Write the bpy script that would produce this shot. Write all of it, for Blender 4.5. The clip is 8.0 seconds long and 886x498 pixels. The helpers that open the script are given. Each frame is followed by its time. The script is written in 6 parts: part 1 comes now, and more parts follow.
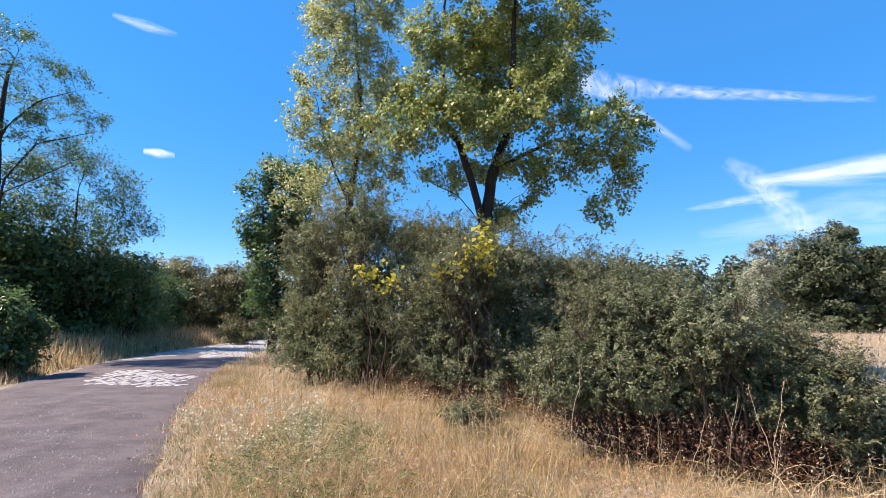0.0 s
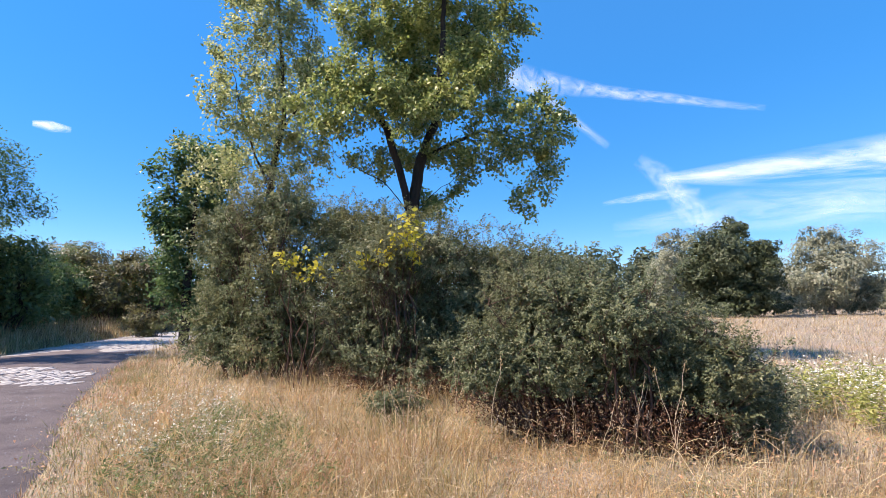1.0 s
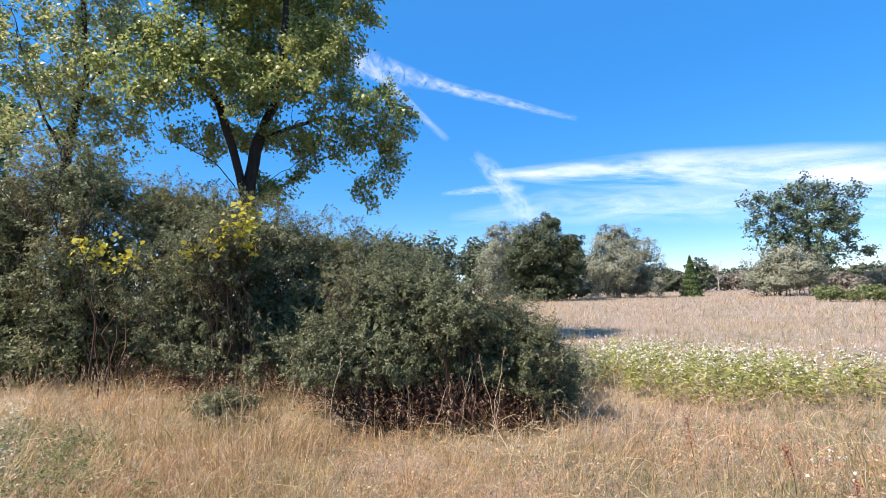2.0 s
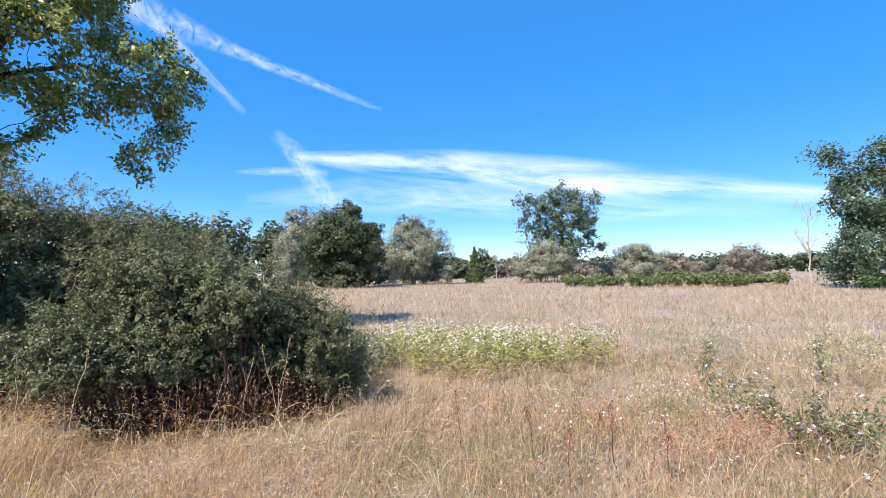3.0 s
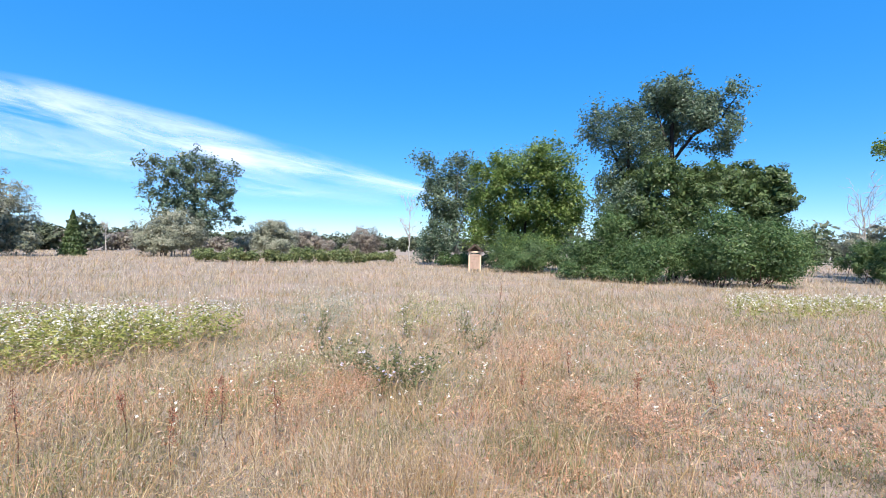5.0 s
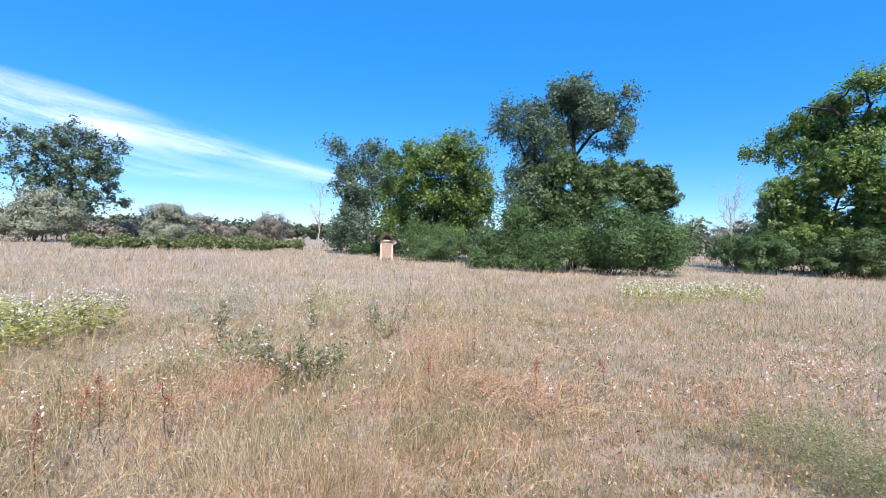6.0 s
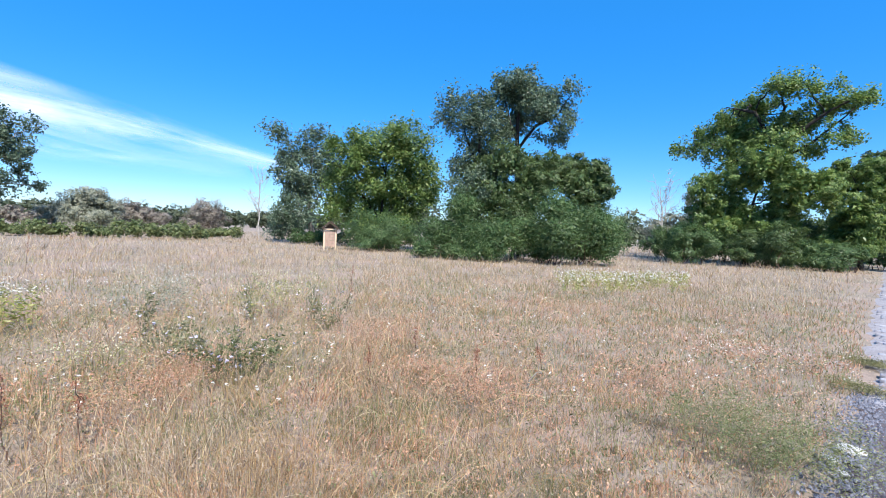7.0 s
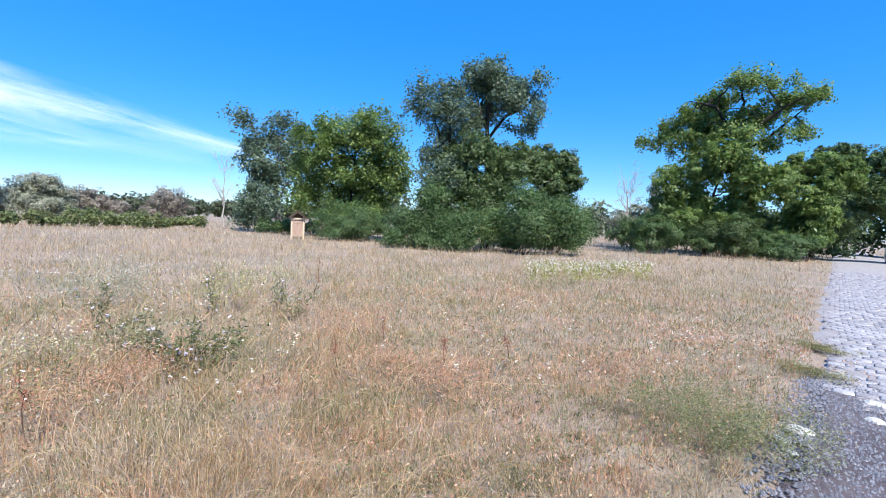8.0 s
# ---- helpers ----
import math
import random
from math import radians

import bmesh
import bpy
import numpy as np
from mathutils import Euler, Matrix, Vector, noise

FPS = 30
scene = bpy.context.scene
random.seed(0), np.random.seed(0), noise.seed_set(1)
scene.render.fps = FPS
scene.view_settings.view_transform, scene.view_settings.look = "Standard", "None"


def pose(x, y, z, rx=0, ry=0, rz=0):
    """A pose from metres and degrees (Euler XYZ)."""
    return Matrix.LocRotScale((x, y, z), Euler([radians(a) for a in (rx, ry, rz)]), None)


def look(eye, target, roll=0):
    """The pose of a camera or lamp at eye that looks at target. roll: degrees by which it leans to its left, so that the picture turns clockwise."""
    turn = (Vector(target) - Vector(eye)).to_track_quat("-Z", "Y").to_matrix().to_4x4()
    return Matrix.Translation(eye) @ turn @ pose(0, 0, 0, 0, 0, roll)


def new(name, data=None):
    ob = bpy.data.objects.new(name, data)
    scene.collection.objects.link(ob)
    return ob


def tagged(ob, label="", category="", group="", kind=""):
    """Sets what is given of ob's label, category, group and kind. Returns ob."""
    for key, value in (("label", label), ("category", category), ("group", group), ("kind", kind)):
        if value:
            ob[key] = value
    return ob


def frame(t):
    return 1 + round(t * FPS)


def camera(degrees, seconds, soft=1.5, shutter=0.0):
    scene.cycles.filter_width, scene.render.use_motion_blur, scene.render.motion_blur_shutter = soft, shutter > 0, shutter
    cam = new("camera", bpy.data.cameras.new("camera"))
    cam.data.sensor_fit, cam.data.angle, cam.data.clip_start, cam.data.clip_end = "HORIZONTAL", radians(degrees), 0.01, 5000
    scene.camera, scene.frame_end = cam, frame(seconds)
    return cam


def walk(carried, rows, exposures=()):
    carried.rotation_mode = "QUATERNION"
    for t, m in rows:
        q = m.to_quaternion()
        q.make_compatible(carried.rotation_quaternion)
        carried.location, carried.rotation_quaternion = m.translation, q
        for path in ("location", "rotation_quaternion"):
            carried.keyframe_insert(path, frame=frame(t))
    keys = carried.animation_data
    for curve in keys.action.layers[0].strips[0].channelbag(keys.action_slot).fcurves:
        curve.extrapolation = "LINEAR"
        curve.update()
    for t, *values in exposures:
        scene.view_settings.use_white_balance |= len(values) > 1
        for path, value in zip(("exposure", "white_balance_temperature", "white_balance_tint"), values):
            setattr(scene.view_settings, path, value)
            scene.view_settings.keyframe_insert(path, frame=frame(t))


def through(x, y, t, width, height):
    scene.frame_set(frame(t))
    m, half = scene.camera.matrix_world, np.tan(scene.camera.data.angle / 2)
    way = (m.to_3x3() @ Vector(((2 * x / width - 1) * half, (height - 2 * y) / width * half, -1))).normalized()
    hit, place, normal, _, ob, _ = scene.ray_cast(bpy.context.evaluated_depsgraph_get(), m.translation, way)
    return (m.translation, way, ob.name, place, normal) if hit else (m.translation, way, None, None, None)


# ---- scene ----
# ---------------------------------------------------------------- camera and walk
cam = camera(84.81, 8.0, soft=0.75)
PATH = [
    (0.0, pose(0.000, 0.002, 1.577, 98.01, 0.21, 2.11)),
    (0.5, pose(0.027, 0.057, 1.569, 97.49, 0.40, -1.03)),
    (1.0, pose(0.043, 0.095, 1.573, 96.63, 0.63, -6.39)),
    (1.2, pose(0.049, 0.087, 1.579, 96.18, 0.83, -9.18)),
    (2.3, pose(-0.020, -0.092, 1.695, 94.16, 0.93, -31.80)),
    (2.5, pose(0.009, -0.109, 1.690, 93.79, 0.80, -36.27)),
    (3.0, pose(0.067, -0.144, 1.673, 92.79, 0.74, -48.25)),
    (3.5, pose(0.097, -0.174, 1.659, 92.01, 0.40, -60.54)),
    (4.0, pose(0.117, -0.205, 1.645, 91.27, -0.20, -71.70)),
    (4.5, pose(0.141, -0.229, 1.637, 90.64, -0.75, -81.57)),
    (5.0, pose(0.144, -0.258, 1.629, 90.12, -1.20, -89.25)),
    (5.2, pose(0.145, -0.266, 1.623, 90.02, -1.47, -91.70)),
    (6.3, pose(0.145, -0.317, 1.640, 88.68, -1.98, -101.84)),
    (6.5, pose(0.149, -0.329, 1.637, 88.50, -2.10, -103.18)),
    (7.0, pose(0.168, -0.353, 1.630, 88.06, -2.29, -105.97)),
    (7.5, pose(0.183, -0.379, 1.624, 87.59, -2.41, -108.20)),
    (8.0, pose(0.199, -0.394, 1.622, 87.02, -2.49, -109.46)),
]
walk(cam, PATH, exposures=[(0.0, 0.98, 7800, 16), (1.2, 0.94, 7600, 16), (2.5, 0.86, 7150, 14), (4.5, 0.84, 6850, 12), (6.5, 0.78, 6480, 10), (8.0, 0.75, 6380, 10)])

# ---------------------------------------------------------------- sky and sun
SUN_AZ, SUN_EL = 94.0, 50.0      # degrees left of +y, degrees up
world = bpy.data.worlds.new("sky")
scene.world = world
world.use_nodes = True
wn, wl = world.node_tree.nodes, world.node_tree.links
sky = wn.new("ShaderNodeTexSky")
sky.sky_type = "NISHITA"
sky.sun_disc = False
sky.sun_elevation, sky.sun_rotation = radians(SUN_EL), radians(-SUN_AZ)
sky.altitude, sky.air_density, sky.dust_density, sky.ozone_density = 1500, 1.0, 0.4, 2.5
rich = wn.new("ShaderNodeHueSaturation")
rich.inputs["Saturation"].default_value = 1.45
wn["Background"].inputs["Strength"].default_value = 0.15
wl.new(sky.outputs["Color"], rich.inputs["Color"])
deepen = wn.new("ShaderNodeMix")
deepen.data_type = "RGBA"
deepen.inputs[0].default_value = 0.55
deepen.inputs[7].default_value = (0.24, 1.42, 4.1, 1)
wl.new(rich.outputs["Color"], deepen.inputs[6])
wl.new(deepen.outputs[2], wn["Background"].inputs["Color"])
sun = new("sun", bpy.data.lights.new("sun", "SUN"))
sun.data.energy, sun.data.angle, sun.data.color = 5.0, radians(0.55), (1.0, 0.965, 0.9)
sun.matrix_world = look((-60 * math.sin(radians(SUN_AZ)), 60 * math.cos(radians(SUN_AZ)), 60 * math.tan(radians(SUN_EL))), (0, 0, 0))


# ---------------------------------------------------------------- mesh helpers
def polar(az, r):
    """The ground point r metres from the origin, az degrees to the left of +y."""
    return -r * math.sin(radians(az)), r * math.cos(radians(az))


def quick(name, verts, faces):
    """A mesh from arrays of places and of faces with the same number of corners."""
    verts, faces = np.asarray(verts, np.float32), np.asarray(faces, np.int32)
    me = bpy.data.meshes.new(name)
    m, k = faces.shape
    me.vertices.add(len(verts))
    me.vertices.foreach_set("co", verts.ravel())
    me.loops.add(m * k)
    me.loops.foreach_set("vertex_index", faces.ravel())
    me.polygons.add(m)
    me.polygons.foreach_set("loop_start", np.arange(0, m * k, k, dtype=np.int32))
    me.update(calc_edges=True)
    return me


def smooth(me):
    me.polygons.foreach_set("use_smooth", np.ones(len(me.polygons), bool))
    return me


def put(name, me, material, parent=None, label=""):
    """One mesh object, as a thing of its own or as a part of parent."""
    ob = new(name, me)
    if material and not me.materials:
        me.materials.append(material)
    if parent:
        ob.parent = parent
    if label:
        ob["label"] = label
    return ob


def part(name, bm, material, parent, label=""):
    me = bpy.data.meshes.new(name)
    bm.to_mesh(me)
    bm.free()
    return put(name, me, material, parent, label)


def thing(name, x, y, z, label, category, group="", kind="", turn=0):
    ob = new(name)
    ob.location = (x, y, z)
    ob.rotation_euler[2] = radians(turn)
    ob.empty_display_size = 0.2
    return tagged(ob, label, category, group, kind)


def unit(v):
    return v / np.maximum(np.linalg.norm(v, axis=-1, keepdims=True), 1e-9)


def leaves_mesh(name, at, normal, along, length, width, fold=0.18, small=False):
    """Leaf blades with a midrib fold: base, two sides and tip."""
    normal = unit(normal)
    along = unit(along - (along * normal).sum(1, keepdims=True) * normal)
    side = np.cross(normal, along)
    length, width = np.reshape(length, (-1, 1)), np.reshape(width, (-1, 1))
    base = at - along * length * 0.5
    tip = at + along * length * 0.5 - normal * length * 0.08
    if small:                                  # too small for a midrib: a plain pointed blade
        v = np.stack([base + side * width * 0.5, tip, base - side * width * 0.5], 1).reshape(-1, 3)
        return quick(name, v, np.arange(len(v)).reshape(-1, 3))
    mid = at - along * length * 0.06 + normal * width * fold
    v = np.stack([base, mid + side * width * 0.5, tip, mid - side * width * 0.5], 1).reshape(-1, 3)
    return quick(name, v, np.arange(len(v)).reshape(-1, 4))


def tubes(name, paths, sides=6):
    """Tapered tubes along paths of (places, radii), joined into one mesh."""
    vs, fs, n = [], [], 0
    a = np.linspace(0, 2 * np.pi, sides, endpoint=False)
    for pts, radii in paths:
        pts, radii = np.asarray(pts, float), np.asarray(radii, float)
        d = unit(np.gradient(pts, axis=0))
        ref = np.where(np.abs(d[:, 2:]) > 0.9, [[1.0, 0, 0]], [[0, 0, 1.0]])
        e1 = unit(np.cross(d, ref))
        e2 = np.cross(d, e1)
        ring = pts[:, None] + radii[:, None, None] * (np.cos(a)[None, :, None] * e1[:, None] + np.sin(a)[None, :, None] * e2[:, None])
        vs.append(ring.reshape(-1, 3))
        k = len(pts)
        i, j = np.meshgrid(np.arange(k - 1), np.arange(sides), indexing="ij")
        jn = (j + 1) % sides
        fs.append(np.stack([i * sides + j, i * sides + jn, (i + 1) * sides + jn, (i + 1) * sides + j], -1).reshape(-1, 4) + n)
        n += k * sides
    return smooth(quick(name, np.concatenate(vs), np.concatenate(fs)))


def bend(a, b, steps, wobble, rng, sag=0.0):
    """A wavering path from a to b that leaves a steeply and levels out."""
    t = np.linspace(0, 1, steps)[:, None]
    a, b = np.asarray(a, float), np.asarray(b, float)
    span = np.linalg.norm(b - a)
    p = a + (b - a) * t
    p[:, 2] += sag * span * np.sin(np.pi * t[:, 0])
    p[1:-1] += rng.normal(0, wobble * span, (steps - 2, 3))
    return p


# ---------------------------------------------------------------- materials
def material(name):
    m = bpy.data.materials.new(name)
    m.use_nodes = True
    nodes, links = m.node_tree.nodes, m.node_tree.links
    return m, nodes, links, nodes["Principled BSDF"]


def ramp(nodes, colours, stops=None):
    r = nodes.new("ShaderNodeValToRGB")
    e = r.color_ramp.elements
    stops = stops or [i / (len(colours) - 1) for i in range(len(colours))]
    while len(e) < len(colours):
        e.new(0.5)
    for k, (c, s) in enumerate(zip(colours, stops)):
        e[k].position, e[k].color = s, (*c, 1)
    return r


def noise_node(nodes, links, scale, detail=5.0, rough=0.6, stretch=None):
    tc = nodes.new("ShaderNodeTexCoord")
    n = nodes.new("ShaderNodeTexNoise")
    n.inputs["Scale"].default_value, n.inputs["Detail"].default_value, n.inputs["Roughness"].default_value = scale, detail, rough
    if stretch:
        mp = nodes.new("ShaderNodeMapping")
        mp.inputs["Scale"].default_value = stretch
        links.new(tc.outputs["Object"], mp.inputs["Vector"])
        links.new(mp.outputs["Vector"], n.inputs["Vector"])
    else:
        links.new(tc.outputs["Object"], n.inputs["Vector"])
    return n


def mix_colour(nodes, links, a, b, factor, how="MIX"):
    x = nodes.new("ShaderNodeMix")
    x.data_type, x.blend_type = "RGBA", how
    for socket, v in ((x.inputs[6], a), (x.inputs[7], b), (x.inputs[0], factor)):
        if hasattr(v, "links"):
            links.new(v, socket)
        else:
            socket.default_value = v if isinstance(v, float) else (*v, 1)
    return x.outputs[2]


def foliage(name, colours, through=0.35, rough=0.5, patch=None, patch_scale=0.6, gloss=0.4, mottle=None):
    """Leaf or blade surface: each piece takes its own shade, patches follow a broad noise, and light shines through."""
    m, n, l, p = material(name)
    g = n.new("ShaderNodeNewGeometry")
    r = ramp(n, colours)
    l.new(g.outputs["Random Per Island"], r.inputs["Fac"])
    colour = r.outputs["Color"]
    if patch:
        big = noise_node(n, l, patch_scale, 3.0)
        f = ramp(n, [(0, 0, 0), (1, 1, 1)], [0.48, 0.68])
        l.new(big.outputs["Fac"], f.inputs["Fac"])
        part_mix = n.new("ShaderNodeMath")
        part_mix.operation = "MULTIPLY"
        part_mix.inputs[1].default_value = 0.75
        l.new(f.outputs["Color"], part_mix.inputs[0])
        colour = mix_colour(n, l, colour, patch, part_mix.outputs[0])
    if mottle:
        small = noise_node(n, l, mottle[0], 4.0)
        f = ramp(n, [(mottle[1],) * 3, (mottle[2],) * 3], [0.38, 0.62])
        l.new(small.outputs["Fac"], f.inputs["Fac"])
        colour = mix_colour(n, l, colour, f.outputs["Color"], 1.0, "MULTIPLY")
    l.new(colour, p.inputs["Base Color"])
    p.inputs["Roughness"].default_value = rough
    p.inputs["Specular IOR Level"].default_value = gloss
    t = n.new("ShaderNodeBsdfTranslucent")
    l.new(colour, t.inputs["Color"])
    mx = n.new("ShaderNodeMixShader")
    mx.inputs[0].default_value = through
    l.new(p.outputs[0], mx.inputs[1])
    l.new(t.outputs[0], mx.inputs[2])
    l.new(mx.outputs[0], n["Material Output"].inputs["Surface"])
    return m


def bark(name, a, b, scale=9.0):
    m, n, l, p = material(name)
    k = noise_node(n, l, scale, 8.0, 0.7, (1, 1, 0.22))
    r = ramp(n, [a, b], [0.35, 0.68])
    l.new(k.outputs["Fac"], r.inputs["Fac"])
    l.new(r.outputs["Color"], p.inputs["Base Color"])
    p.inputs["Roughness"].default_value = 0.9
    bp = n.new("ShaderNodeBump")
    bp.inputs["Strength"].default_value, bp.inputs["Distance"].default_value = 0.8, 0.03
    l.new(k.outputs["Fac"], bp.inputs["Height"])
    l.new(bp.outputs["Normal"], p.inputs["Normal"])
    return m


def surface(name, colours, stops, scale, fine, relief=0.02, rough=0.9, broad=None, broad_scale=0.15):
    """Ground-like surface: grain at one scale, patches at another, and fine relief."""
    m, n, l, p = material(name)
    k = noise_node(n, l, scale, 8.0, 0.65)
    r = ramp(n, colours, stops)
    l.new(k.outputs["Fac"], r.inputs["Fac"])
    colour = r.outputs["Color"]
    if broad:
        bn = noise_node(n, l, broad_scale, 4.0)
        f = ramp(n, [(0, 0, 0), (1, 1, 1)], [0.45, 0.62])
        l.new(bn.outputs["Fac"], f.inputs["Fac"])
        colour = mix_colour(n, l, colour, broad, f.outputs["Color"])
    fn = noise_node(n, l, fine, 6.0, 0.7)
    fr = ramp(n, [(0.55, 0.55, 0.55), (1.25, 1.25, 1.25)], [0.3, 0.72])
    l.new(fn.outputs["Fac"], fr.inputs["Fac"])
    colour = mix_colour(n, l, colour, fr.outputs["Color"], 1.0, "MULTIPLY")
    l.new(colour, p.inputs["Base Color"])
    p.inputs["Roughness"].default_value = rough
    bp = n.new("ShaderNodeBump")
    bp.inputs["Strength"].default_value, bp.inputs["Distance"].default_value = 0.7, relief
    l.new(fn.outputs["Fac"], bp.inputs["Height"])
    l.new(bp.outputs["Normal"], p.inputs["Normal"])
    return m


SOIL = surface("dry_meadow_soil", [(0.18, 0.142, 0.105), (0.29, 0.234, 0.174), (0.4, 0.337, 0.257)], [0.3, 0.5, 0.72], 1.3, 22, 0.03,
               broad=(0.36, 0.265, 0.21), broad_scale=0.35)
ROAD = surface("slag_gravel", [(0.064, 0.05, 0.057), (0.118, 0.093, 0.104), (0.2, 0.164, 0.174)], [0.3, 0.5, 0.75], 1.6, 55, 0.035, 0.9,
               broad=(0.15, 0.118, 0.122), broad_scale=0.35)
BED = surface("cobble_joint_sand", [(0.29, 0.255, 0.25), (0.37, 0.335, 0.33), (0.43, 0.4, 0.395)], [0.3, 0.5, 0.75], 3.0, 50, 0.015, 0.85)
PEBBLE = surface("slag_pebbles", [(0.07, 0.072, 0.09), (0.15, 0.153, 0.186), (0.33, 0.335, 0.38)], [0.35, 0.5, 0.7], 30, 90, 0.004, 0.7)
WHITE_STONE = surface("pale_limestone", [(0.5, 0.48, 0.44), (0.66, 0.64, 0.6)], [0.4, 0.65], 12, 60, 0.006, 0.8)

# Albedo lowered toward black so the crown's shade is put into the bark.
BARK_DARK = bark("brown_bark_crown_shaded", (0.012, 0.009, 0.008), (0.042, 0.031, 0.025))
BARK_GREY = bark("grey_bark", (0.1, 0.09, 0.075), (0.26, 0.23, 0.19))
BARK_BONE = bark("bleached_dead_wood", (0.32, 0.28, 0.24), (0.52, 0.48, 0.43))
TWIG = bark("reddish_brown_twigs", (0.06, 0.032, 0.024), (0.16, 0.09, 0.065), 20)

LEAF_MAIN = foliage("mid_green_leaves", [(0.12, 0.17, 0.05), (0.2, 0.26, 0.08), (0.31, 0.355, 0.12), (0.5, 0.49, 0.2)], 0.48, 0.42, (0.34, 0.36, 0.12), 0.9)
LEAF_PALE = foliage("pale_yellowish_leaves", [(0.15, 0.2, 0.075), (0.25, 0.3, 0.12), (0.38, 0.41, 0.19), (0.6, 0.57, 0.32)], 0.48, 0.4, (0.42, 0.41, 0.16), 0.5)
LEAF_BUSH = foliage("grey_green_small_leaves", [(0.072, 0.09, 0.044), (0.116, 0.138, 0.067), (0.175, 0.19, 0.1), (0.285, 0.285, 0.175)], 0.3, 0.45, (0.18, 0.172, 0.085), 0.7, 0.28)
LEAF_BUSH_OLD = foliage("olive_brown_small_leaves", [(0.08, 0.1, 0.046), (0.13, 0.155, 0.072), (0.19, 0.212, 0.105), (0.3, 0.305, 0.175)], 0.35, 0.45, (0.25, 0.22, 0.1), 0.7, 0.28)
LEAF_DARK = foliage("dark_green_leaves", [(0.042, 0.08, 0.027), (0.075, 0.125, 0.043), (0.115, 0.172, 0.06), (0.175, 0.22, 0.092)], 0.4, 0.42, (0.12, 0.165, 0.056), 0.3)
LEAF_OAK = foliage("dull_dark_oak_leaves", [(0.035, 0.05, 0.022), (0.055, 0.072, 0.032), (0.08, 0.1, 0.046), (0.12, 0.135, 0.07)], 0.3, 0.5, (0.085, 0.1, 0.05), 0.3)
LEAF_MAPLE = foliage("yellowish_maple_leaves", [(0.075, 0.14, 0.034), (0.13, 0.21, 0.054), (0.215, 0.3, 0.084), (0.33, 0.395, 0.125)], 0.45, 0.42, (0.085, 0.145, 0.042), 0.3)
LEAF_WILLOW = foliage("silvery_willow_leaves", [(0.165, 0.18, 0.12), (0.245, 0.257, 0.182), (0.32, 0.322, 0.237), (0.42, 0.405, 0.305)], 0.3, 0.45, (0.18, 0.195, 0.12), 0.25)
LEAF_LOCUST = foliage("fresh_green_leaflets", [(0.05, 0.105, 0.036), (0.082, 0.15, 0.053), (0.125, 0.2, 0.075), (0.2, 0.265, 0.102)], 0.45, 0.42, (0.085, 0.135, 0.05), 0.5)
LEAF_POPLAR = foliage("grey_green_poplar_leaves", [(0.06, 0.1, 0.062), (0.098, 0.152, 0.092), (0.148, 0.205, 0.13), (0.235, 0.285, 0.195)], 0.38, 0.38, (0.13, 0.17, 0.092), 0.3)
LEAF_BROWN = foliage("olive_brown_leaves", [(0.07, 0.06, 0.03), (0.11, 0.095, 0.045), (0.16, 0.14, 0.06), (0.2, 0.2, 0.07)], 0.3, 0.5, (0.17, 0.18, 0.05), 0.35)
LEAF_PINK = foliage("russet_grey_leaves", [(0.19, 0.155, 0.13), (0.26, 0.215, 0.18), (0.32, 0.275, 0.225), (0.24, 0.235, 0.165)], 0.3, 0.5)
LEAF_YELLOW = foliage("lemon_yellow_leaves", [(0.4, 0.36, 0.04), (0.55, 0.46, 0.05), (0.66, 0.56, 0.08), (0.38, 0.4, 0.07)], 0.45, 0.45)
HEDGE = foliage("olive_green_scrub_leaves", [(0.1, 0.14, 0.05), (0.145, 0.19, 0.07), (0.2, 0.24, 0.095), (0.28, 0.3, 0.13)], 0.4, 0.5, (0.19, 0.19, 0.085), 0.35)
WOODS = foliage("far_wood_leaves", [(0.06, 0.085, 0.045), (0.085, 0.11, 0.06), (0.11, 0.135, 0.075), (0.15, 0.16, 0.095)], 0.25, 0.6, (0.13, 0.14, 0.09), 0.06)

STRAW = foliage("golden_dry_grass", [(0.29, 0.18, 0.082), (0.5, 0.34, 0.165), (0.68, 0.5, 0.275), (0.8, 0.66, 0.44)], 0.5, 0.5, (0.52, 0.32, 0.15), 0.9, mottle=(3.2, 0.66, 1.12))
TAN = foliage("greyish_tan_grass", [(0.36, 0.27, 0.185), (0.56, 0.43, 0.3), (0.7, 0.555, 0.4), (0.78, 0.66, 0.51)], 0.55, 0.55, (0.62, 0.43, 0.31), 0.25, mottle=(1.7, 0.82, 1.08))
GREEN = foliage("olive_green_grass", [(0.18, 0.18, 0.07), (0.265, 0.255, 0.105), (0.36, 0.34, 0.155), (0.46, 0.425, 0.23)], 0.42, 0.5, (0.28, 0.26, 0.12), 0.5, mottle=(2.4, 0.7, 1.1))
RUST = foliage("rusty_sorrel", [(0.42, 0.2, 0.11), (0.55, 0.29, 0.17), (0.64, 0.38, 0.25), (0.7, 0.48, 0.34)], 0.3, 0.55)
WEED = foliage("yellow_green_weed_leaves", [(0.24, 0.27, 0.065), (0.33, 0.345, 0.095), (0.43, 0.42, 0.14), (0.51, 0.47, 0.21)], 0.42, 0.5)
GLAUCOUS = foliage("grey_green_weed_leaves", [(0.15, 0.165, 0.085), (0.21, 0.22, 0.12), (0.28, 0.28, 0.165), (0.36, 0.34, 0.22)], 0.35, 0.5)
SILVER = foliage("silvery_grey_weed_leaves", [(0.23, 0.25, 0.17), (0.31, 0.33, 0.23), (0.39, 0.4, 0.3), (0.47, 0.46, 0.36)], 0.4, 0.5)
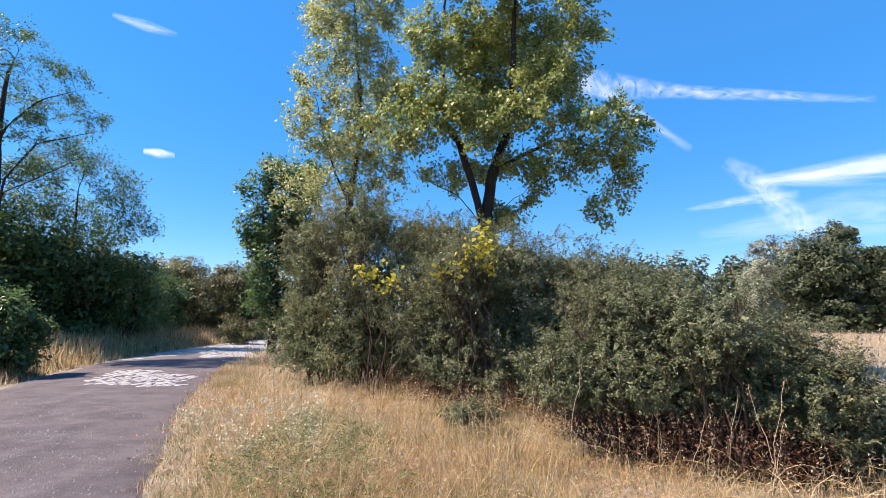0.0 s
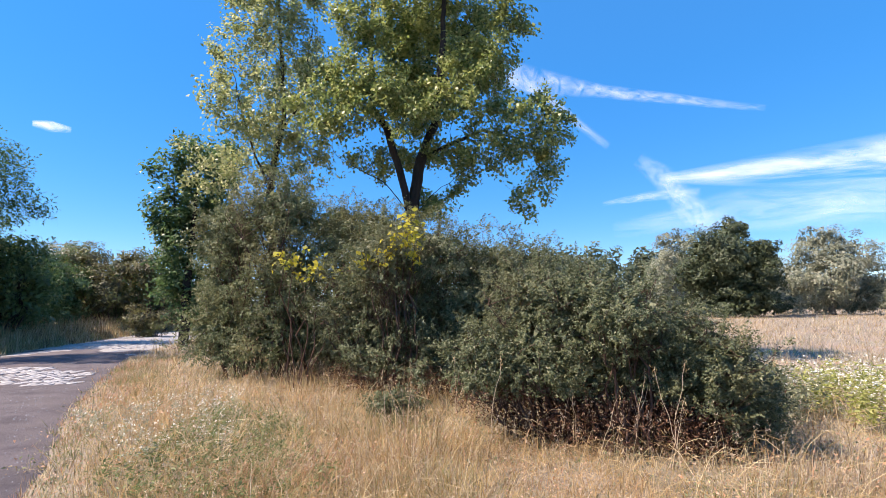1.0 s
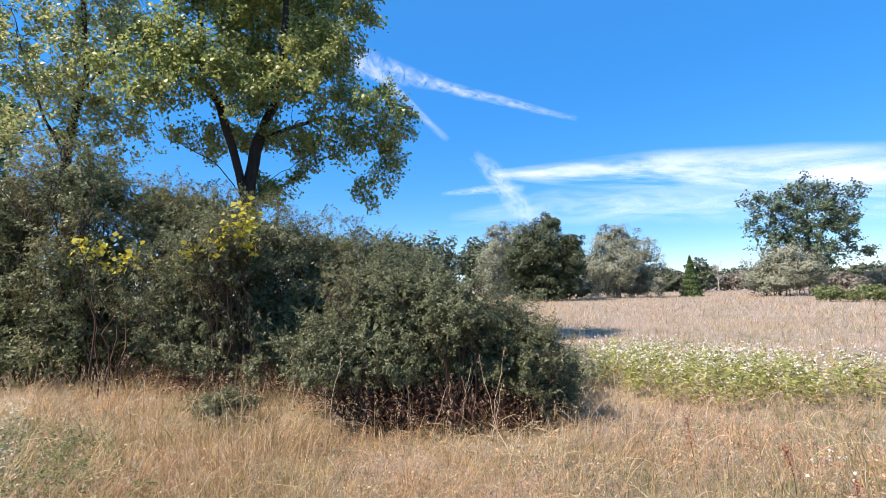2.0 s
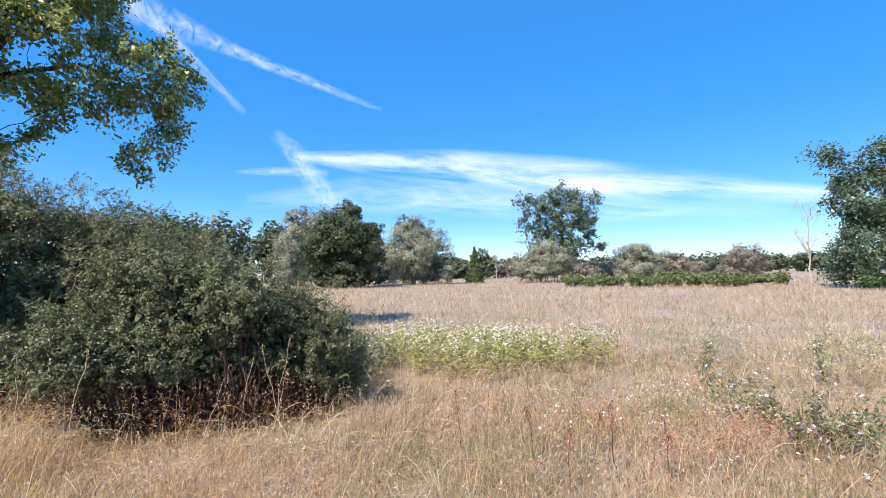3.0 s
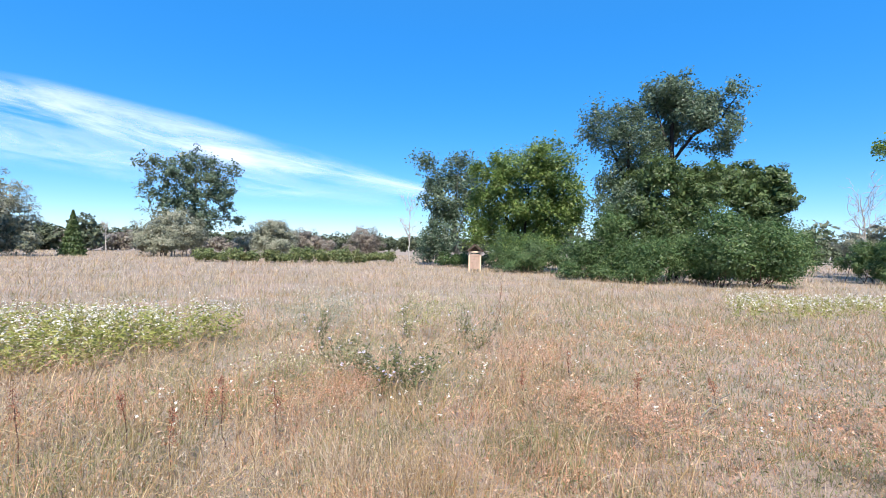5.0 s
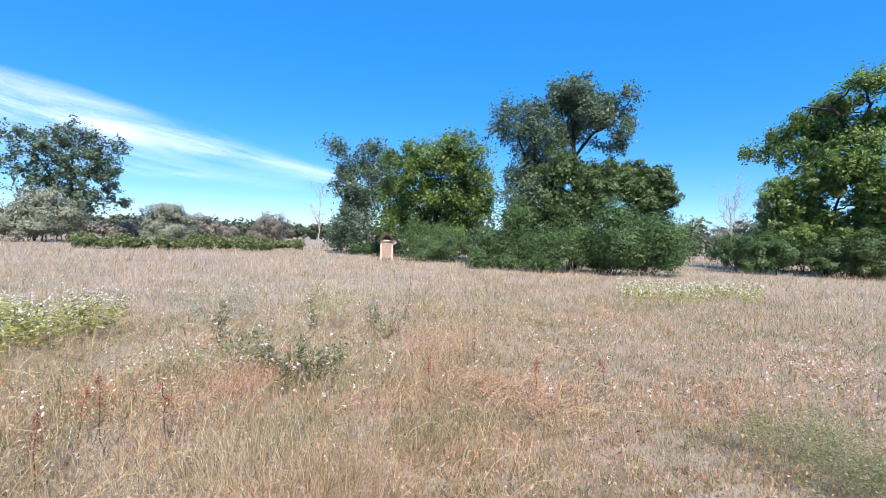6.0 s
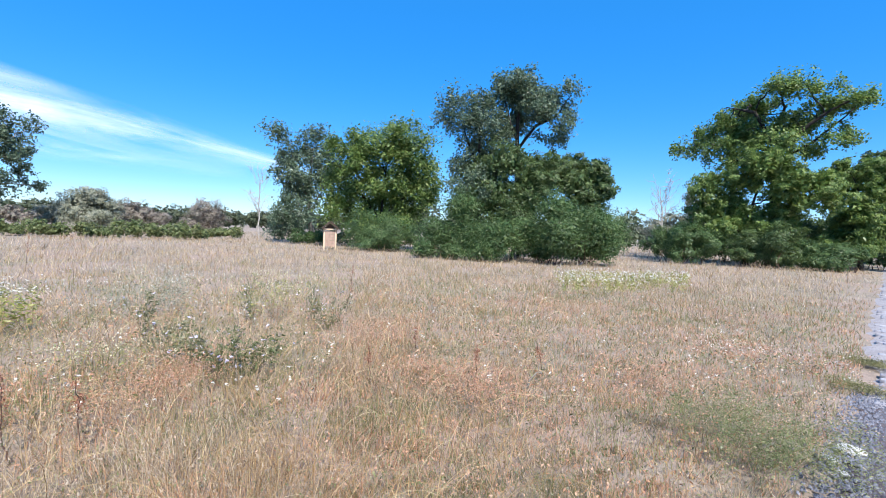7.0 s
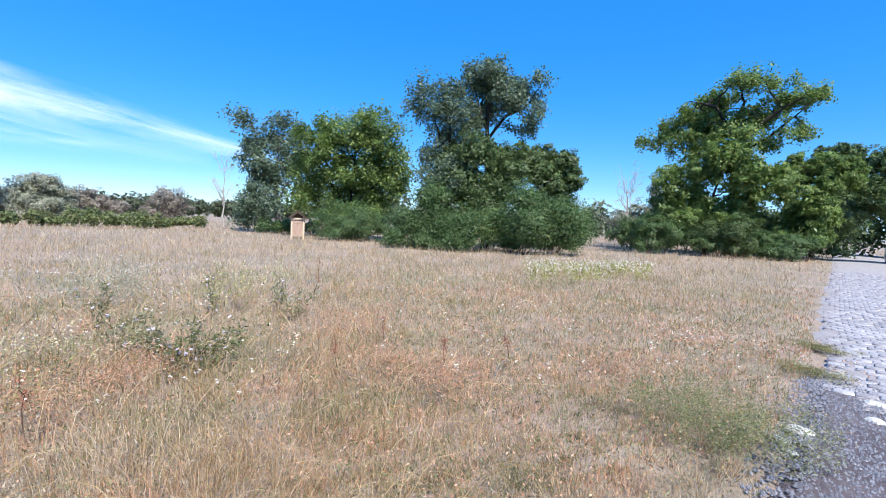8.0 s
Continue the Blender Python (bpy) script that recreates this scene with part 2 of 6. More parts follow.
SAGE = foliage("dull_green_leaves", [(0.090, 0.119, 0.047), (0.135, 0.168, 0.068), (0.195, 0.217, 0.101), (0.270, 0.266, 0.135)], 0.35, 0.5)
PETAL = foliage("white_petals", [(0.62, 0.56, 0.46), (0.7, 0.66, 0.56), (0.78, 0.75, 0.68), (0.82, 0.8, 0.76)], 0.3, 0.6)
LILAC = foliage("pale_lilac_petals", [(0.6, 0.55, 0.7), (0.68, 0.64, 0.78), (0.75, 0.72, 0.84), (0.8, 0.78, 0.88)], 0.3, 0.6)
DOCK = foliage("reddish_brown_seeds", [(0.24, 0.09, 0.055), (0.34, 0.14, 0.085), (0.42, 0.2, 0.12), (0.46, 0.26, 0.16)], 0.2, 0.6)
CREAM = foliage("cream_yarrow_heads", [(0.55, 0.48, 0.27), (0.62, 0.56, 0.35), (0.7, 0.64, 0.44), (0.74, 0.7, 0.54)], 0.3, 0.6)
# Dead leaf tone; under the thorn bushes it also stands in for shade.
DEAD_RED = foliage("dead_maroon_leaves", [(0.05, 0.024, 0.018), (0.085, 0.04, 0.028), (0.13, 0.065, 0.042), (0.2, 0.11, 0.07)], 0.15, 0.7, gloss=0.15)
# ---------------------------------------------------------------- plan of the road
EDGE = np.array([(-3.0, 78.0), (-8.0, 52.0), (-10.3, 38.0), (-10.4, 29.0), (-9.7, 22.5), (-8.5, 17.6), (-7.0, 13.6), (-4.6, 7.7), (-3.0, 4.5), (-0.6, 0.3), (2.3, -3.1), (4.3, -6.9), (7.4, -11.6), (17.9, -28.9), (53.0, -86.0), (96.0, -156.0)])


def along_edge(step):
    seg = np.linalg.norm(np.diff(EDGE, axis=0), axis=1)
    s = np.r_[0, np.cumsum(seg)]
    q = np.arange(0, s[-1], step)
    pts = np.stack([np.interp(q, s, EDGE[:, 0]), np.interp(q, s, EDGE[:, 1])], 1)
    for _ in range(int(6 / step)):
        pts[1:-1] = (pts[:-2] + 2 * pts[1:-1] + pts[2:]) / 4
    return pts


ROAD_LINE = along_edge(0.5)
ROAD_WAY = unit(np.gradient(ROAD_LINE, axis=0))
ROAD_LEFT = np.stack([ROAD_WAY[:, 1], -ROAD_WAY[:, 0]], 1)       # to the far verge, away from the meadow
ROAD_WIDE = 4.4


def verge(x, y):
    """Metres from the road's meadow-side edge: positive in the meadow, negative on the road."""
    p = np.stack([x, y], -1).reshape(-1, 2)
    out = np.empty(len(p))
    for i in range(0, len(p), 40000):
        d = p[i:i + 40000, None] - ROAD_LINE[None, ::2]
        k = (d ** 2).sum(-1).argmin(1)
        off = d[np.arange(len(k)), k]
        out[i:i + 40000] = -(off * ROAD_LEFT[::2][k]).sum(-1)
    return out.reshape(np.shape(x))


def wave(x, y, scale, seed=0):
    """Smooth pseudo-noise in about -1..1."""
    r = np.random.RandomState(900 + seed)
    out = 0
    for k in range(7):
        a, f, ph = r.uniform(0, 6.283), r.uniform(0.6, 1.7) / scale, r.uniform(0, 6.283)
        out = out + np.sin((x * np.cos(a) + y * np.sin(a)) * f * 6.283 + ph)
    return out / 4.2


def ground_z(x, y):
    r = np.hypot(x, y)
    d = verge(x, y)
    onroad = np.clip(np.minimum(d + 0.15, 1), 0, 1) + np.clip(-(d + ROAD_WIDE) + 0.1, 0, 1)
    bank = np.clip((-d - ROAD_WIDE - 0.2) / 2.5, 0, 1)
    bank = 0.32 * bank * bank * (3 - 2 * bank) * np.clip((y - 4) / 5, 0, 1) * np.clip((90 - r) / 40, 0, 1)
    return bank + np.where(r < 200, 0.035 * wave(x, y, 2.6) * np.clip(onroad, 0, 1) - 0.03 * (1 - np.clip(onroad * 3, 0, 1)), 0.0)


# ---------------------------------------------------------------- ground
def build_ground():
    radii = np.r_[0.0, np.geomspace(0.6, 60, 90), np.geomspace(66, 4200, 34)]
    spokes = 220
    a = np.linspace(0, 2 * np.pi, spokes, endpoint=False)
    x, y = np.outer(radii, np.cos(a)), np.outer(radii, np.sin(a))
    z = ground_z(x, y)
    v = np.stack([x, y, z], -1).reshape(-1, 3)
    i, j = np.meshgrid(np.arange(len(radii) - 1), np.arange(spokes), indexing="ij")
    jn = (j + 1) % spokes
    f = np.stack([i * spokes + j, (i + 1) * spokes + j, (i + 1) * spokes + jn, i * spokes + jn], -1).reshape(-1, 4)
    ob = put("ground", smooth(quick("ground", v, f)), SOIL)
    tagged(ob, "dry brown meadow soil strewn with straw litter", "ground", kind="structure")


def build_road():
    """The track: a ragged-edged sheet, dark slag near the camera and toward the wood, cobble bed in between."""
    rng = np.random.RandomState(5)
    line, left = ROAD_LINE, ROAD_LEFT
    n, cols = len(line), 19
    t = np.linspace(0, 1, cols)
    ragged_a = -0.26 * np.clip((line[:, 1] + 1) / 3, 0, 1) + 0.18 * wave(line[:, 0] * 3, line[:, 1] * 3, 4.0, 3) + rng.normal(0, 0.03, n)
    ragged_b = 0.25 * wave(line[:, 0] * 3, line[:, 1] * 3, 5.0, 4) + rng.normal(0, 0.05, n)
    across = ragged_a[:, None] * (1 - t) + (ROAD_WIDE + ragged_b[:, None]) * t
    p = line[:, None] + left[:, None] * across[..., None]
    crown = np.sin(np.pi * np.clip(across / ROAD_WIDE, 0, 1))
    z = 0.012 + 0.05 * crown + 0.018 * wave(p[..., 0], p[..., 1], 1.3, 7) * crown
    z[:, 0], z[:, -1] = -0.05, -0.05
    v = np.concatenate([p, z[..., None]], -1).reshape(-1, 3)
    i, j = np.meshgrid(np.arange(n - 1), np.arange(cols - 1), indexing="ij")
    f = np.stack([i * cols + j, i * cols + j + 1, (i + 1) * cols + j + 1, (i + 1) * cols + j], -1).reshape(-1, 4)
    me = smooth(quick("road", v, f))
    me.materials.append(ROAD)
    me.materials.append(BED)
    mid = v[f].mean(1)
    paved = (mid[:, 1] < -6.4 + 0.8 * wave(mid[:, 0], mid[:, 1], 3.0, 9)) | (mid[:, 1] > 20 + wave(mid[:, 0], mid[:, 1], 3, 8) * 2) & (mid[:, 1] < 40)
    me.polygons.foreach_set("material_index", paved.astype(np.int32))
    ob = put("road", me, None)
    return tagged(ob, "worn track of dark slag gravel over old cobbles", "road", kind="structure")


build_ground()
road = build_road()


# ---------------------------------------------------------------- trees and shrubs
def crown_points(lobes, n, rng, depth, cluster, hollow=0.5, stray=0.1, bunch=26):
    """Leaf places in clusters spread over uneven lobes. Gives leaf places, outward ways, and the cluster centres with their lobe."""
    lobes = np.asarray(lobes, float)
    half = max(np.abs(lobes[:, 0]).max(), 1.0)
    w = rng.uniform(-0.5, 0.5, len(lobes)) * depth * half
    share = lobes[:, 2] * lobes[:, 3]
    share = share / share.sum()
    at, out, centres, owner = [], [], [], []
    for k, (u, z, ru, rz) in enumerate(lobes):
        c = np.array([u, w[k], z])
        size = np.array([ru, ru * 0.95, rz])
        many = int(np.clip(n * share[k] / bunch, 7, 600))
        d = unit(rng.normal(size=(many, 3)))
        bump = 1 + 0.34 * np.sin(d @ rng.normal(0, 2.6, 3) + rng.uniform(0, 6)) * np.sin(d @ rng.normal(0, 3.4, 3))
        rad = (hollow + (1 - hollow) * rng.uniform(0, 1, many) ** 0.6) * bump
        lone = rng.uniform(size=many) < stray
        rad[lone] *= rng.uniform(1.08, 1.3, lone.sum())
        cc = c + d * rad[:, None] * size
        each = np.maximum(3, rng.poisson(n * share[k] / many * np.where(lone, 0.35, 1.0)))
        idx = np.repeat(np.arange(many), each)
        sg = cluster * (ru * rz) ** 0.5
        p = cc[idx] + np.clip(rng.normal(0, 1, (len(idx), 3)), -1.7, 1.7) * sg * [1, 1, 0.7]
        at.append(p)
        out.append(unit((p - c) / size))
        centres.append(cc)
        owner.append(np.full(many, k))
    return np.concatenate(at), np.concatenate(out), np.concatenate(centres), np.concatenate(owner), w


def grow(pulls, start, parents, step, kill, rng, rounds=110):
    """A branching skeleton that reaches out from the start nodes to every pull point. Gives nodes and their parents."""
    nodes, parent = [np.asarray(q, float) for q in start], list(parents)
    alive = np.ones(len(pulls), bool)
    d = np.linalg.norm(pulls[:, None] - np.array(nodes)[None], axis=2)
    near, away = d.argmin(1), d.min(1)
    for _ in range(rounds):
        alive &= away > kill
        k = np.flatnonzero(alive)
        if not len(k):
            break
        at = np.array(nodes)
        pull = np.zeros_like(at)
        np.add.at(pull, near[k], unit(pulls[k] - at[near[k]]))
        tips = np.unique(near[k])
        fresh = at[tips] + step * unit(unit(pull[tips]) + rng.normal(0, 0.22, (len(tips), 3)))
        first = len(nodes)
        nodes.extend(fresh)
        parent.extend(int(q) for q in tips)
        e = np.linalg.norm(pulls[k][:, None] - fresh[None], axis=2)
        j = e.argmin(1)
        m = e[np.arange(len(k)), j]
        better = m < away[k]
        near[k[better]], away[k[better]] = first + j[better], m[better]
        stuck = k[~better & (rng.uniform(size=len(k)) < 0.12)]
        alive[stuck] = False
    return np.array(nodes), parent


def limbs_of(nodes, parent, thick, thin, power):
    """Radii by the pipe rule, and the skeleton cut into runs of (places, radii)."""
    n = len(nodes)
    load = np.zeros(n)
    kids = [[] for _ in range(n)]
    for i in range(n - 1, 0, -1):
        load[i] = max(load[i], 1.0)
        load[parent[i]] += load[i]
        kids[parent[i]].append(i)
    rad = np.maximum(thick * (load / load[0]) ** (1 / power), thin)
    runs, todo = [], [(0, None)]
    while todo:
        i, before = todo.pop()
        run = [] if before is None else [before]
        while True:
            run.append(i)
            if not kids[i]:
                break
            main = max(kids[i], key=lambda q: load[q])
            todo.extend((q, i) for q in kids[i] if q != main)
            i = main
        if len(run) > 1:
            g = rad[run].copy()
            if before is not None:
                g[0] = g[1]
            runs.append((nodes[run], g))
    return load, runs


def grown_tree(name, label, az, r, lobes, n, leaf, leafmat, barkmat, seed, trunk, leaders, sprays=1500, step=0.3, depth=0.8, slim=0.6, hollow=0.25, puff=0.16, droop=0.2, lift=0.7, power=1.38, tips=3):
    """A tree whose limbs grow from the trunk's leaders into uneven lobes, with leaf sprays along the last twigs."""
    rng = np.random.RandomState(seed)
    x, y = polar(az, r)
    root = thing(name, x, y, -0.03, label, "tree", turn=az)
    _, _, pulls, owner, w = crown_points(lobes, sprays * 30, rng, depth, 0.2, hollow, 0.3 if r < 30 else 0.12, 30)
    pulls = pulls + rng.normal(0, 0.35 * step, pulls.shape)
    start, parents = [np.zeros(3)], [0]
    for line in [[(0, 0, 0), leaders[0][0]]] + list(leaders):
        line = np.asarray(line, float)
        ahead = int(np.linalg.norm(np.array(start) - line[0], axis=1).argmin())
        long = np.r_[0, np.cumsum(np.linalg.norm(np.diff(line, axis=0), axis=1))]
        q = np.arange(step, long[-1] + 0.01, step)
        way = np.stack([np.interp(q, long, line[:, c]) for c in range(3)], 1)
        way += np.cumsum(rng.normal(0, 0.05 * step, way.shape), 0)
        for p in way:
            start.append(p)
            parents.append(ahead)
            ahead = len(start) - 1
    nodes, parent = grow(pulls, start, parents, step, step * 0.8, rng)
    load, runs = limbs_of(nodes, parent, trunk / 2, 0.0011 * r ** 0.6, power)
    split = 0.06 * trunk
    put("trunk", tubes("trunk", [q for q in runs if q[1][0] > split], 7), barkmat, root)
    put("branchwork", tubes("branchwork", [q for q in runs if q[1][0] <= split], 3), barkmat, root)["kind"] = "stuff"
    twig = np.flatnonzero((load <= tips) & (load > 0))
    twig = twig[twig >= len(start)]
    way = unit(nodes[twig] - nodes[np.array(parent)[twig]])
    each = rng.poisson(n / len(twig) * rng.gamma(1.1, 1 / 1.1, len(twig)))
    i = np.repeat(np.arange(len(twig)), each)
    at = nodes[twig][i] + way[i] * step * rng.uniform(-0.7, 0.9, (len(i), 1)) + np.clip(rng.normal(0, 1, (len(i), 3)), -1.8, 1.8) * puff
    heart = nodes[twig].mean(0)
    out = unit(at - heart)
    normal = rng.normal(0, 0.6, at.shape) + [0, 0, lift] + out * 0.45
    along = way[i] * 0.6 + rng.normal(0, 0.7, at.shape) - [0, 0, droop]
    size = leaf * rng.uniform(0.6, 1.3, len(at))
    put("crown", leaves_mesh("crown", at, normal, along, size, size * slim, small=r > 18), leafmat, root)
    return root


def plant(name, label, category, az, r, lobes, n, leaf, leafmat, barkmat, seed, trunk=0.3, stems=0, depth=0.9, cluster=0.23, slim=0.55,
          hollow=0.5, stray=0.1, droop=0.0, group="", twigs=1.0, sides=7, floor=0.0, core=0.07, core_size=1.8, big=1.0, skirt=99.0, shoot=0.0):
    """A tree (stems 0) or many-stemmed shrub. Lobes: offset across, height, half-width and half-height in metres."""
    rng = np.random.RandomState(seed)
    x, y = polar(az, r)
    root = thing(name, x, y, -0.03, label, category, group, turn=az)
    lobes = np.asarray(lobes, float)
    n, leaf = int(n * (1.9 if r > 30 else 1.3 if r > 13 else 1.0)), leaf * (0.78 if r > 30 else 1.12 if r > 13 else 1.0) * big
    at, out, centres, owner, w = crown_points(lobes, n, rng, depth, cluster * (0.72 if r > 30 else 1.0), hollow, stray, 80 if r > 30 else 60 if n > 60000 else 26)
    if shoot:                                  # leaves along short upright shoots
        i = rng.randint(0, len(centres), n)
        heart = np.c_[lobes[owner, 0], w[owner], lobes[owner, 1]]
        lead = unit(unit(centres - heart) * 0.7 + [0, 0, 0.25] + rng.normal(0, 0.55, centres.shape))
        long = shoot * rng.uniform(0.5, 1.4, len(centres))
        f = rng.uniform(-0.8, 1, n)
        at = centres[i] + lead[i] * (long[i] * f)[:, None] + rng.normal(0, 0.16 * shoot, (n, 3)) * (1.15 - np.abs(f))[:, None]
        out = unit(at - heart[i])
    keep = at[:, 2] > 0.12 + floor * np.clip((skirt - at[:, 0]) / 0.7, 0.1, 1) * rng.uniform(0.8, 1.15, len(at))
    at, out = at[keep], out[keep]
    up = np.array([0, 0, 1.0])
    normal = out * (0.9 if r > 30 else 0.55) + up * 0.6 + rng.normal(0, 0.42 if r > 30 else 0.55, at.shape)
    along = out * 0.5 + rng.normal(0, 0.7, at.shape) - up * (0.25 + droop)
    size = leaf * rng.uniform(0.65, 1.3, len(at))
    deep = rng.choice(len(lobes), int(n * core), p=(lobes[:, 2] * lobes[:, 3]) / (lobes[:, 2] * lobes[:, 3]).sum())
    inner = np.c_[lobes[deep, 0], w[deep], lobes[deep, 1]] + unit(rng.normal(size=(len(deep), 3))) * (rng.uniform(0.12, 0.5 if core_size > 3 else 0.75, len(deep)) ** 0.7)[:, None] * lobes[deep][:, [2, 2, 3]]
    inner = inner[inner[:, 2] > 0.15 + floor]
    at = np.concatenate([at, inner])
    normal = np.concatenate([normal, rng.normal(0, 1, inner.shape)])
    along = np.concatenate([along, rng.normal(0, 1, inner.shape)])
    size = np.r_[size, leaf * core_size * rng.uniform(0.7, 1.2, len(inner))]
    put("crown" if not stems else "foliage", leaves_mesh("crown", at, normal, along, size, size * slim, small=leaf < 0.0068 * r), leafmat, root)
    # wood
    top = lobes[lobes[:, 1].argmax()]
    mass = (lobes[:, 2] * lobes[:, 3])[:, None]
    heart = (np.c_[lobes[:, 0], w, lobes[:, 1]] * mass).sum(0) / mass.sum()
    centre = np.c_[lobes[:, 0], w, lobes[:, 1]]
    limbs, paths = [], []
    if not stems:
        low = max(lobes[:, 1].min() * 0.75, heart[2] * 0.3)
        knots = [np.zeros(3), np.array([heart[0] * 0.1, heart[1] * 0.1, low]), heart * [0.55, 0.55, 1], np.array([top[0] * 0.8, heart[1] * 0.5, top[1]])]
        ts = np.interp(np.linspace(0, 3, 19), [0, 1, 2, 3], [0, 1, 2, 3])
        spine = np.stack([np.interp(ts, range(4), [k[c] for k in knots]) for c in range(3)], 1)
        for _ in range(3):
            spine[1:-1] = (spine[:-2] + 2 * spine[1:-1] + spine[2:]) / 4
        spine[1:] += np.cumsum(rng.normal(0, 0.07 * trunk, (18, 3)) * [1, 1, 0.2], 0)
        girth = trunk / 2 * np.interp(np.linspace(0, 1, 19), [0, 0.06, 0.33, 0.6, 1], [1.3, 1.0, 0.8, 0.4, 0.06])
        paths.append((spine, girth))
        bones, girths = [spine[4:]], [girth[4:]]
        limbs = [None] * len(lobes)
        for k in np.linalg.norm(centre - spine[8], axis=1).argsort():
            p, g = np.concatenate(bones), np.concatenate(girths)
            away = np.linalg.norm(p - centre[k], axis=1)
            cost = away + (1.6 if centre[k, 2] > heart[2] * 0.8 else 0.15) * np.maximum(0, p[:, 2] - centre[k, 2] + 0.35 * away) + 0.4 * (g < 0.02)
            j = int(cost.argmin())
            limb = bend(p[j], centre[k], 8, 0.035, rng, -0.07 if centre[k, 2] > p[j, 2] else 0.1)
            thick = np.linspace(min(g[j] * 0.72, 0.16 * trunk + 0.02), 0.006 + 0.012 * trunk, 8)
            limbs[k] = (limb, thick)
            bones.append(limb[2:])
            girths.append(thick[2:])
    else:
        for k in range(len(lobes)):
            for _ in range(stems):
                foot = np.array([lobes[k, 0] * 0.75 + rng.normal(0, 0.3 * lobes[k, 2]), w[k] * 0.7 + rng.normal(0, 0.25 * lobes[k, 2]), 0])
                tip = centre[k] + rng.normal(0, 0.35, 3) * [lobes[k, 2], lobes[k, 2], lobes[k, 3]]
                limbs.append((bend(foot, tip, 7, 0.04, rng, 0.08), np.linspace(trunk / 2, trunk / 7, 7)))
    fine = []
    for c, k in zip(centres, owner):
        if rng.uniform() > (twigs if r < 30 else 0.15 * twigs):
            continue
        limb, g = limbs[k * max(stems, 1) + (rng.randint(stems) if stems else 0)]
        j = rng.randint(3, len(limb))
        if c[2] > 0.15:
            fine.append((bend(limb[j], c, 5, 0.05, rng, 0.05), np.linspace(max(g[j] * 0.45, 0.004), 0.003 + 0.004 * trunk, 5)))
    wood = put("trunk" if not stems else "brushwood", tubes("wood", paths + limbs if not stems else limbs, sides if r < 30 else 5), barkmat, root)
    if stems:
        wood["kind"] = "stuff"
    if fine:
        put("branchwork", tubes("branchwork", fine, 4 if r < 30 else 3), barkmat, root)["kind"] = "stuff"
    return root


MAIN = [(2.3, 6.0, 1.0, 0.6), (3.3, 6.4, 0.8, 0.8), (3.8, 5.4, 0.5, 0.7), (3.5, 4.7, 0.3, 0.4), (2.7, 7.1, 0.8, 0.6), (1.5, 5.7, 0.7, 0.5), (2.6, 9.6, 0.6, 0.8), (2.2, 8.7, 0.8, 0.7),
        (0.8, 10.8, 1.4, 1.0), (1.7, 10.2, 0.9, 1.0), (-0.5, 10.5, 1.0, 1.0), (1.7, 8.2, 0.9, 0.8), (0.6, 9.0, 1.1, 0.9), (-0.4, 8.8, 1.0, 0.9), (-1.5, 9.6, 0.8, 0.9), (0.2, 7.6, 0.9, 0.7),
        (1.2, 7.1, 0.7, 0.7), (-1.0, 7.5, 0.9, 0.7), (-1.9, 8.1, 0.8, 0.8), (-2.1, 6.8, 0.9, 0.6), (-1.0, 6.1, 0.8, 0.4), (0.8, 4.6, 0.4, 0.3), (0.5, 12.5, 1.6, 1.2), (1.6, 11.9, 1.0, 1.0), (-0.9, 12.2, 1.1, 1.0), (-0.3, 6.7, 0.9, 0.5), (0.5, 6.3, 0.7, 0.5)]
PALE = [(-1.2, 11.4, 1.1, 1.0), (-2.0, 11.9, 0.5, 0.8), (-0.4, 11.0, 0.9, 1.0), (-1.6, 10.0, 0.9, 0.9), (-0.4, 9.7, 1.0, 1.1), (-1.9, 9.0, 0.8, 0.8), (-1.1, 8.2, 1.0, 1.0), (0.0, 8.0, 0.9, 1.1), (0.6, 9.5, 0.7, 1.0), (-2.0, 7.4, 0.7, 0.7),
        (-0.7, 6.6, 1.0, 0.9), (-1.6, 6.2, 0.9, 0.8), (0.4, 6.6, 0.8, 0.8), (-0.4, 5.4, 1.0, 0.6), (-2.1, 5.4, 0.8, 0.7), (-1.1, 13.0, 1.2, 0.9), (0.3, 12.1, 0.7, 0.8)]
BACK = [(-0.6, 7.2, 0.8, 0.8), (0.3, 7.8, 0.9, 0.9), (-1.0, 5.6, 0.5, 0.8), (-0.1, 5.7, 0.9, 0.9), (1.1, 8.3, 0.8, 0.8), (-0.4, 4.4, 0.8, 0.8), (0.8, 6.3, 0.9, 1.2), (-0.4, 3.1, 0.9, 0.9), (0.4, 2.1, 1.0, 1.0), (1.4, 4.2, 1.1, 1.4)]
FORK = [[(0, 0, 4.1), (0.15, 0, 5.5), (0.35, 0.2, 6.3), (0.75, 0.3, 7.2), (0.9, 0.3, 8.6), (1.1, 0.3, 11.5)], [(0, 0, 4.0), (-0.28, -0.2, 5.2), (-0.68, -0.3, 6.7), (-1.1, -0.3, 7.3), (-1.2, 0, 9.2), (-1.1, 0.1, 11.5)],
        [(0, 0, 3.8), (-0.2, 0.1, 4.4), (-0.8, 0.1, 5.2), (-1.45, 0.3, 5.6), (-2.4, 0.4, 6.2)], [(0.3, 0.2, 6.0), (1.2, 0.2, 6.5), (2.2, 0.4, 7.0), (3.7, 0.5, 6.7)], [(0.05, 0, 4.1), (0.4, -0.2, 4.6), (0.9, -0.4, 5.0)]]
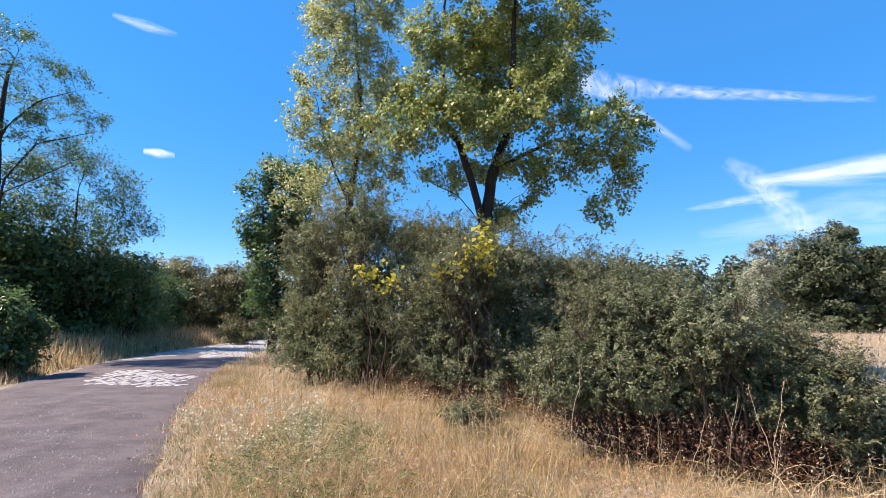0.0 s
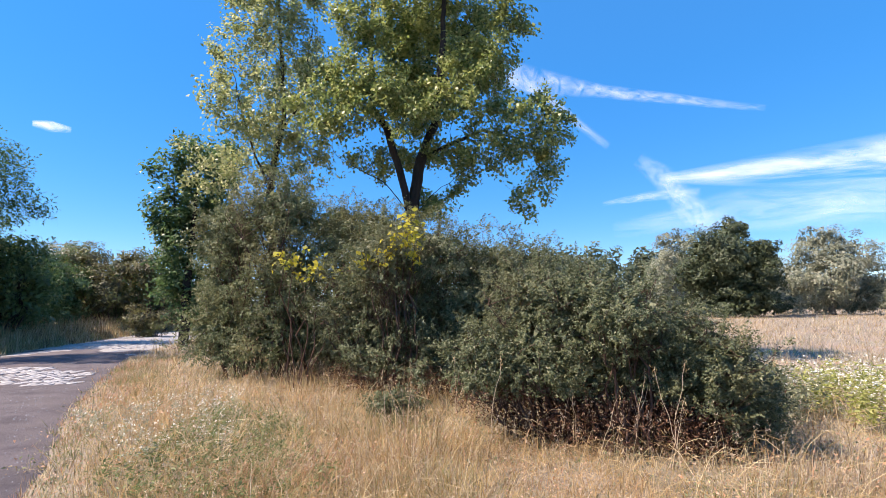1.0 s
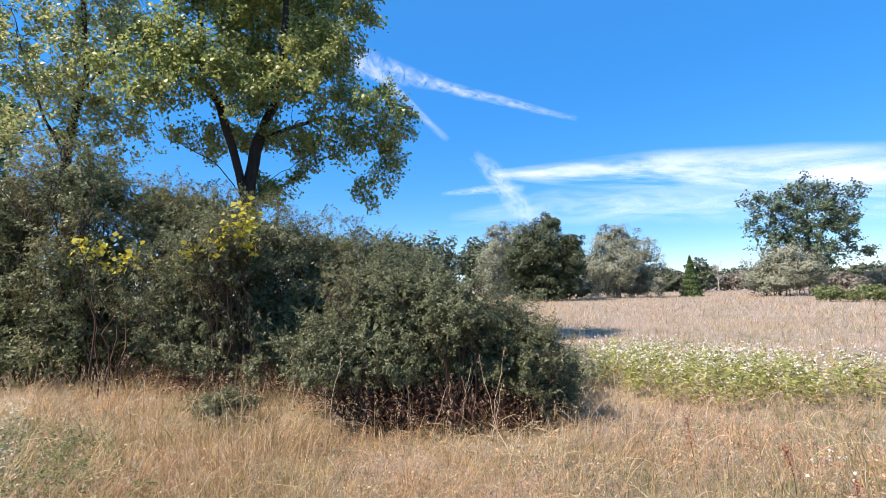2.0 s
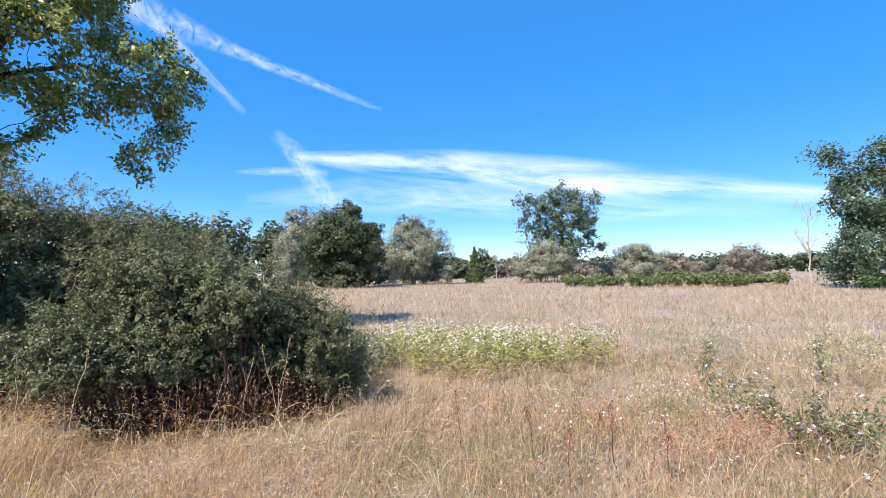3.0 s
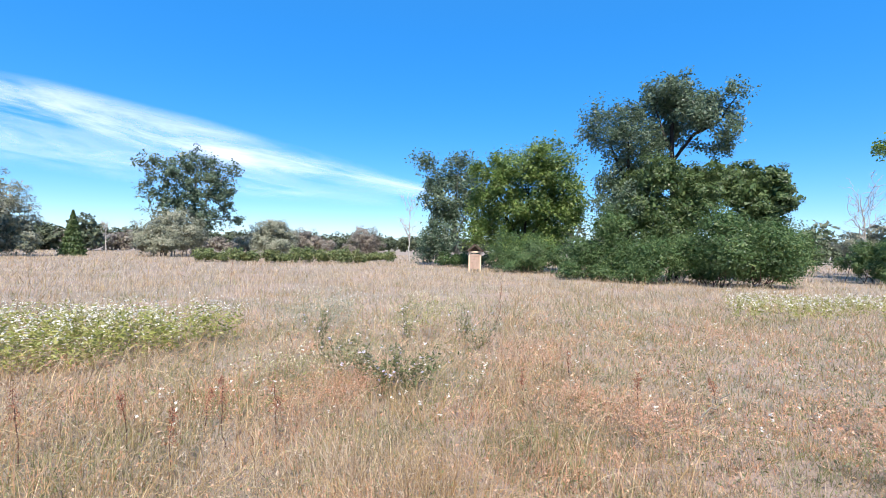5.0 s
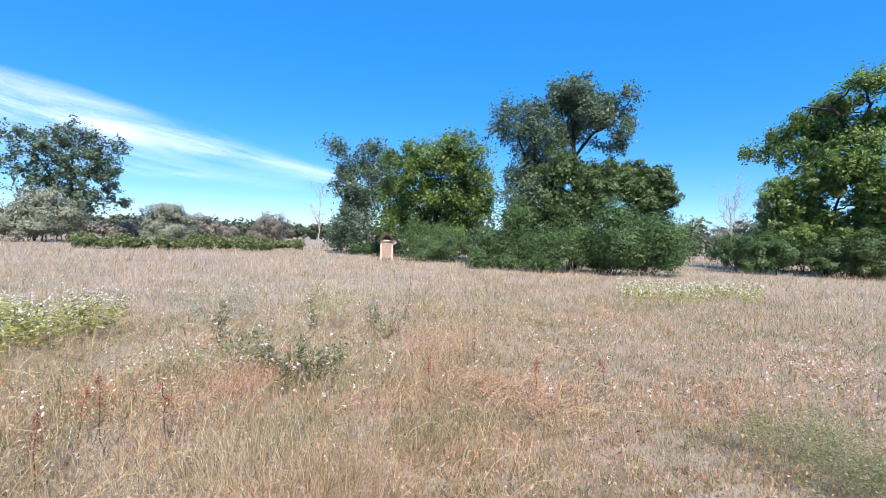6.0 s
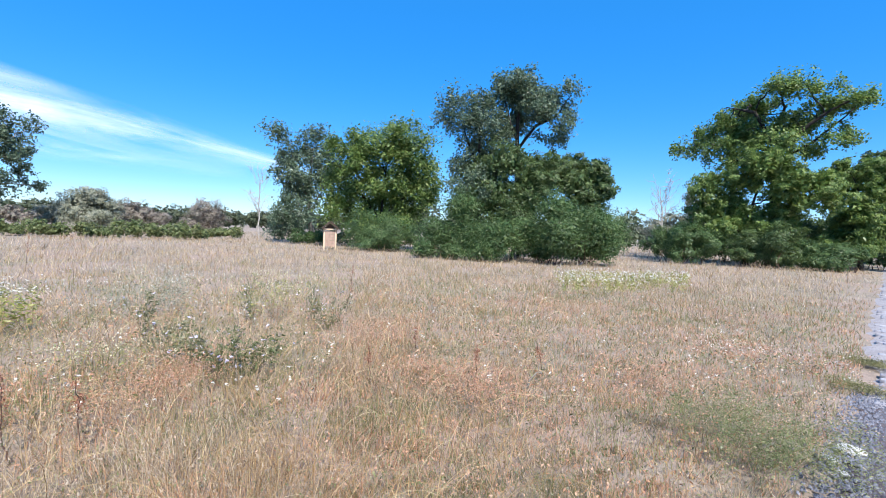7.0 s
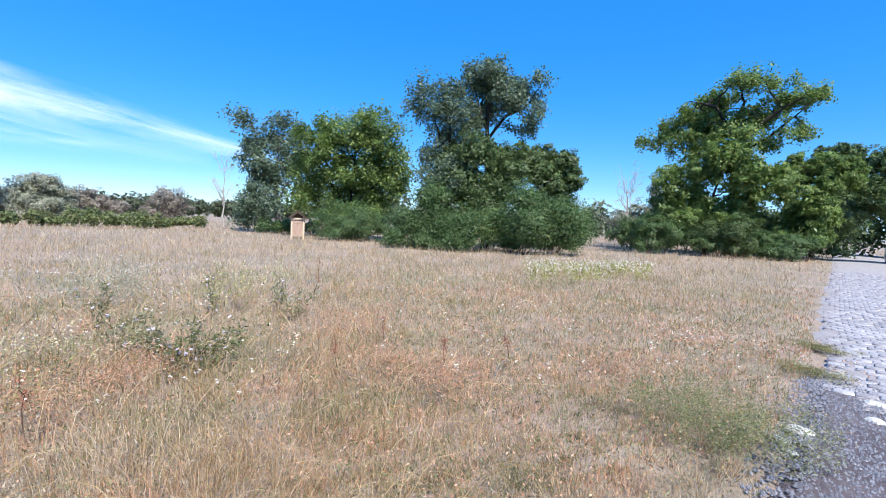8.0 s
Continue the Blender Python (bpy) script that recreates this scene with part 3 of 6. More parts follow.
STEM_P = [[(-0.75, 0, 4.4), (-0.7, 0, 5.8), (-0.4, 0, 7.7), (-0.5, 0, 9.3), (-0.8, 0, 12.5)], [(-0.72, 0, 5.2), (-1.3, 0.2, 6.4), (-1.8, 0.3, 8.4)], [(-0.5, 0, 7.0), (0.2, 0.2, 8.4), (0.4, 0.2, 11.0)]]
STEM_B = [[(0, 0, 2.2), (0.1, 0, 4.5), (0.2, 0, 7.6)], [(0.05, 0, 3.0), (-0.4, 0.2, 4.6), (-0.6, 0.3, 6.8)]]
grown_tree("tree", "tall broadleaf tree with dark forked trunk behind the bushes", -3.0, 14, MAIN, 80000, 0.112, LEAF_MAIN, BARK_DARK, 11, 0.47, FORK, 3900, 0.24, puff=0.105)
grown_tree("tree", "slender tree with pale yellowing leaves behind the bushes", 10.5, 15.5, PALE, 26000, 0.115, LEAF_PALE, BARK_DARK, 12, 0.24, STEM_P, 1500, 0.28, puff=0.105, depth=1.0)
grown_tree("tree", "dense dark green tree beside the track", 21.3, 23, BACK, 24000, 0.18, LEAF_LOCUST, BARK_DARK, 13, 0.4, STEM_B, 800, 0.34, puff=0.2)

# the wood along the far side of the track
LOCUST = [(-0.4, 10.1, 0.6, 0.35), (0.3, 9.6, 0.6, 0.25), (0.0, 8.5, 0.7, 0.3), (1.1, 9.1, 0.7, 0.22), (0.7, 8.0, 0.7, 0.22), (1.6, 7.9, 0.6, 0.2), (0.1, 7.2, 0.7, 0.3), (1.1, 7.1, 0.8, 0.24), (0.3, 6.1, 0.6, 0.35),
          (1.3, 8.6, 0.5, 0.16), (-0.5, 9.1, 0.7, 0.4), (2.0, 7.8, 0.3, 0.16), (1.4, 6.6, 0.6, 0.22), (-1.4, 9.0, 0.9, 0.7), (-1.3, 7.2, 0.9, 0.7), (-2.4, 9.6, 1.0, 0.9)]
ARCH = [[(-0.3, 0, 3.6), (-0.3, 0, 5.6), (0.4, 0.1, 7.0), (2.0, 0.3, 7.9)], [(-0.3, 0, 3.8), (-0.5, 0, 7.2), (0.3, -0.1, 8.4), (1.5, -0.3, 9.1)],
        [(-0.3, 0, 3.8), (-0.5, 0.1, 7.3), (-0.5, 0.2, 9.2), (-0.2, 0.4, 10.3)], [(-0.3, 0, 3.8), (-0.3, 0, 5.2), (0.2, -0.1, 5.6), (1.5, -0.3, 6.7)]]
grown_tree("tree", "sparse feathery tree with thin arching limbs by the track", 44.4, 24.5, np.array(LOCUST) * 1.22, 19000, 0.1, LEAF_LOCUST, BARK_DARK, 21, 0.3, [np.array(q) * 1.22 for q in ARCH], 900, 0.36, puff=0.13, slim=0.5, depth=0.6)
WILLOW_L = [(-1.7, 6.7, 1.1, 0.7), (-0.2, 7.4, 1.0, 0.6), (1.1, 6.4, 0.9, 0.9), (-0.6, 5.8, 1.3, 0.8), (-2.2, 5.2, 1.0, 0.9), (1.6, 5.2, 0.8, 0.6), (0.4, 4.5, 1.3, 0.7), (-1.4, 3.8, 1.2, 0.8), (-3.4, 6.2, 1.1, 0.9), (-3.6, 4.4, 1.0, 1.0), (-5.0, 5.6, 1.3, 1.1)]
STEM_W = [[(-0.2, 0, 2.0), (-0.3, 0, 4.2), (-0.3, 0, 6.8)], [(-0.2, 0, 2.2), (0.6, 0.2, 4.0), (1.2, 0.3, 6.0)], [(-0.2, 0, 2.0), (-1.4, -0.2, 4.0), (-2.8, -0.3, 5.6)]]
grown_tree("tree", "grey-green feathery tree at the edge of the wood", 39.0, 29.5, np.array(WILLOW_L) * 1.22, 34000, 0.135, LEAF_LOCUST, BARK_DARK, 22, 0.28, [np.array(q) * 1.22 for q in STEM_W], 1300, 0.39, puff=0.21, slim=0.5)
DARK_L = [(-1.7, 3.4, 1.0, 1.3), (-0.2, 3.0, 1.2, 1.2), (1.3, 3.1, 1.2, 1.3), (2.4, 4.0, 0.8, 1.0), (2.6, 2.3, 0.9, 1.1), (0.6, 1.9, 1.3, 0.7),
          (-1.0, 2.0, 1.0, 0.9), (1.2, 4.1, 1.0, 0.8), (-3.2, 3.2, 1.4, 1.6), (-3.0, 1.5, 1.3, 0.9), (0.2, 0.9, 1.6, 0.7), (2.3, 1.0, 1.4, 0.8), (-2.0, 0.9, 1.6, 0.7)]
plant("shrub", "dark green thicket at the edge of the wood", "shrub", 39.0, 29, DARK_L, 14000, 0.16, LEAF_DARK, BARK_DARK, 23, trunk=0.09, stems=3)
BROWN = [(-1.4, 4.6, 1.7, 1.4), (1.2, 4.4, 1.7, 1.3), (-2.3, 3.0, 1.4, 1.7), (-0.2, 2.7, 2.1, 1.6), (2.7, 3.8, 1.5, 1.5), (2.4, 1.7, 1.9, 1.2), (0.0, 1.1, 2.4, 1.1), (-2.4, 1.2, 1.8, 1.1), (4.4, 2.2, 1.6, 1.5)]
plant("shrub", "olive-brown bush with drying leaves at the bend", "shrub", 28.0, 38, BROWN, 9000, 0.2, LEAF_BROWN, TWIG, 24, trunk=0.08, stems=4, core=0.2, core_size=2.2)
DARK_M = [(-1.6, 3.0, 1.2, 1.2), (0.1, 3.5, 1.3, 1.2), (1.5, 2.7, 1.2, 1.2), (-0.8, 1.6, 1.4, 1.1), (0.9, 1.4, 1.4, 1.1), (0.0, 0.8, 2.2, 0.8), (-2.3, 1.3, 1.0, 1.0)]
for da, dr, ds, dt in ((33.4, 36, 124, 1.1), (36.2, 33, 125, 1.2), (42.0, 29, 126, 1.3), (46.5, 28, 127, 1.4), (30.5, 42, 128, 1.3)):
    plant("shrub", "dark shaded undergrowth at the edge of the wood", "shrub", da, dr, np.array(DARK_M) * dt, 9000, 0.17, (LEAF_DARK, LEAF_LOCUST)[ds % 2], BARK_DARK, ds, trunk=0.06, stems=3, core=0.2, core_size=2.2)
GREY_L = [(-0.5, 1.2, 0.9, 0.8), (0.5, 1.0, 0.8, 0.7), (0.0, 0.5, 1.1, 0.5)]
plant("shrub", "greyish dead-topped scrub beside the bend", "shrub", 24.6, 31, GREY_L, 2500, 0.13, LEAF_BROWN, BARK_GREY, 129, trunk=0.04, stems=6)
FAR_L = [(0, 1.2, 3.0, 1.2), (-3.2, 1.2, 2.4, 1.2), (3.4, 1.2, 2.4, 1.2), (-0.7, 5.6, 1.4, 1.0), (1.7, 5.2, 1.7, 1.1), (4.0, 5.2, 1.4, 1.2), (-2.0, 5.5, 1.6, 1.4), (-3.5, 3.5, 2.0, 2.0), (0, 3.0, 2.4, 2.0), (3.0, 3.0, 2.4, 2.0)]
plant("shrub", "pale green scrub beyond the bend of the track", "shrub", 29.1, 45, FAR_L, 8000, 0.26, LEAF_WILLOW, BARK_GREY, 25, trunk=0.1, stems=3)
GREEN_L = [(-0.0, 1.7, 0.65, 0.6), (0.5, 1.3, 0.5, 0.45), (-0.6, 2.1, 0.6, 0.6), (-0.6, 1.3, 0.7, 0.7), (-1.5, 1.7, 0.8, 0.8), (0.1, 0.7, 0.7, 0.5)]
plant("shrub", "bright green leafy sapling bush beside the track", "shrub", 43.6, 18.0, GREEN_L, 9000, 0.11, LEAF_LOCUST, TWIG, 26, trunk=0.04, stems=4)

# trees round the meadow
OAK = [(0.0, 1.1, 4.4, 1.2), (-3.0, 1.4, 2.0, 1.3), (3.2, 1.5, 2.0, 1.4), (-1.8, 1.9, 2.6, 1.5), (1.6, 2.0, 2.6, 1.6), (-0.3, 6.4, 4.0, 3.2), (0.5, 9.3, 2.0, 1.5), (-3.0, 4.4, 2.9, 2.5), (3.1, 4.9, 1.8, 2.6), (-0.3, 2.9, 3.6, 1.8), (2.9, 6.7, 1.5, 1.5), (-2.0, 7.4, 1.7, 1.5)]
plant("tree", "dense dark green round oak on the meadow", "tree", -37.0, 60, OAK, 15000, 0.34, LEAF_OAK, BARK_DARK, 31, trunk=0.6, cluster=0.2, core=0.22, core_size=2.2)
OLIVE = [(-0.4, 1.4, 2.8, 1.5), (0.3, 9.7, 2.6, 1.3), (-0.8, 6.4, 2.4, 3.0), (2.1, 8.0, 2.0, 2.3), (-1.2, 3.4, 2.4, 2.2)]
plant("tree", "olive green tree behind the oak", "tree", -31.7, 70, OLIVE, 6000, 0.36, LEAF_WILLOW, BARK_GREY, 32, trunk=0.5)
WILLOW_1 = [(-0.4, 8.8, 1.9, 1.3), (-0.8, 7.0, 3.3, 2.2), (2.0, 6.6, 2.6, 2.2), (-3.2, 4.8, 2.8, 2.4), (3.8, 4.4, 2.2, 2.4), (0.5, 4.4, 3.4, 2.4), (-4.2, 2.2, 2.4, 1.9), (-1.4, 2.0, 3.0, 1.8), (1.8, 2.0, 3.0, 1.8), (4.6, 2.0, 1.8, 1.8)]
plant("tree", "round silvery grey willow at the meadow's edge", "tree", -44.9, 70, WILLOW_1, 13000, 0.36, LEAF_WILLOW, BARK_GREY, 33, trunk=0.7, droop=0.5)
POPLAR = [(-2.2, 8.2, 2.4, 1.6), (1.6, 5.4, 2.2, 1.5), (-2.8, 6.0, 2.0, 1.3), (0.2, 13.6, 3.4, 1.7), (-3.8, 11.8, 2.8, 2.2), (3.8, 11.6, 2.3, 2.4), (-5.5, 9.3, 1.9, 1.3), (-0.7, 9.8, 3.2, 2.2), (3.0, 9.2, 2.0, 1.4), (-5.6, 6.4, 1.5, 0.5),
          (0.3, 6.8, 2.1, 1.9), (3.6, 6.5, 2.6, 0.8), (5.5, 5.6, 1.5, 0.5)]
LIMBS_P = [[(0, 0, 3.5), (0, 0, 8.0), (0.2, 0, 13.0)], [(0, 0, 4.5), (-2.0, 0.4, 8.0), (-3.8, 0.6, 11.5)], [(0, 0, 5.0), (1.8, -0.4, 8.5), (3.6, -0.6, 11.3)], [(0, 0, 3.6), (2.4, 0.3, 5.6), (5.4, 0.5, 5.7)], [(0, 0, 4.0), (-2.6, -0.3, 6.0), (-5.4, -0.4, 6.5)]]
grown_tree("tree", "tall open-crowned poplar with spreading limbs", -62.3, 80, POPLAR, 17000, 0.34, LEAF_POPLAR, BARK_GREY, 34, 0.8, LIMBS_P, 800, 0.75, puff=0.3, slim=0.75, hollow=0.4)
GREY_1 = [(0.5, 4.2, 2.9, 2.3), (-1.4, 2.6, 2.7, 1.9), (2.6, 3.0, 2.1, 2.2), (-0.7, 1.7, 3.2, 1.3)]
GREY_2 = [(-0.2, 4.6, 2.4, 2.0), (-2.4, 3.4, 2.2, 1.9), (2.2, 3.3, 1.7, 1.7), (-0.3, 2.0, 4.0, 1.3), (-5, 2, 2.2, 1.5)]
GREY_3 = [(-0.9, 3.3, 2.0, 1.8), (1.4, 2.8, 2.1, 1.5), (-2.8, 2.0, 2.9, 1.1), (3.6, 2.2, 2.2, 1.3)]
plant("shrub", "rounded grey willow bush below the poplar", "shrub", -59.9, 74, GREY_1, 12000, 0.33, LEAF_WILLOW, BARK_GREY, 35, trunk=0.12, stems=4)
plant("shrub", "rounded grey willow bush with dark gaps", "shrub", -70.5, 90, GREY_2, 11000, 0.38, LEAF_WILLOW, BARK_GREY, 36, trunk=0.12, stems=4)
plant("shrub", "low pinkish-grey willow scrub", "shrub", -73.6, 95, GREY_3, 5000, 0.38, LEAF_PINK, BARK_GREY, 37, trunk=0.12, stems=4)
PINK = [(0.2, 3.4, 2.0, 2.0), (-0.5, 1.9, 2.5, 1.7), (1.7, 2.1, 1.4, 1.5)]
plant("shrub", "russet-grey thorny bush on the meadow", "shrub", -80.1, 75, PINK, 4500, 0.3, LEAF_PINK, TWIG, 38, trunk=0.1, stems=5)
ASH = [(-3.6, 10.9, 1.2, 0.8), (-0.2, 10.9, 1.5, 1.0), (-1.7, 9.1, 2.5, 1.3), (-2.6, 7.2, 1.3, 0.9), (1.3, 7.9, 1.8, 2.4), (-1.0, 5.8, 2.0, 1.5),
       (-1.6, 3.3, 2.4, 1.4), (-2.8, 1.8, 1.8, 1.1)]
LIMBS_A = [[(-0.3, 0, 2.5), (-0.6, 0, 6.0), (-0.2, 0, 10.5)], [(-0.3, 0, 3.5), (-1.6, 0.3, 7.0), (-3.2, 0.5, 10.6)], [(-0.3, 0, 3.0), (0.8, -0.3, 5.6), (1.4, -0.4, 8.6)]]
grown_tree("tree", "blue-green poplar with a gappy crown", -91.4, 52, ASH, 20000, 0.25, LEAF_POPLAR, BARK_GREY, 39, 0.6, LIMBS_A, 900, 0.55, puff=0.32, slim=0.75, hollow=0.35)
MAPLE = [(0.3, 1.7, 2.6, 1.2), (1.5, 9.4, 1.8, 1.2), (-2.2, 8.4, 1.6, 1.2), (-0.8, 8.8, 2.2, 1.5), (-2.7, 7.5, 1.9, 1.6), (1.6, 7.9, 2.3, 1.6), (3.3, 6.8, 1.9, 1.7), (-0.4, 6.0, 2.5, 2.0), (-3.5, 5.2, 1.6, 1.7), (2.8, 4.7, 2.2, 1.7),
         (-1.8, 3.6, 2.2, 1.4), (4.1, 5.7, 1.2, 1.2), (1.1, 2.8, 2.3, 1.3), (-4.0, 3.2, 1.1, 1.1), (3.3, 9.4, 0.9, 0.9)]
LIMBS_M = [[(0, 0, 2.0), (0.2, 0, 4.6), (0.6, 0, 6.6)], [(0, 0, 2.6), (-1.6, 0.3, 4.6), (-3.0, 0.4, 6.6)], [(0, 0, 2.4), (1.8, -0.3, 4.4), (3.4, -0.4, 6.4)]]
grown_tree("tree", "dense yellow-green maple by the notice board", -98.9, 43, MAPLE, 52000, 0.21, LEAF_MAPLE, BARK_DARK, 40, 0.6, LIMBS_M, 1700, 0.45, puff=0.33, slim=0.8, hollow=0.4, tips=4)
MAPLE_S = [(-0.5, 2.0, 2.1, 1.3), (1.1, 1.6, 2.1, 1.2), (-2.0, 1.1, 1.3, 1.0), (2.8, 1.1, 1.3, 1.0), (-0.3, 0.8, 2.3, 0.8)]
plant("shrub", "mid-green locust scrub below the maple", "shrub", -99.3, 39, MAPLE_S, 9000, 0.15, LEAF_LOCUST, TWIG, 41, trunk=0.05, stems=5)
BIG_1 = [(-0.7, 12.2, 1.6, 0.9), (0.5, 11.5, 1.3, 1.0), (-1.5, 11.4, 1.2, 1.0), (2.1, 10.8, 1.2, 0.9), (3.0, 11.5, 0.7, 0.5), (2.5, 9.4, 0.8, 0.9), (1.2, 10.2, 1.0, 0.9), (-1.0, 10.1, 1.2, 1.1), (2.3, 8.5, 0.6, 0.4), (-0.3, 12.6, 1.1, 0.6)]
RISE_1 = [[(-0.3, 0, 5.6), (-0.3, 0, 8.2), (-0.3, 0.2, 9.9), (0.1, 0.3, 11.8)], [(-0.3, 0, 7.8), (0.8, 0.2, 9.4), (2.3, 0.4, 10.2), (2.9, 0.4, 11.2)], [(-0.3, 0, 8.0), (-0.9, -0.3, 9.6), (-1.4, -0.4, 11.2)]]
grown_tree("tree", "tall grey-green poplar rising out of the thicket", -115.3, 35, BIG_1, 17000, 0.18, LEAF_POPLAR, BARK_DARK, 42, 0.4, RISE_1, 900, 0.4, puff=0.2, slim=0.75, power=1.6)
BIG_2 = [(-1.9, 10.4, 1.0, 0.8), (-0.6, 10.5, 1.3, 0.9), (-2.4, 9.3, 0.7, 0.7), (-1.3, 9.1, 1.3, 1.0), (0.1, 9.0, 1.4, 1.4), (-0.5, 7.7, 1.3, 1.2), (0.7, 7.7, 1.4, 1.2), (-0.9, 6.1, 1.2, 1.2), (-0.4, 4.8, 1.6, 1.4)]
RISE_2 = [[(-0.1, 0, 4.0), (-0.2, 0, 7.0), (-0.3, 0, 10.0)], [(-0.2, 0, 6.0), (-1.0, 0.2, 8.0), (-1.8, 0.3, 10.0)]]
grown_tree("tree", "grey-green tree with drying top leaves in the thicket", -110.7, 34, BIG_2, 24000, 0.17, LEAF_POPLAR, BARK_DARK, 43, 0.36, RISE_2, 1000, 0.4, puff=0.22, slim=0.75)
BIG_3 = [(-2.3, 6.0, 1.5, 1.3), (-0.6, 6.5, 1.6, 1.3), (1.1, 6.1, 1.3, 1.3), (-1.5, 4.6, 1.8, 1.5), (0.8, 4.3, 1.8, 1.5), (2.2, 6.7, 0.9, 0.7), (-2.6, 3.8, 1.5, 1.3), (-0.3, 2.7, 2.1, 1.5), (1.5, 5.4, 1.5, 1.1)]
plant("tree", "dense dark green tree in the thicket", "tree", -114.7, 33, BIG_3, 14000, 0.19, LEAF_DARK, BARK_DARK, 44, trunk=0.3, cluster=0.2, core=0.2, core_size=2.6)
BIG_4 = [(-1.0, 7.1, 1.4, 0.9), (0.6, 6.5, 1.2, 1.0), (1.1, 5.2, 1.1, 1.1), (-0.9, 5.5, 1.6, 1.2), (0.0, 4.1, 1.6, 1.2), (0.2, 2.8, 1.8, 1.2), (-2.4, 6.2, 1.2, 1.2)]
plant("tree", "round green maple behind the thicket", "tree", -122.5, 37, BIG_4, 9500, 0.22, LEAF_DARK, BARK_DARK, 45, trunk=0.35, cluster=0.2, core=0.22, core_size=2.4)
THICKET = [(-4.0, 3.3, 1.2, 1.0), (-5.2, 1.6, 1.2, 1.0), (-6.0, 0.7, 0.8, 0.7), (-3.5, 1.5, 1.5, 1.2), (-1.6, 1.5, 1.5, 1.1), (0.3, 1.8, 1.4, 1.2), (2.1, 1.7, 1.4, 1.2), (3.9, 2.4, 1.4, 1.2),
           (5.1, 2.0, 1.0, 1.2), (1.8, 3.3, 1.2, 0.9), (4.6, 1.1, 1.0, 0.8), (-2.2, 0.7, 1.2, 0.6), (-4.3, 0.5, 1.3, 0.6), (1.1, 0.8, 1.4, 0.6), (3.2, 0.9, 1.2, 0.6)]
plant("shrub", "fresh green locust thicket with yellowing sprays", "shrub", -116.0, 30, THICKET, 42000, 0.11, LEAF_LOCUST, TWIG, 46, trunk=0.05, stems=4, depth=0.4, cluster=0.24, core=0.1, core_size=3.0)
UMB = [(0.0, 14.1, 1.9, 0.7), (-2.1, 13.4, 1.7, 0.7), (2.3, 12.9, 1.4, 0.6), (4.0, 12.8, 1.2, 0.6), (-3.9, 12.4, 1.7, 0.7), (-5.6, 11.3, 1.5, 0.6), (-7.0, 10.2, 0.9, 0.4), (-2.3, 11.1, 2.0, 0.8), (0.4, 11.8, 1.6, 0.8),
       (-4.1, 9.9, 1.6, 0.6), (-2.6, 8.9, 1.6, 0.8), (-0.3, 10.0, 1.5, 0.8), (2.8, 10.2, 1.0, 0.5), (3.7, 10.2, 0.7, 0.5), (2.9, 14.0, 0.6, 0.4), (1.6, 9.4, 0.8, 0.4), (-1.0, 8.3, 1.3, 0.7)]
SPREAD = [[(-0.4, 0, 6.5), (-0.6, 0, 8.8), (-0.6, 0.3, 11.0), (-0.2, 0.5, 12.4)], [(-0.5, 0, 8.6), (1.2, -0.4, 10.7), (2.6, -0.7, 11.7), (4.2, -0.9, 12.4)], [(-0.4, 0, 8.2), (1.6, -0.9, 9.4), (3.3, -1.2, 11.0), (4.1, -1.3, 11.9)],
          [(-0.6, 0, 9.0), (-2.7, 0.4, 9.8), (-4.8, 0.6, 9.9), (-7.0, 0.7, 9.8)], [(-0.6, 0, 9.4), (-2.0, -0.6, 12.0), (-3.9, -0.9, 12.5)]]
grown_tree("tree", "wide flat-topped tree with bare dark limbs", -140.8, 46, np.array(UMB) - [0, 0.6, 0, 0], 30000, 0.21, LEAF_MAPLE, BARK_DARK, 47, 0.75, SPREAD, 1300, 0.5, puff=0.22, depth=0.5, slim=0.75, power=1.9, hollow=0.1)
LOW_1 = [(2.8, 6.3, 1.2, 1.2), (2.6, 3.6, 1.4, 1.1), (2.2, 7.2, 1.3, 1.1), (2.0, 5.6, 1.4, 1.2), (2.0, 4.0, 1.5, 1.2), (-2.9, 5.9, 1.5, 1.6), (-1.4, 5.0, 1.7, 1.6), (-3.1, 4.1, 1.3, 1.2), (-0.1, 3.9, 1.4, 1.3), (-1.1, 6.6, 1.3, 1.2), (0.7, 7.6, 1.4, 1.1), (1.5, 8.1, 1.0, 0.9), (0.0, 6.4, 1.2, 1.2),
         (3.1, 6.6, 1.3, 1.1), (4.3, 5.9, 1.4, 1.3), (5.1, 5.0, 1.1, 1.1), (3.4, 4.8, 1.1, 0.9), (4.6, 6.6, 0.9, 0.9), (-1.5, 3.1, 1.4, 1.0), (-2.8, 2.6, 1.3, 1.0), (1.2, 2.8, 1.3, 0.8)]
plant("tree", "leafy yellow-green maple under the flat-topped tree", "tree", -138.1, 44, LOW_1, 16000, 0.23, LEAF_MAPLE, BARK_DARK, 48, trunk=0.5, cluster=0.2, core=0.22, core_size=2.3, depth=0.6)
LOW_2 = [(0.0, 2.2, 1.4, 1.2), (0.6, 3.5, 1.3, 1.2), (-1.5, 7.7, 0.9, 1.1), (-0.9, 6.7, 1.1, 1.4), (0.3, 7.5, 1.3, 1.3), (1.8, 7.1, 1.2, 1.1), (1.0, 6.0, 1.4, 1.3), (-0.4, 4.8, 1.1, 1.4), (-1.3, 3.9, 1.1, 1.2), (2.3, 6.2, 0.8, 1.1), (-1.2, 2.8, 1.1, 0.9), (-1.8, 1.9, 1.2, 1.0)]
plant("tree", "leafy green tree leaning over the track", "tree", -146.9, 48, LOW_2, 11000, 0.23, LEAF_MAPLE, BARK_DARK, 49, trunk=0.4, cluster=0.2, core=0.22, core_size=2.3)
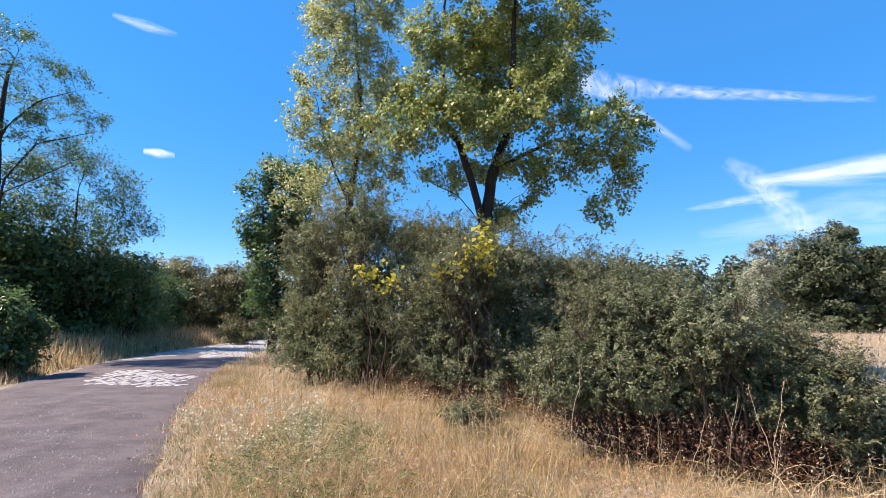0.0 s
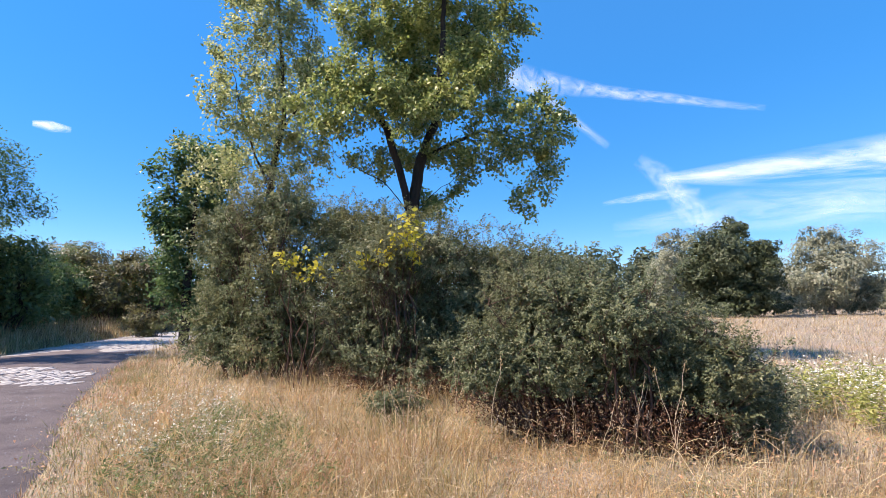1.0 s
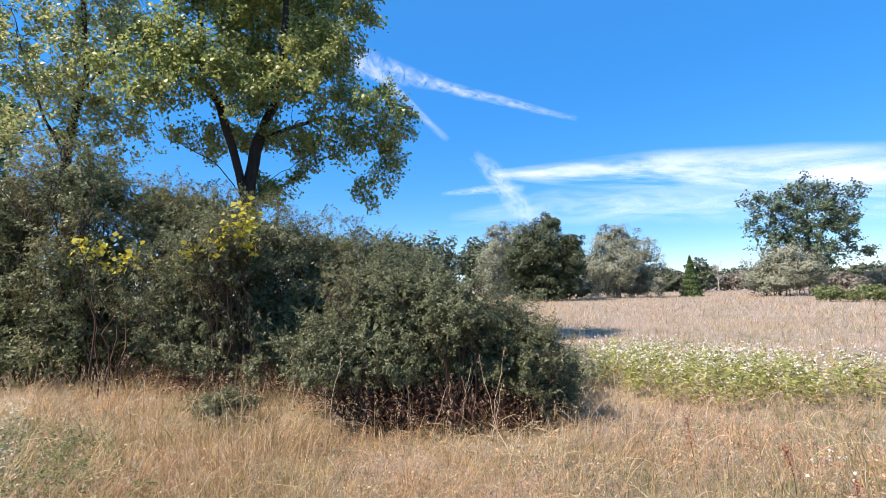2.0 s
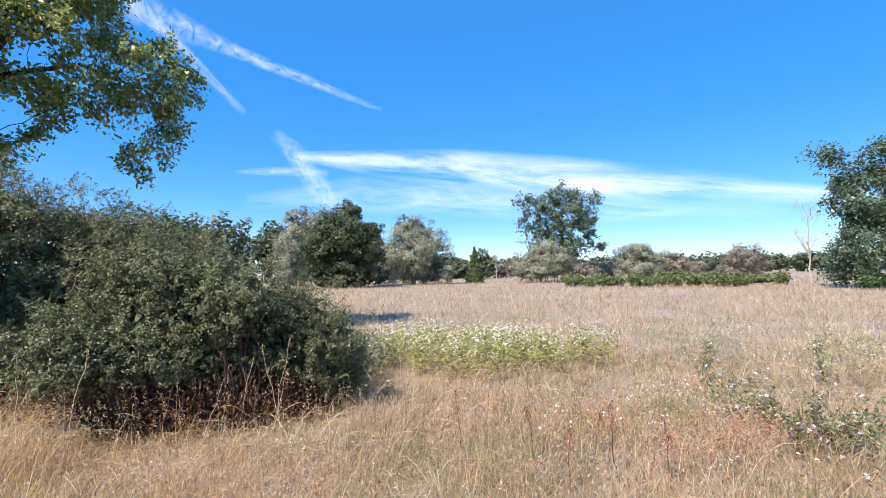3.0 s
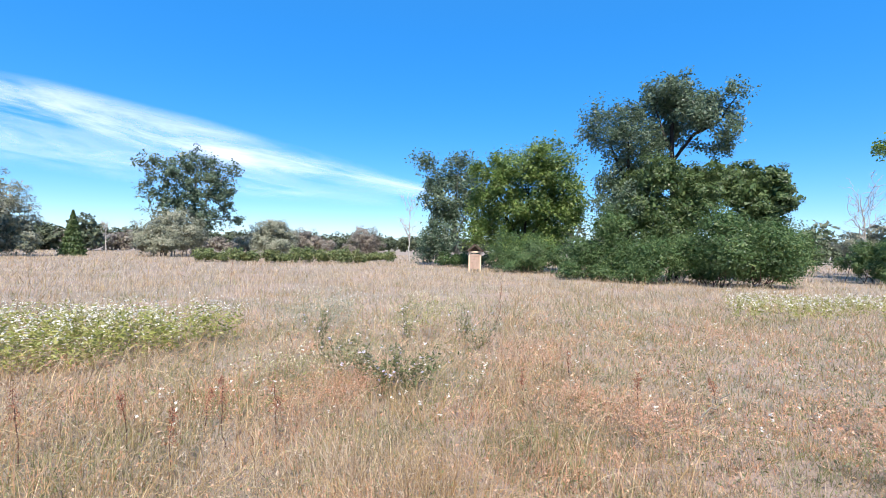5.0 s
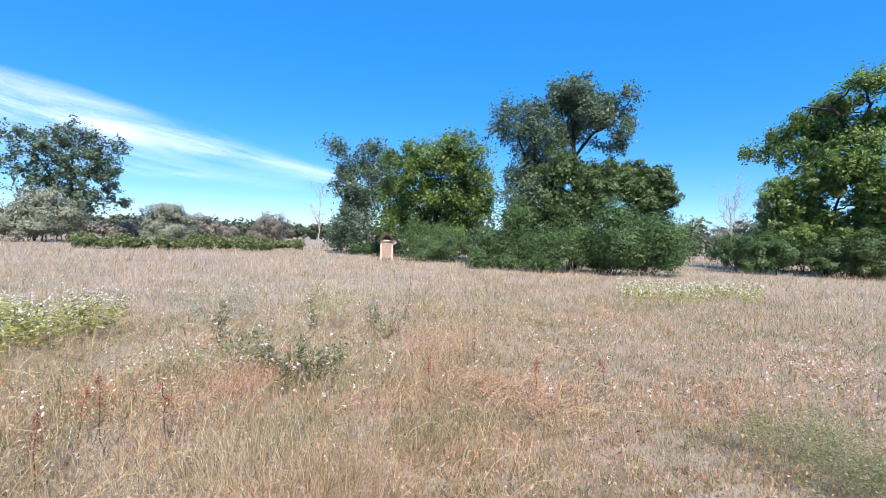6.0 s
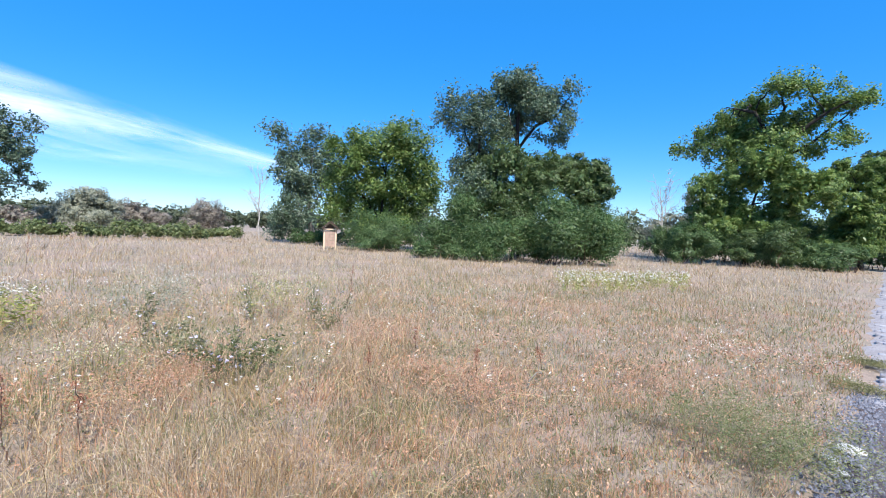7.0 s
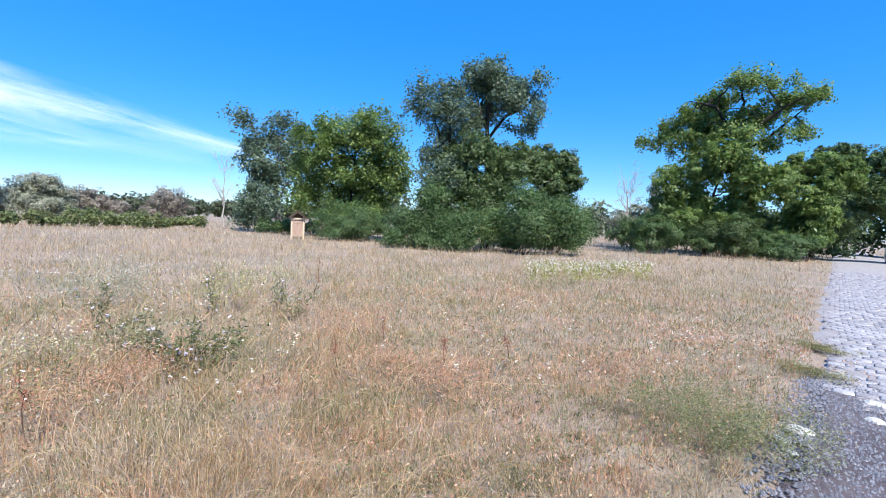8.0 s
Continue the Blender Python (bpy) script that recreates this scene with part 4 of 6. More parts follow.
LOW_3 = [(-3.2, 6.5, 1.1, 1.4), (-3.6, 5.2, 1.4, 1.4), (-2.6, 4.3, 1.2, 1.2), (-4.3, 4.3, 1.1, 1.1), (-1.7, 5.9, 1.3, 1.7), (-1.0, 4.0, 1.2, 1.1), (0.3, 6.0, 1.8, 1.8), (-3.2, 8.0, 1.4, 1.2), (2.2, 5.0, 2.0, 1.6), (-0.5, 7.8, 1.6, 1.2)]
LOW_4 = [(2.0, 9.9, 1.2, 1.0), (3.1, 10.0, 1.1, 1.2), (0.5, 9.9, 0.8, 0.8), (3.4, 8.7, 1.2, 1.3), (1.8, 8.8, 1.2, 1.3), (4.4, 8.9, 0.8, 1.3), (3.0, 7.0, 1.8, 1.6), (2.5, 5.0, 2.2, 1.6), (4.8, 5.5, 1.8, 1.8), (2.0, 3.0, 2.0, 1.4)]
plant("tree", "dark tree shading the far end of the track", "tree", -155.2, 50, LOW_3, 10000, 0.24, LEAF_DARK, BARK_DARK, 50, trunk=0.5, cluster=0.22, core=0.22, core_size=2.4)
plant("tree", "dark bluish-green tree behind the leaning one", "tree", -146.5, 60, LOW_4, 9000, 0.26, LEAF_DARK, BARK_DARK, 55, trunk=0.45, cluster=0.22, core=0.22, core_size=2.4)
SHR_1 = [(-1.1, 2.0, 1.4, 0.8), (0.3, 2.2, 1.2, 0.9), (2.0, 1.9, 1.4, 1.0), (-1.7, 1.3, 1.1, 0.6), (0.3, 0.9, 1.8, 0.8)]
SHR_2 = [(-1.0, 1.9, 1.5, 1.0), (0.6, 2.2, 1.3, 1.1), (-1.5, 1.0, 1.3, 0.6), (0.5, 0.8, 1.5, 0.7)]
SHR_3 = [(-1.4, 1.5, 1.2, 0.7), (0.3, 1.5, 1.4, 0.6), (1.5, 1.3, 0.6, 0.5), (-0.4, 0.8, 1.8, 0.7)]
plant("shrub", "green scrub at the meadow's edge", "shrub", -132.1, 42, SHR_1, 9000, 0.17, LEAF_LOCUST, TWIG, 51, trunk=0.05, stems=4)
plant("shrub", "dark green scrub under the trees", "shrub", -140.1, 42, SHR_2, 9000, 0.17, LEAF_DARK, TWIG, 52, trunk=0.05, stems=4)
plant("shrub", "bright green scrub beside the track", "shrub", -144.8, 44, SHR_3, 9000, 0.17, LEAF_LOCUST, TWIG, 53, trunk=0.05, stems=4)
DARK_R = [(-2.0, 3.0, 1.8, 1.6), (0.2, 3.4, 1.9, 1.6), (2.2, 2.8, 1.7, 1.6), (-0.8, 1.5, 2.2, 1.3), (1.6, 1.3, 1.9, 1.2), (-3.2, 1.4, 1.5, 1.2)]
for da, dr, ds in ((-135.8, 51, 56), (-141.5, 52, 57), (-146.2, 54, 58)):
    plant("shrub", "dark undergrowth filling the space below the trees", "shrub", da, dr, DARK_R, 6000, 0.24, LEAF_DARK, TWIG, ds, trunk=0.06, stems=3, cluster=0.22, core=0.12, core_size=2.4)
GREY_B = [(-1.4, 3.3, 1.9, 1.2), (1.0, 4.1, 1.7, 1.3), (2.7, 6.2, 1.5, 1.9), (0, 2.0, 2.6, 1.4), (3.0, 3.5, 2, 2)]
plant("shrub", "grey willow scrub behind the hedge", "shrub", -130.9, 62, GREY_B, 6000, 0.28, LEAF_WILLOW, BARK_GREY, 54, trunk=0.1, stems=4)
# ---------------------------------------------------------------- the bushes beside the track
BUSH_A = [(-1.7, 3.3, 0.9, 0.9), (-0.6, 3.7, 1.1, 0.9), (0.8, 3.6, 1.1, 0.8), (1.8, 3.4, 0.9, 0.8), (-1.7, 2.0, 1.0, 1.1), (-0.3, 2.2, 1.2, 1.1), (1.3, 2.4, 1.2, 1.1), (-1.9, 1.1, 0.8, 0.9), (-0.5, 1.0, 1.2, 0.9), (0.9, 0.9, 1.2, 1.0), (2.6, 2.9, 0.9, 0.9), (2.4, 1.6, 1.0, 1.1)]
BUSH_B = [(-1.2, 2.4, 0.8, 0.7), (-0.3, 2.5, 0.9, 0.7), (0.6, 2.3, 0.9, 0.7), (1.4, 2.1, 0.8, 0.7), (-0.8, 1.5, 0.9, 0.8), (0.2, 1.4, 1.0, 0.8), (-1.4, 0.7, 0.8, 0.7), (-0.4, 0.7, 0.9, 0.7), (0.8, 0.8, 0.9, 0.7), (1.5, 1.3, 0.8, 0.8), (-1.9, 1.6, 0.8, 0.9)]
BUSH_C = [(-0.9, 1.72, 0.6, 0.45), (-0.35, 1.62, 0.6, 0.45), (0.15, 1.42, 0.55, 0.45), (0.65, 1.22, 0.5, 0.42), (1.0, 1.0, 0.42, 0.38), (1.3, 0.72, 0.34, 0.38), (-0.85, 1.0, 0.65, 0.5), (-0.3, 0.95, 0.65, 0.5), (0.35, 0.8, 0.65, 0.45), (0.9, 0.62, 0.5, 0.38), (-1.4, 0.9, 0.55, 0.55), (1.35, 0.42, 0.34, 0.3)]
TUFT_G = [(0.0, 0.32, 0.28, 0.24), (-0.25, 0.26, 0.22, 0.2), (0.25, 0.25, 0.22, 0.2)]
plant("bush", "tall rounded grey-green thorn bush beside the track", "bush", 9.0, 12.0, BUSH_A, 200000, 0.048, LEAF_BUSH_OLD, TWIG, 61, trunk=0.05, stems=9, depth=0.55, stray=0.12, hollow=0.55, core=0.05, core_size=3.5, slim=0.55, group="thorn bushes", twigs=0.4, sides=5, shoot=0.3)
plant("bush", "rounded grey-green thorn bush in dry grass", "bush", -8.0, 9.0, BUSH_B, 170000, 0.037, LEAF_BUSH, TWIG, 62, trunk=0.045, stems=9, depth=0.55, stray=0.12, hollow=0.55, core=0.05, core_size=3.5, slim=0.55, group="thorn bushes", twigs=0.4, sides=5, floor=0.2, shoot=0.26)
plant("bush", "low spreading grey-green thorn bush with bare reddish stems below", "bush", -25.5, 6.15, BUSH_C, 170000, 0.029, LEAF_BUSH, TWIG, 63, trunk=0.035, stems=12, depth=0.6, stray=0.12, hollow=0.55, core=0.05, core_size=3.5, slim=0.55, group="thorn bushes", twigs=0.4, sides=5, floor=0.5, skirt=1.3, shoot=0.17)
plant("bush", "small grey-green seedling bush at the foot of the thicket", "bush", -1.0, 6.9, TUFT_G, 5000, 0.034, LEAF_BUSH, TWIG, 64, trunk=0.012, stems=5, depth=0.5, hollow=0.3, slim=0.5, twigs=0.4, sides=4, shoot=0.12)


def spray(name, label, az, r, pieces, seed):
    """A yellow-leaved shoot poking out of a bush. Pieces: offset across, height, spread, leaf count."""
    rng = np.random.RandomState(seed)
    x, y = polar(az, r)
    root = thing(name, x, y, -0.02, label, "sapling", turn=az)
    at, stem = [], []
    for u, z, s, k in pieces:
        tip = np.array([u, 0.0, z])
        stem.append((bend((u * 0.4, 0.8, 0.0), tip, 8, 0.03, rng, 0.1), np.linspace(0.016, 0.005, 8)))
        at.append(tip + rng.normal(0, 1, (k, 3)) * [s, s * 0.7, s * 0.8])
    at = np.concatenate(at)
    size = rng.uniform(0.07, 0.13, len(at))
    put("foliage", leaves_mesh("foliage", at, rng.normal(0, 0.6, at.shape) + [0, -0.5, 0.6], rng.normal(0, 0.8, at.shape) - [0, 0, 0.4], size, size * 0.72), LEAF_YELLOW, root)
    for line in stem:
        put("stem", tubes("stem", [line], 5), TWIG, root)


spray("sapling", "yellow-leaved shoot poking out of the thorn bush", 9.5, 9.1, [(-0.38, 2.5, 0.06, 10), (-0.25, 2.35, 0.12, 26), (0.0, 2.42, 0.12, 20), (0.08, 2.15, 0.12, 22), (0.4, 2.3, 0.14, 14), (0.75, 2.35, 0.12, 8)], 71)
spray("sapling", "yellow-leaved sapling in front of the dark trunk", -2.0, 8.0, [(0.0, 2.6, 0.14, 40), (0.15, 2.75, 0.12, 40), (0.1, 3.0, 0.1, 30), (-0.3, 2.4, 0.12, 24), (0.15, 2.35, 0.14, 20), (-0.6, 2.35, 0.1, 16)], 72)


# ---------------------------------------------------------------- woods and hedges far off
def wood(name, label, az0, az1, r, tall, many, mat, seed, leaf=0.9, deep=10, low=0.6):
    rng = np.random.RandomState(seed)
    at, out = [], []
    width = radians(abs(az1 - az0)) * r
    heads = max(4, int(width / (tall * 0.42)))
    for k in range(heads):
        az = az0 + (az1 - az0) * (k + rng.uniform(0, 1)) / heads
        h = tall * rng.uniform(low, 1.0)
        c = np.array([*polar(az, r + rng.uniform(0, deep)), h * 0.55])
        size = np.array([tall * 0.42, tall * 0.42, h * 0.47]) * rng.uniform(0.8, 1.2)
        d = unit(rng.normal(size=(many // heads, 3)))
        p = c + d * (rng.uniform(0.3, 1, (len(d), 1)) ** 0.5) * (1 + 0.25 * np.sin(d @ rng.normal(0, 4, (3, 1)))) * size
        at.append(p)
        out.append(d)
    at, out = np.concatenate(at), np.concatenate(out)
    keep = at[:, 2] > 0.1
    at, out = at[keep], out[keep]
    s = leaf * rng.uniform(0.6, 1.3, len(at))
    ob = put(name, leaves_mesh(name, at, out * 0.5 + [0, 0, 0.6] + rng.normal(0, 0.5, at.shape), rng.normal(0, 1, at.shape), s, s * 0.8, small=True), mat)
    return tagged(ob, label, "woods", kind="stuff")


wood("far_woods", "grey-green line of woodland beyond the bushes", -10, -36, 125, 16.5, 20000, WOODS, 81, 1.1, 10, 0.8)
wood("far_woods", "grey-green trees behind the oak", -30, -41, 122, 12.5, 9000, WOODS, 80, 1.0)
wood("far_woods", "grey-green trees behind the willow", -40, -49, 122, 8.5, 6000, WOODS, 79, 0.9)
wood("far_woods", "low dark trees at the meadow's far edge", -42, -53, 120, 6.8, 9000, WOODS, 82, 0.8)
wood("far_woods", "low pinkish scrub at the meadow's far edge", -50, -68, 125, 4.4, 12000, LEAF_PINK, 83, 0.6)
wood("far_woods", "distant dark line of woodland on the horizon", -48, -104, 250, 9.0, 30000, WOODS, 84, 1.3, 20, 0.85)
wood("far_woods", "second dark belt of woodland behind the first", -48, -150, 290, 9.0, 34000, WOODS, 78, 1.6, 20, 0.85)
wood("far_woods", "woodland behind the trees along the track", -100, -150, 120, 9.5, 13000, WOODS, 85, 1.0)
wood("far_woods", "deep green wood behind the edge of the track", 24, 60, 40, 5.6, 20000, LEAF_DARK, 86, 0.42, 8)
# Dark foliage backing, added to give the shade at the track's end.
wood("far_woods", "dark leafy backing for the shade at the end of the track", -145, -172, 70, 9.0, 34000, LEAF_DARK, 87, 0.42, 8, 0.8)
wood("low_hedge", "low bright green hedge across the meadow", -62.5, -80.5, 51, 1.7, 14000, HEDGE, 88, 0.2, 4, 0.45)
wood("low_hedge", "low olive scrub across the meadow", -80, -84, 60, 1.5, 2200, HEDGE, 89, 0.25, 3, 0.6)
wood("low_hedge", "green undergrowth in front of the poplar", -89.5, -95, 47, 1.7, 3000, LEAF_LOCUST, 90, 0.2, 2, 0.7)


def spruce(az, r, tall, seed):
    rng = np.random.RandomState(seed)
    x, y = polar(az, r)
    root = thing("spruce", x, y, -0.03, "small dark conical spruce on the meadow", "tree", turn=az)
    z = tall * (0.06 + 0.94 * rng.uniform(0, 1, 6000) ** 1.25)
    tier = 0.75 + 0.25 * np.abs(np.sin(z / tall * 26))
    rad = (1 - z / tall) * tall * 0.33 * tier * rng.uniform(0.2, 1, len(z)) ** 0.5 + 0.03
    a = rng.uniform(0, 6.283, len(z))
    out = np.stack([np.cos(a), np.sin(a), -0.3 + 0 * a], 1)
    at = np.stack([rad * np.cos(a), rad * np.sin(a), z - 0.25 * rad], 1)
    s = 0.3 * rng.uniform(0.6, 1.2, len(z))
    put("crown", leaves_mesh("crown", at, out * 0.4 + [0, 0, 0.8] + rng.normal(0, 0.4, at.shape), out, s, s * 0.5), LEAF_DARK, root)
    put("trunk", tubes("trunk", [(np.array([[0, 0, 0], [0, 0, tall * 0.5], [0, 0, tall * 0.95]]), [0.1, 0.06, 0.01])], 6), BARK_DARK, root)


spruce(-52.1, 75, 5.6, 91)


def dead_tree(label, az, r, tall, spread, seed, lean=0.0):
    """A bleached leafless tree: trunk, forking limbs and twigs."""
    rng = np.random.RandomState(seed)
    x, y = polar(az, r)
    root = thing("dead_tree", x, y, -0.03, label, "tree", turn=az)
    trunk = bend((0, 0, 0), (lean, 0, tall), 10, 0.006, rng)
    g = np.linspace(0.1, 0.025, 10)
    put("trunk", tubes("trunk", [(trunk, g)], 7), BARK_BONE, root)
    twigs = []
    for k in range(20):
        j = rng.randint(3, 9)
        a, up = rng.uniform(0, 6.283), rng.uniform(0.9, 2.2)
        tip = trunk[j] + np.array([np.cos(a), np.sin(a), up]) * spread * rng.uniform(0.5, 1)
        limb = bend(trunk[j], tip, 6, 0.05, rng, 0.05)
        put("limb", tubes("limb", [(limb, np.linspace(g[j] * 0.5, 0.018, 6))], 5), BARK_BONE, root)
        for _ in range(5):
            q = rng.randint(2, 6)
            twigs.append((bend(limb[q], limb[q] + rng.normal(0, 0.3, 3) * spread + [0, 0, 0.25 * spread], 4, 0.06, rng), np.linspace(0.02, 0.008, 4)))
    put("branchwork", tubes("branchwork", twigs, 4), BARK_BONE, root)["kind"] = "stuff"


dead_tree("bleached bare dead tree on the meadow", -85.5, 66, 7.4, 1.7, 92)
dead_tree("bleached bare dead tree behind the scrub", -130.6, 60, 7.6, 1.9, 93, -0.6)
dead_tree("thin bare dead tree far across the meadow", -54.6, 100, 5.0, 1.0, 94)


# ---------------------------------------------------------------- notice board
def box(bm, c, size, m=None):
    r = bmesh.ops.create_cube(bm, size=1.0, matrix=Matrix.Translation(c) @ (m or Matrix()) @ Matrix.Diagonal((*size, 1)))
    return r["verts"]


PALE_WOOD = bark("weathered_pale_timber", (0.5, 0.36, 0.24), (0.68, 0.54, 0.4), 14)
BOARD = bark("faded_pinkish_board", (0.3, 0.2, 0.15), (0.43, 0.31, 0.25), 6)
SHINGLE = bark("dark_brown_roof_boards", (0.05, 0.032, 0.025), (0.13, 0.085, 0.06), 12)


def bevelled(bm, w):
    bmesh.ops.bevel(bm, geom=bm.edges[:], offset=w, segments=2, affect="EDGES")
    return bm


def notice_board(az, r):
    x, y = polar(az, r)
    root = thing("notice_board", x, y, 0, "weathered wooden notice board with a small gabled roof", "notice board", turn=az + 4)
    for u in (-0.43, 0.43):
        bm = bmesh.new()
        box(bm, (u, 0, 0.8), (0.12, 0.12, 1.7))
        part("post", bevelled(bm, 0.012), PALE_WOOD, root)
    for k in range(5):
        bm = bmesh.new()
        box(bm, (0, 0.02, 0.34 + 0.235 * k), (0.75, 0.035, 0.225))
        part("board", bevelled(bm, 0.006), BOARD, root)
    bm = bmesh.new()
    box(bm, (0, -0.03, 1.53), (1.06, 0.14, 0.12))
    part("crossbeam", bevelled(bm, 0.012), PALE_WOOD, root)
    for s in (-1, 1):
        bm = bmesh.new()
        box(bm, (s * 0.33, 0, 1.86), (0.86, 0.7, 0.05), Matrix.Rotation(s * radians(42), 4, "Y"))
        part("roof", bevelled(bm, 0.01), SHINGLE, root, "dark brown boarded roof slope")
        bm = bmesh.new()
        box(bm, (s * 0.29, -0.3, 1.8), (0.72, 0.06, 0.08), Matrix.Rotation(s * radians(42), 4, "Y"))
        part("rafter", bevelled(bm, 0.008), SHINGLE, root)
    bm = bmesh.new()
    v = [bm.verts.new(p) for p in ((-0.4, 0.05, 1.6), (0.4, 0.05, 1.6), (0, 0.05, 1.98), (-0.4, 0.09, 1.6), (0.4, 0.09, 1.6), (0, 0.09, 1.98))]
    for f in ((0, 1, 2), (5, 4, 3), (0, 3, 4, 1), (1, 4, 5, 2), (2, 5, 3, 0)):
        bm.faces.new([v[i] for i in f])
    part("gable", bm, SHINGLE, root)


notice_board(-93.4, 38)


# ---------------------------------------------------------------- parked van at the end of the track
def plain(name, colour, rough=0.4, metal=0.0, coat=0.0):
    m, n, l, p = material(name)
    k = noise_node(n, l, 6, 5)
    r = ramp(n, [tuple(c * 0.85 for c in colour), colour], [0.35, 0.65])
    l.new(k.outputs["Fac"], r.inputs["Fac"])
    l.new(r.outputs["Color"], p.inputs["Base Color"])
    p.inputs["Roughness"].default_value, p.inputs["Metallic"].default_value, p.inputs["Coat Weight"].default_value = rough, metal, coat
    return m


CAR_PAINT = plain("dusty_white_paint", (0.72, 0.72, 0.72), 0.35, 0, 0.4)
TYRE = plain("black_rubber", (0.03, 0.03, 0.032), 0.85)
RIM = plain("grey_wheel_metal", (0.4, 0.4, 0.42), 0.4, 0.8)
GLASS = plain("dark_tinted_glass", (0.02, 0.025, 0.03), 0.08)
LAMP_RED = plain("red_lamp_plastic", (0.35, 0.02, 0.02), 0.25)


def extrude_side(bm, outline, y0, y1):
    """A solid from a side outline of (x, z), between y0 and y1."""
    a = [bm.verts.new((x, y0, z)) for x, z in outline]
    b = [bm.verts.new((x, y1, z)) for x, z in outline]
    bm.faces.new(a[::-1])
    bm.faces.new(b)
    for i in range(len(a)):
        j = (i + 1) % len(a)
        bm.faces.new((a[i], a[j], b[j], b[i]))


def parked_car(az, r, turn):
    x, y = polar(az, r)
    root = thing("parked_car", x, y, 0.0, "white estate car parked under the trees", "car", turn=turn)
    bm = bmesh.new()
    extrude_side(bm, [(-2.1, 0.35), (2.1, 0.35), (2.15, 0.75), (1.95, 0.95), (1.0, 1.05), (0.35, 1.55), (-1.75, 1.58), (-2.1, 1.05), (-2.15, 0.6)], -0.85, 0.85)
    part("body", bevelled(bm, 0.05), CAR_PAINT, root)
    for s in (-1, 1):
        bm = bmesh.new()
        extrude_side(bm, [(0.85, 1.06), (0.3, 1.48), (-0.4, 1.5), (-0.4, 1.06)], s * 0.853, s * 0.862)
        part("side_window", bm, GLASS, root)
        bm = bmesh.new()
        extrude_side(bm, [(-0.5, 1.06), (-0.5, 1.5), (-1.7, 1.51), (-1.85, 1.1)], s * 0.853, s * 0.862)
        part("side_window", bm, GLASS, root)
        bm = bmesh.new()
        box(bm, (-2.13, s * 0.7, 0.95), (0.08, 0.2, 0.25))
        part("rear_lamp", bevelled(bm, 0.015), LAMP_RED, root)
        for wx in (-1.3, 1.35):
            bm = bmesh.new()
            bmesh.ops.create_cone(bm, cap_ends=True, segments=20, radius1=0.32, radius2=0.32, depth=0.22, matrix=Matrix.Translation((wx, s * 0.76, 0.32)) @ Matrix.Rotation(radians(90), 4, "X"))
            wheel = part("wheel", bevelled(bm, 0.02), TYRE, root)
            bm = bmesh.new()
            bmesh.ops.create_cone(bm, cap_ends=True, segments=16, radius1=0.19, radius2=0.15, depth=0.03, matrix=Matrix.Translation((wx, s * 0.88, 0.32)) @ Matrix.Rotation(radians(90 * s), 4, "X"))
            part("rim", bm, RIM, wheel)
    bm = bmesh.new()
    box(bm, (-2.0, 0, 1.3), (0.02, 1.4, 0.36), Matrix.Rotation(radians(33), 4, "Y"))
    part("rear_window", bm, GLASS, root)


parked_car(-153.2, 52, 128)


# ---------------------------------------------------------------- grass
def blades(name, label, mat, x, y, h, wide, lean, way, rng, fine=True):
    """Bent grass blades rooted at x, y; all in one mesh."""
    z = ground_z(x, y) - 0.01
    root = np.stack([x, y, z], 1)
    dirn = np.stack([np.cos(way), np.sin(way), 0 * way], 1)
    face = way + rng.uniform(0, 6.283, len(x))
    side = np.stack([-np.sin(face), np.cos(face), 0 * face], 1) * (wide / 2)[:, None]
    rise = np.sqrt(np.maximum(1 - np.minimum(lean, 0.97) ** 2, 0.05))
    tip = root + dirn * (h * lean)[:, None] + np.array([0, 0, 1.0]) * (h * rise)[:, None]
    if fine:
        mid = root + dirn * (h * lean * 0.32)[:, None] + np.array([0, 0, 1.0]) * (h * (0.45 * rise + 0.12))[:, None]
        v = np.stack([root - side, root + side, mid + side * 0.85, mid - side * 0.85, tip + side * 0.12, tip - side * 0.12], 1).reshape(-1, 3)
        b = np.arange(len(x))[:, None] * 6
        f = np.concatenate([b + [[0, 1, 2, 3]], b + [[3, 2, 4, 5]]])
    else:
        v = np.stack([root - side, root + side, tip], 1).reshape(-1, 3)
        f = np.arange(len(v)).reshape(-1, 3)
    ob = put(name, quick(name, v, f), mat)
    return tagged(ob, label, "grass", kind="stuff")


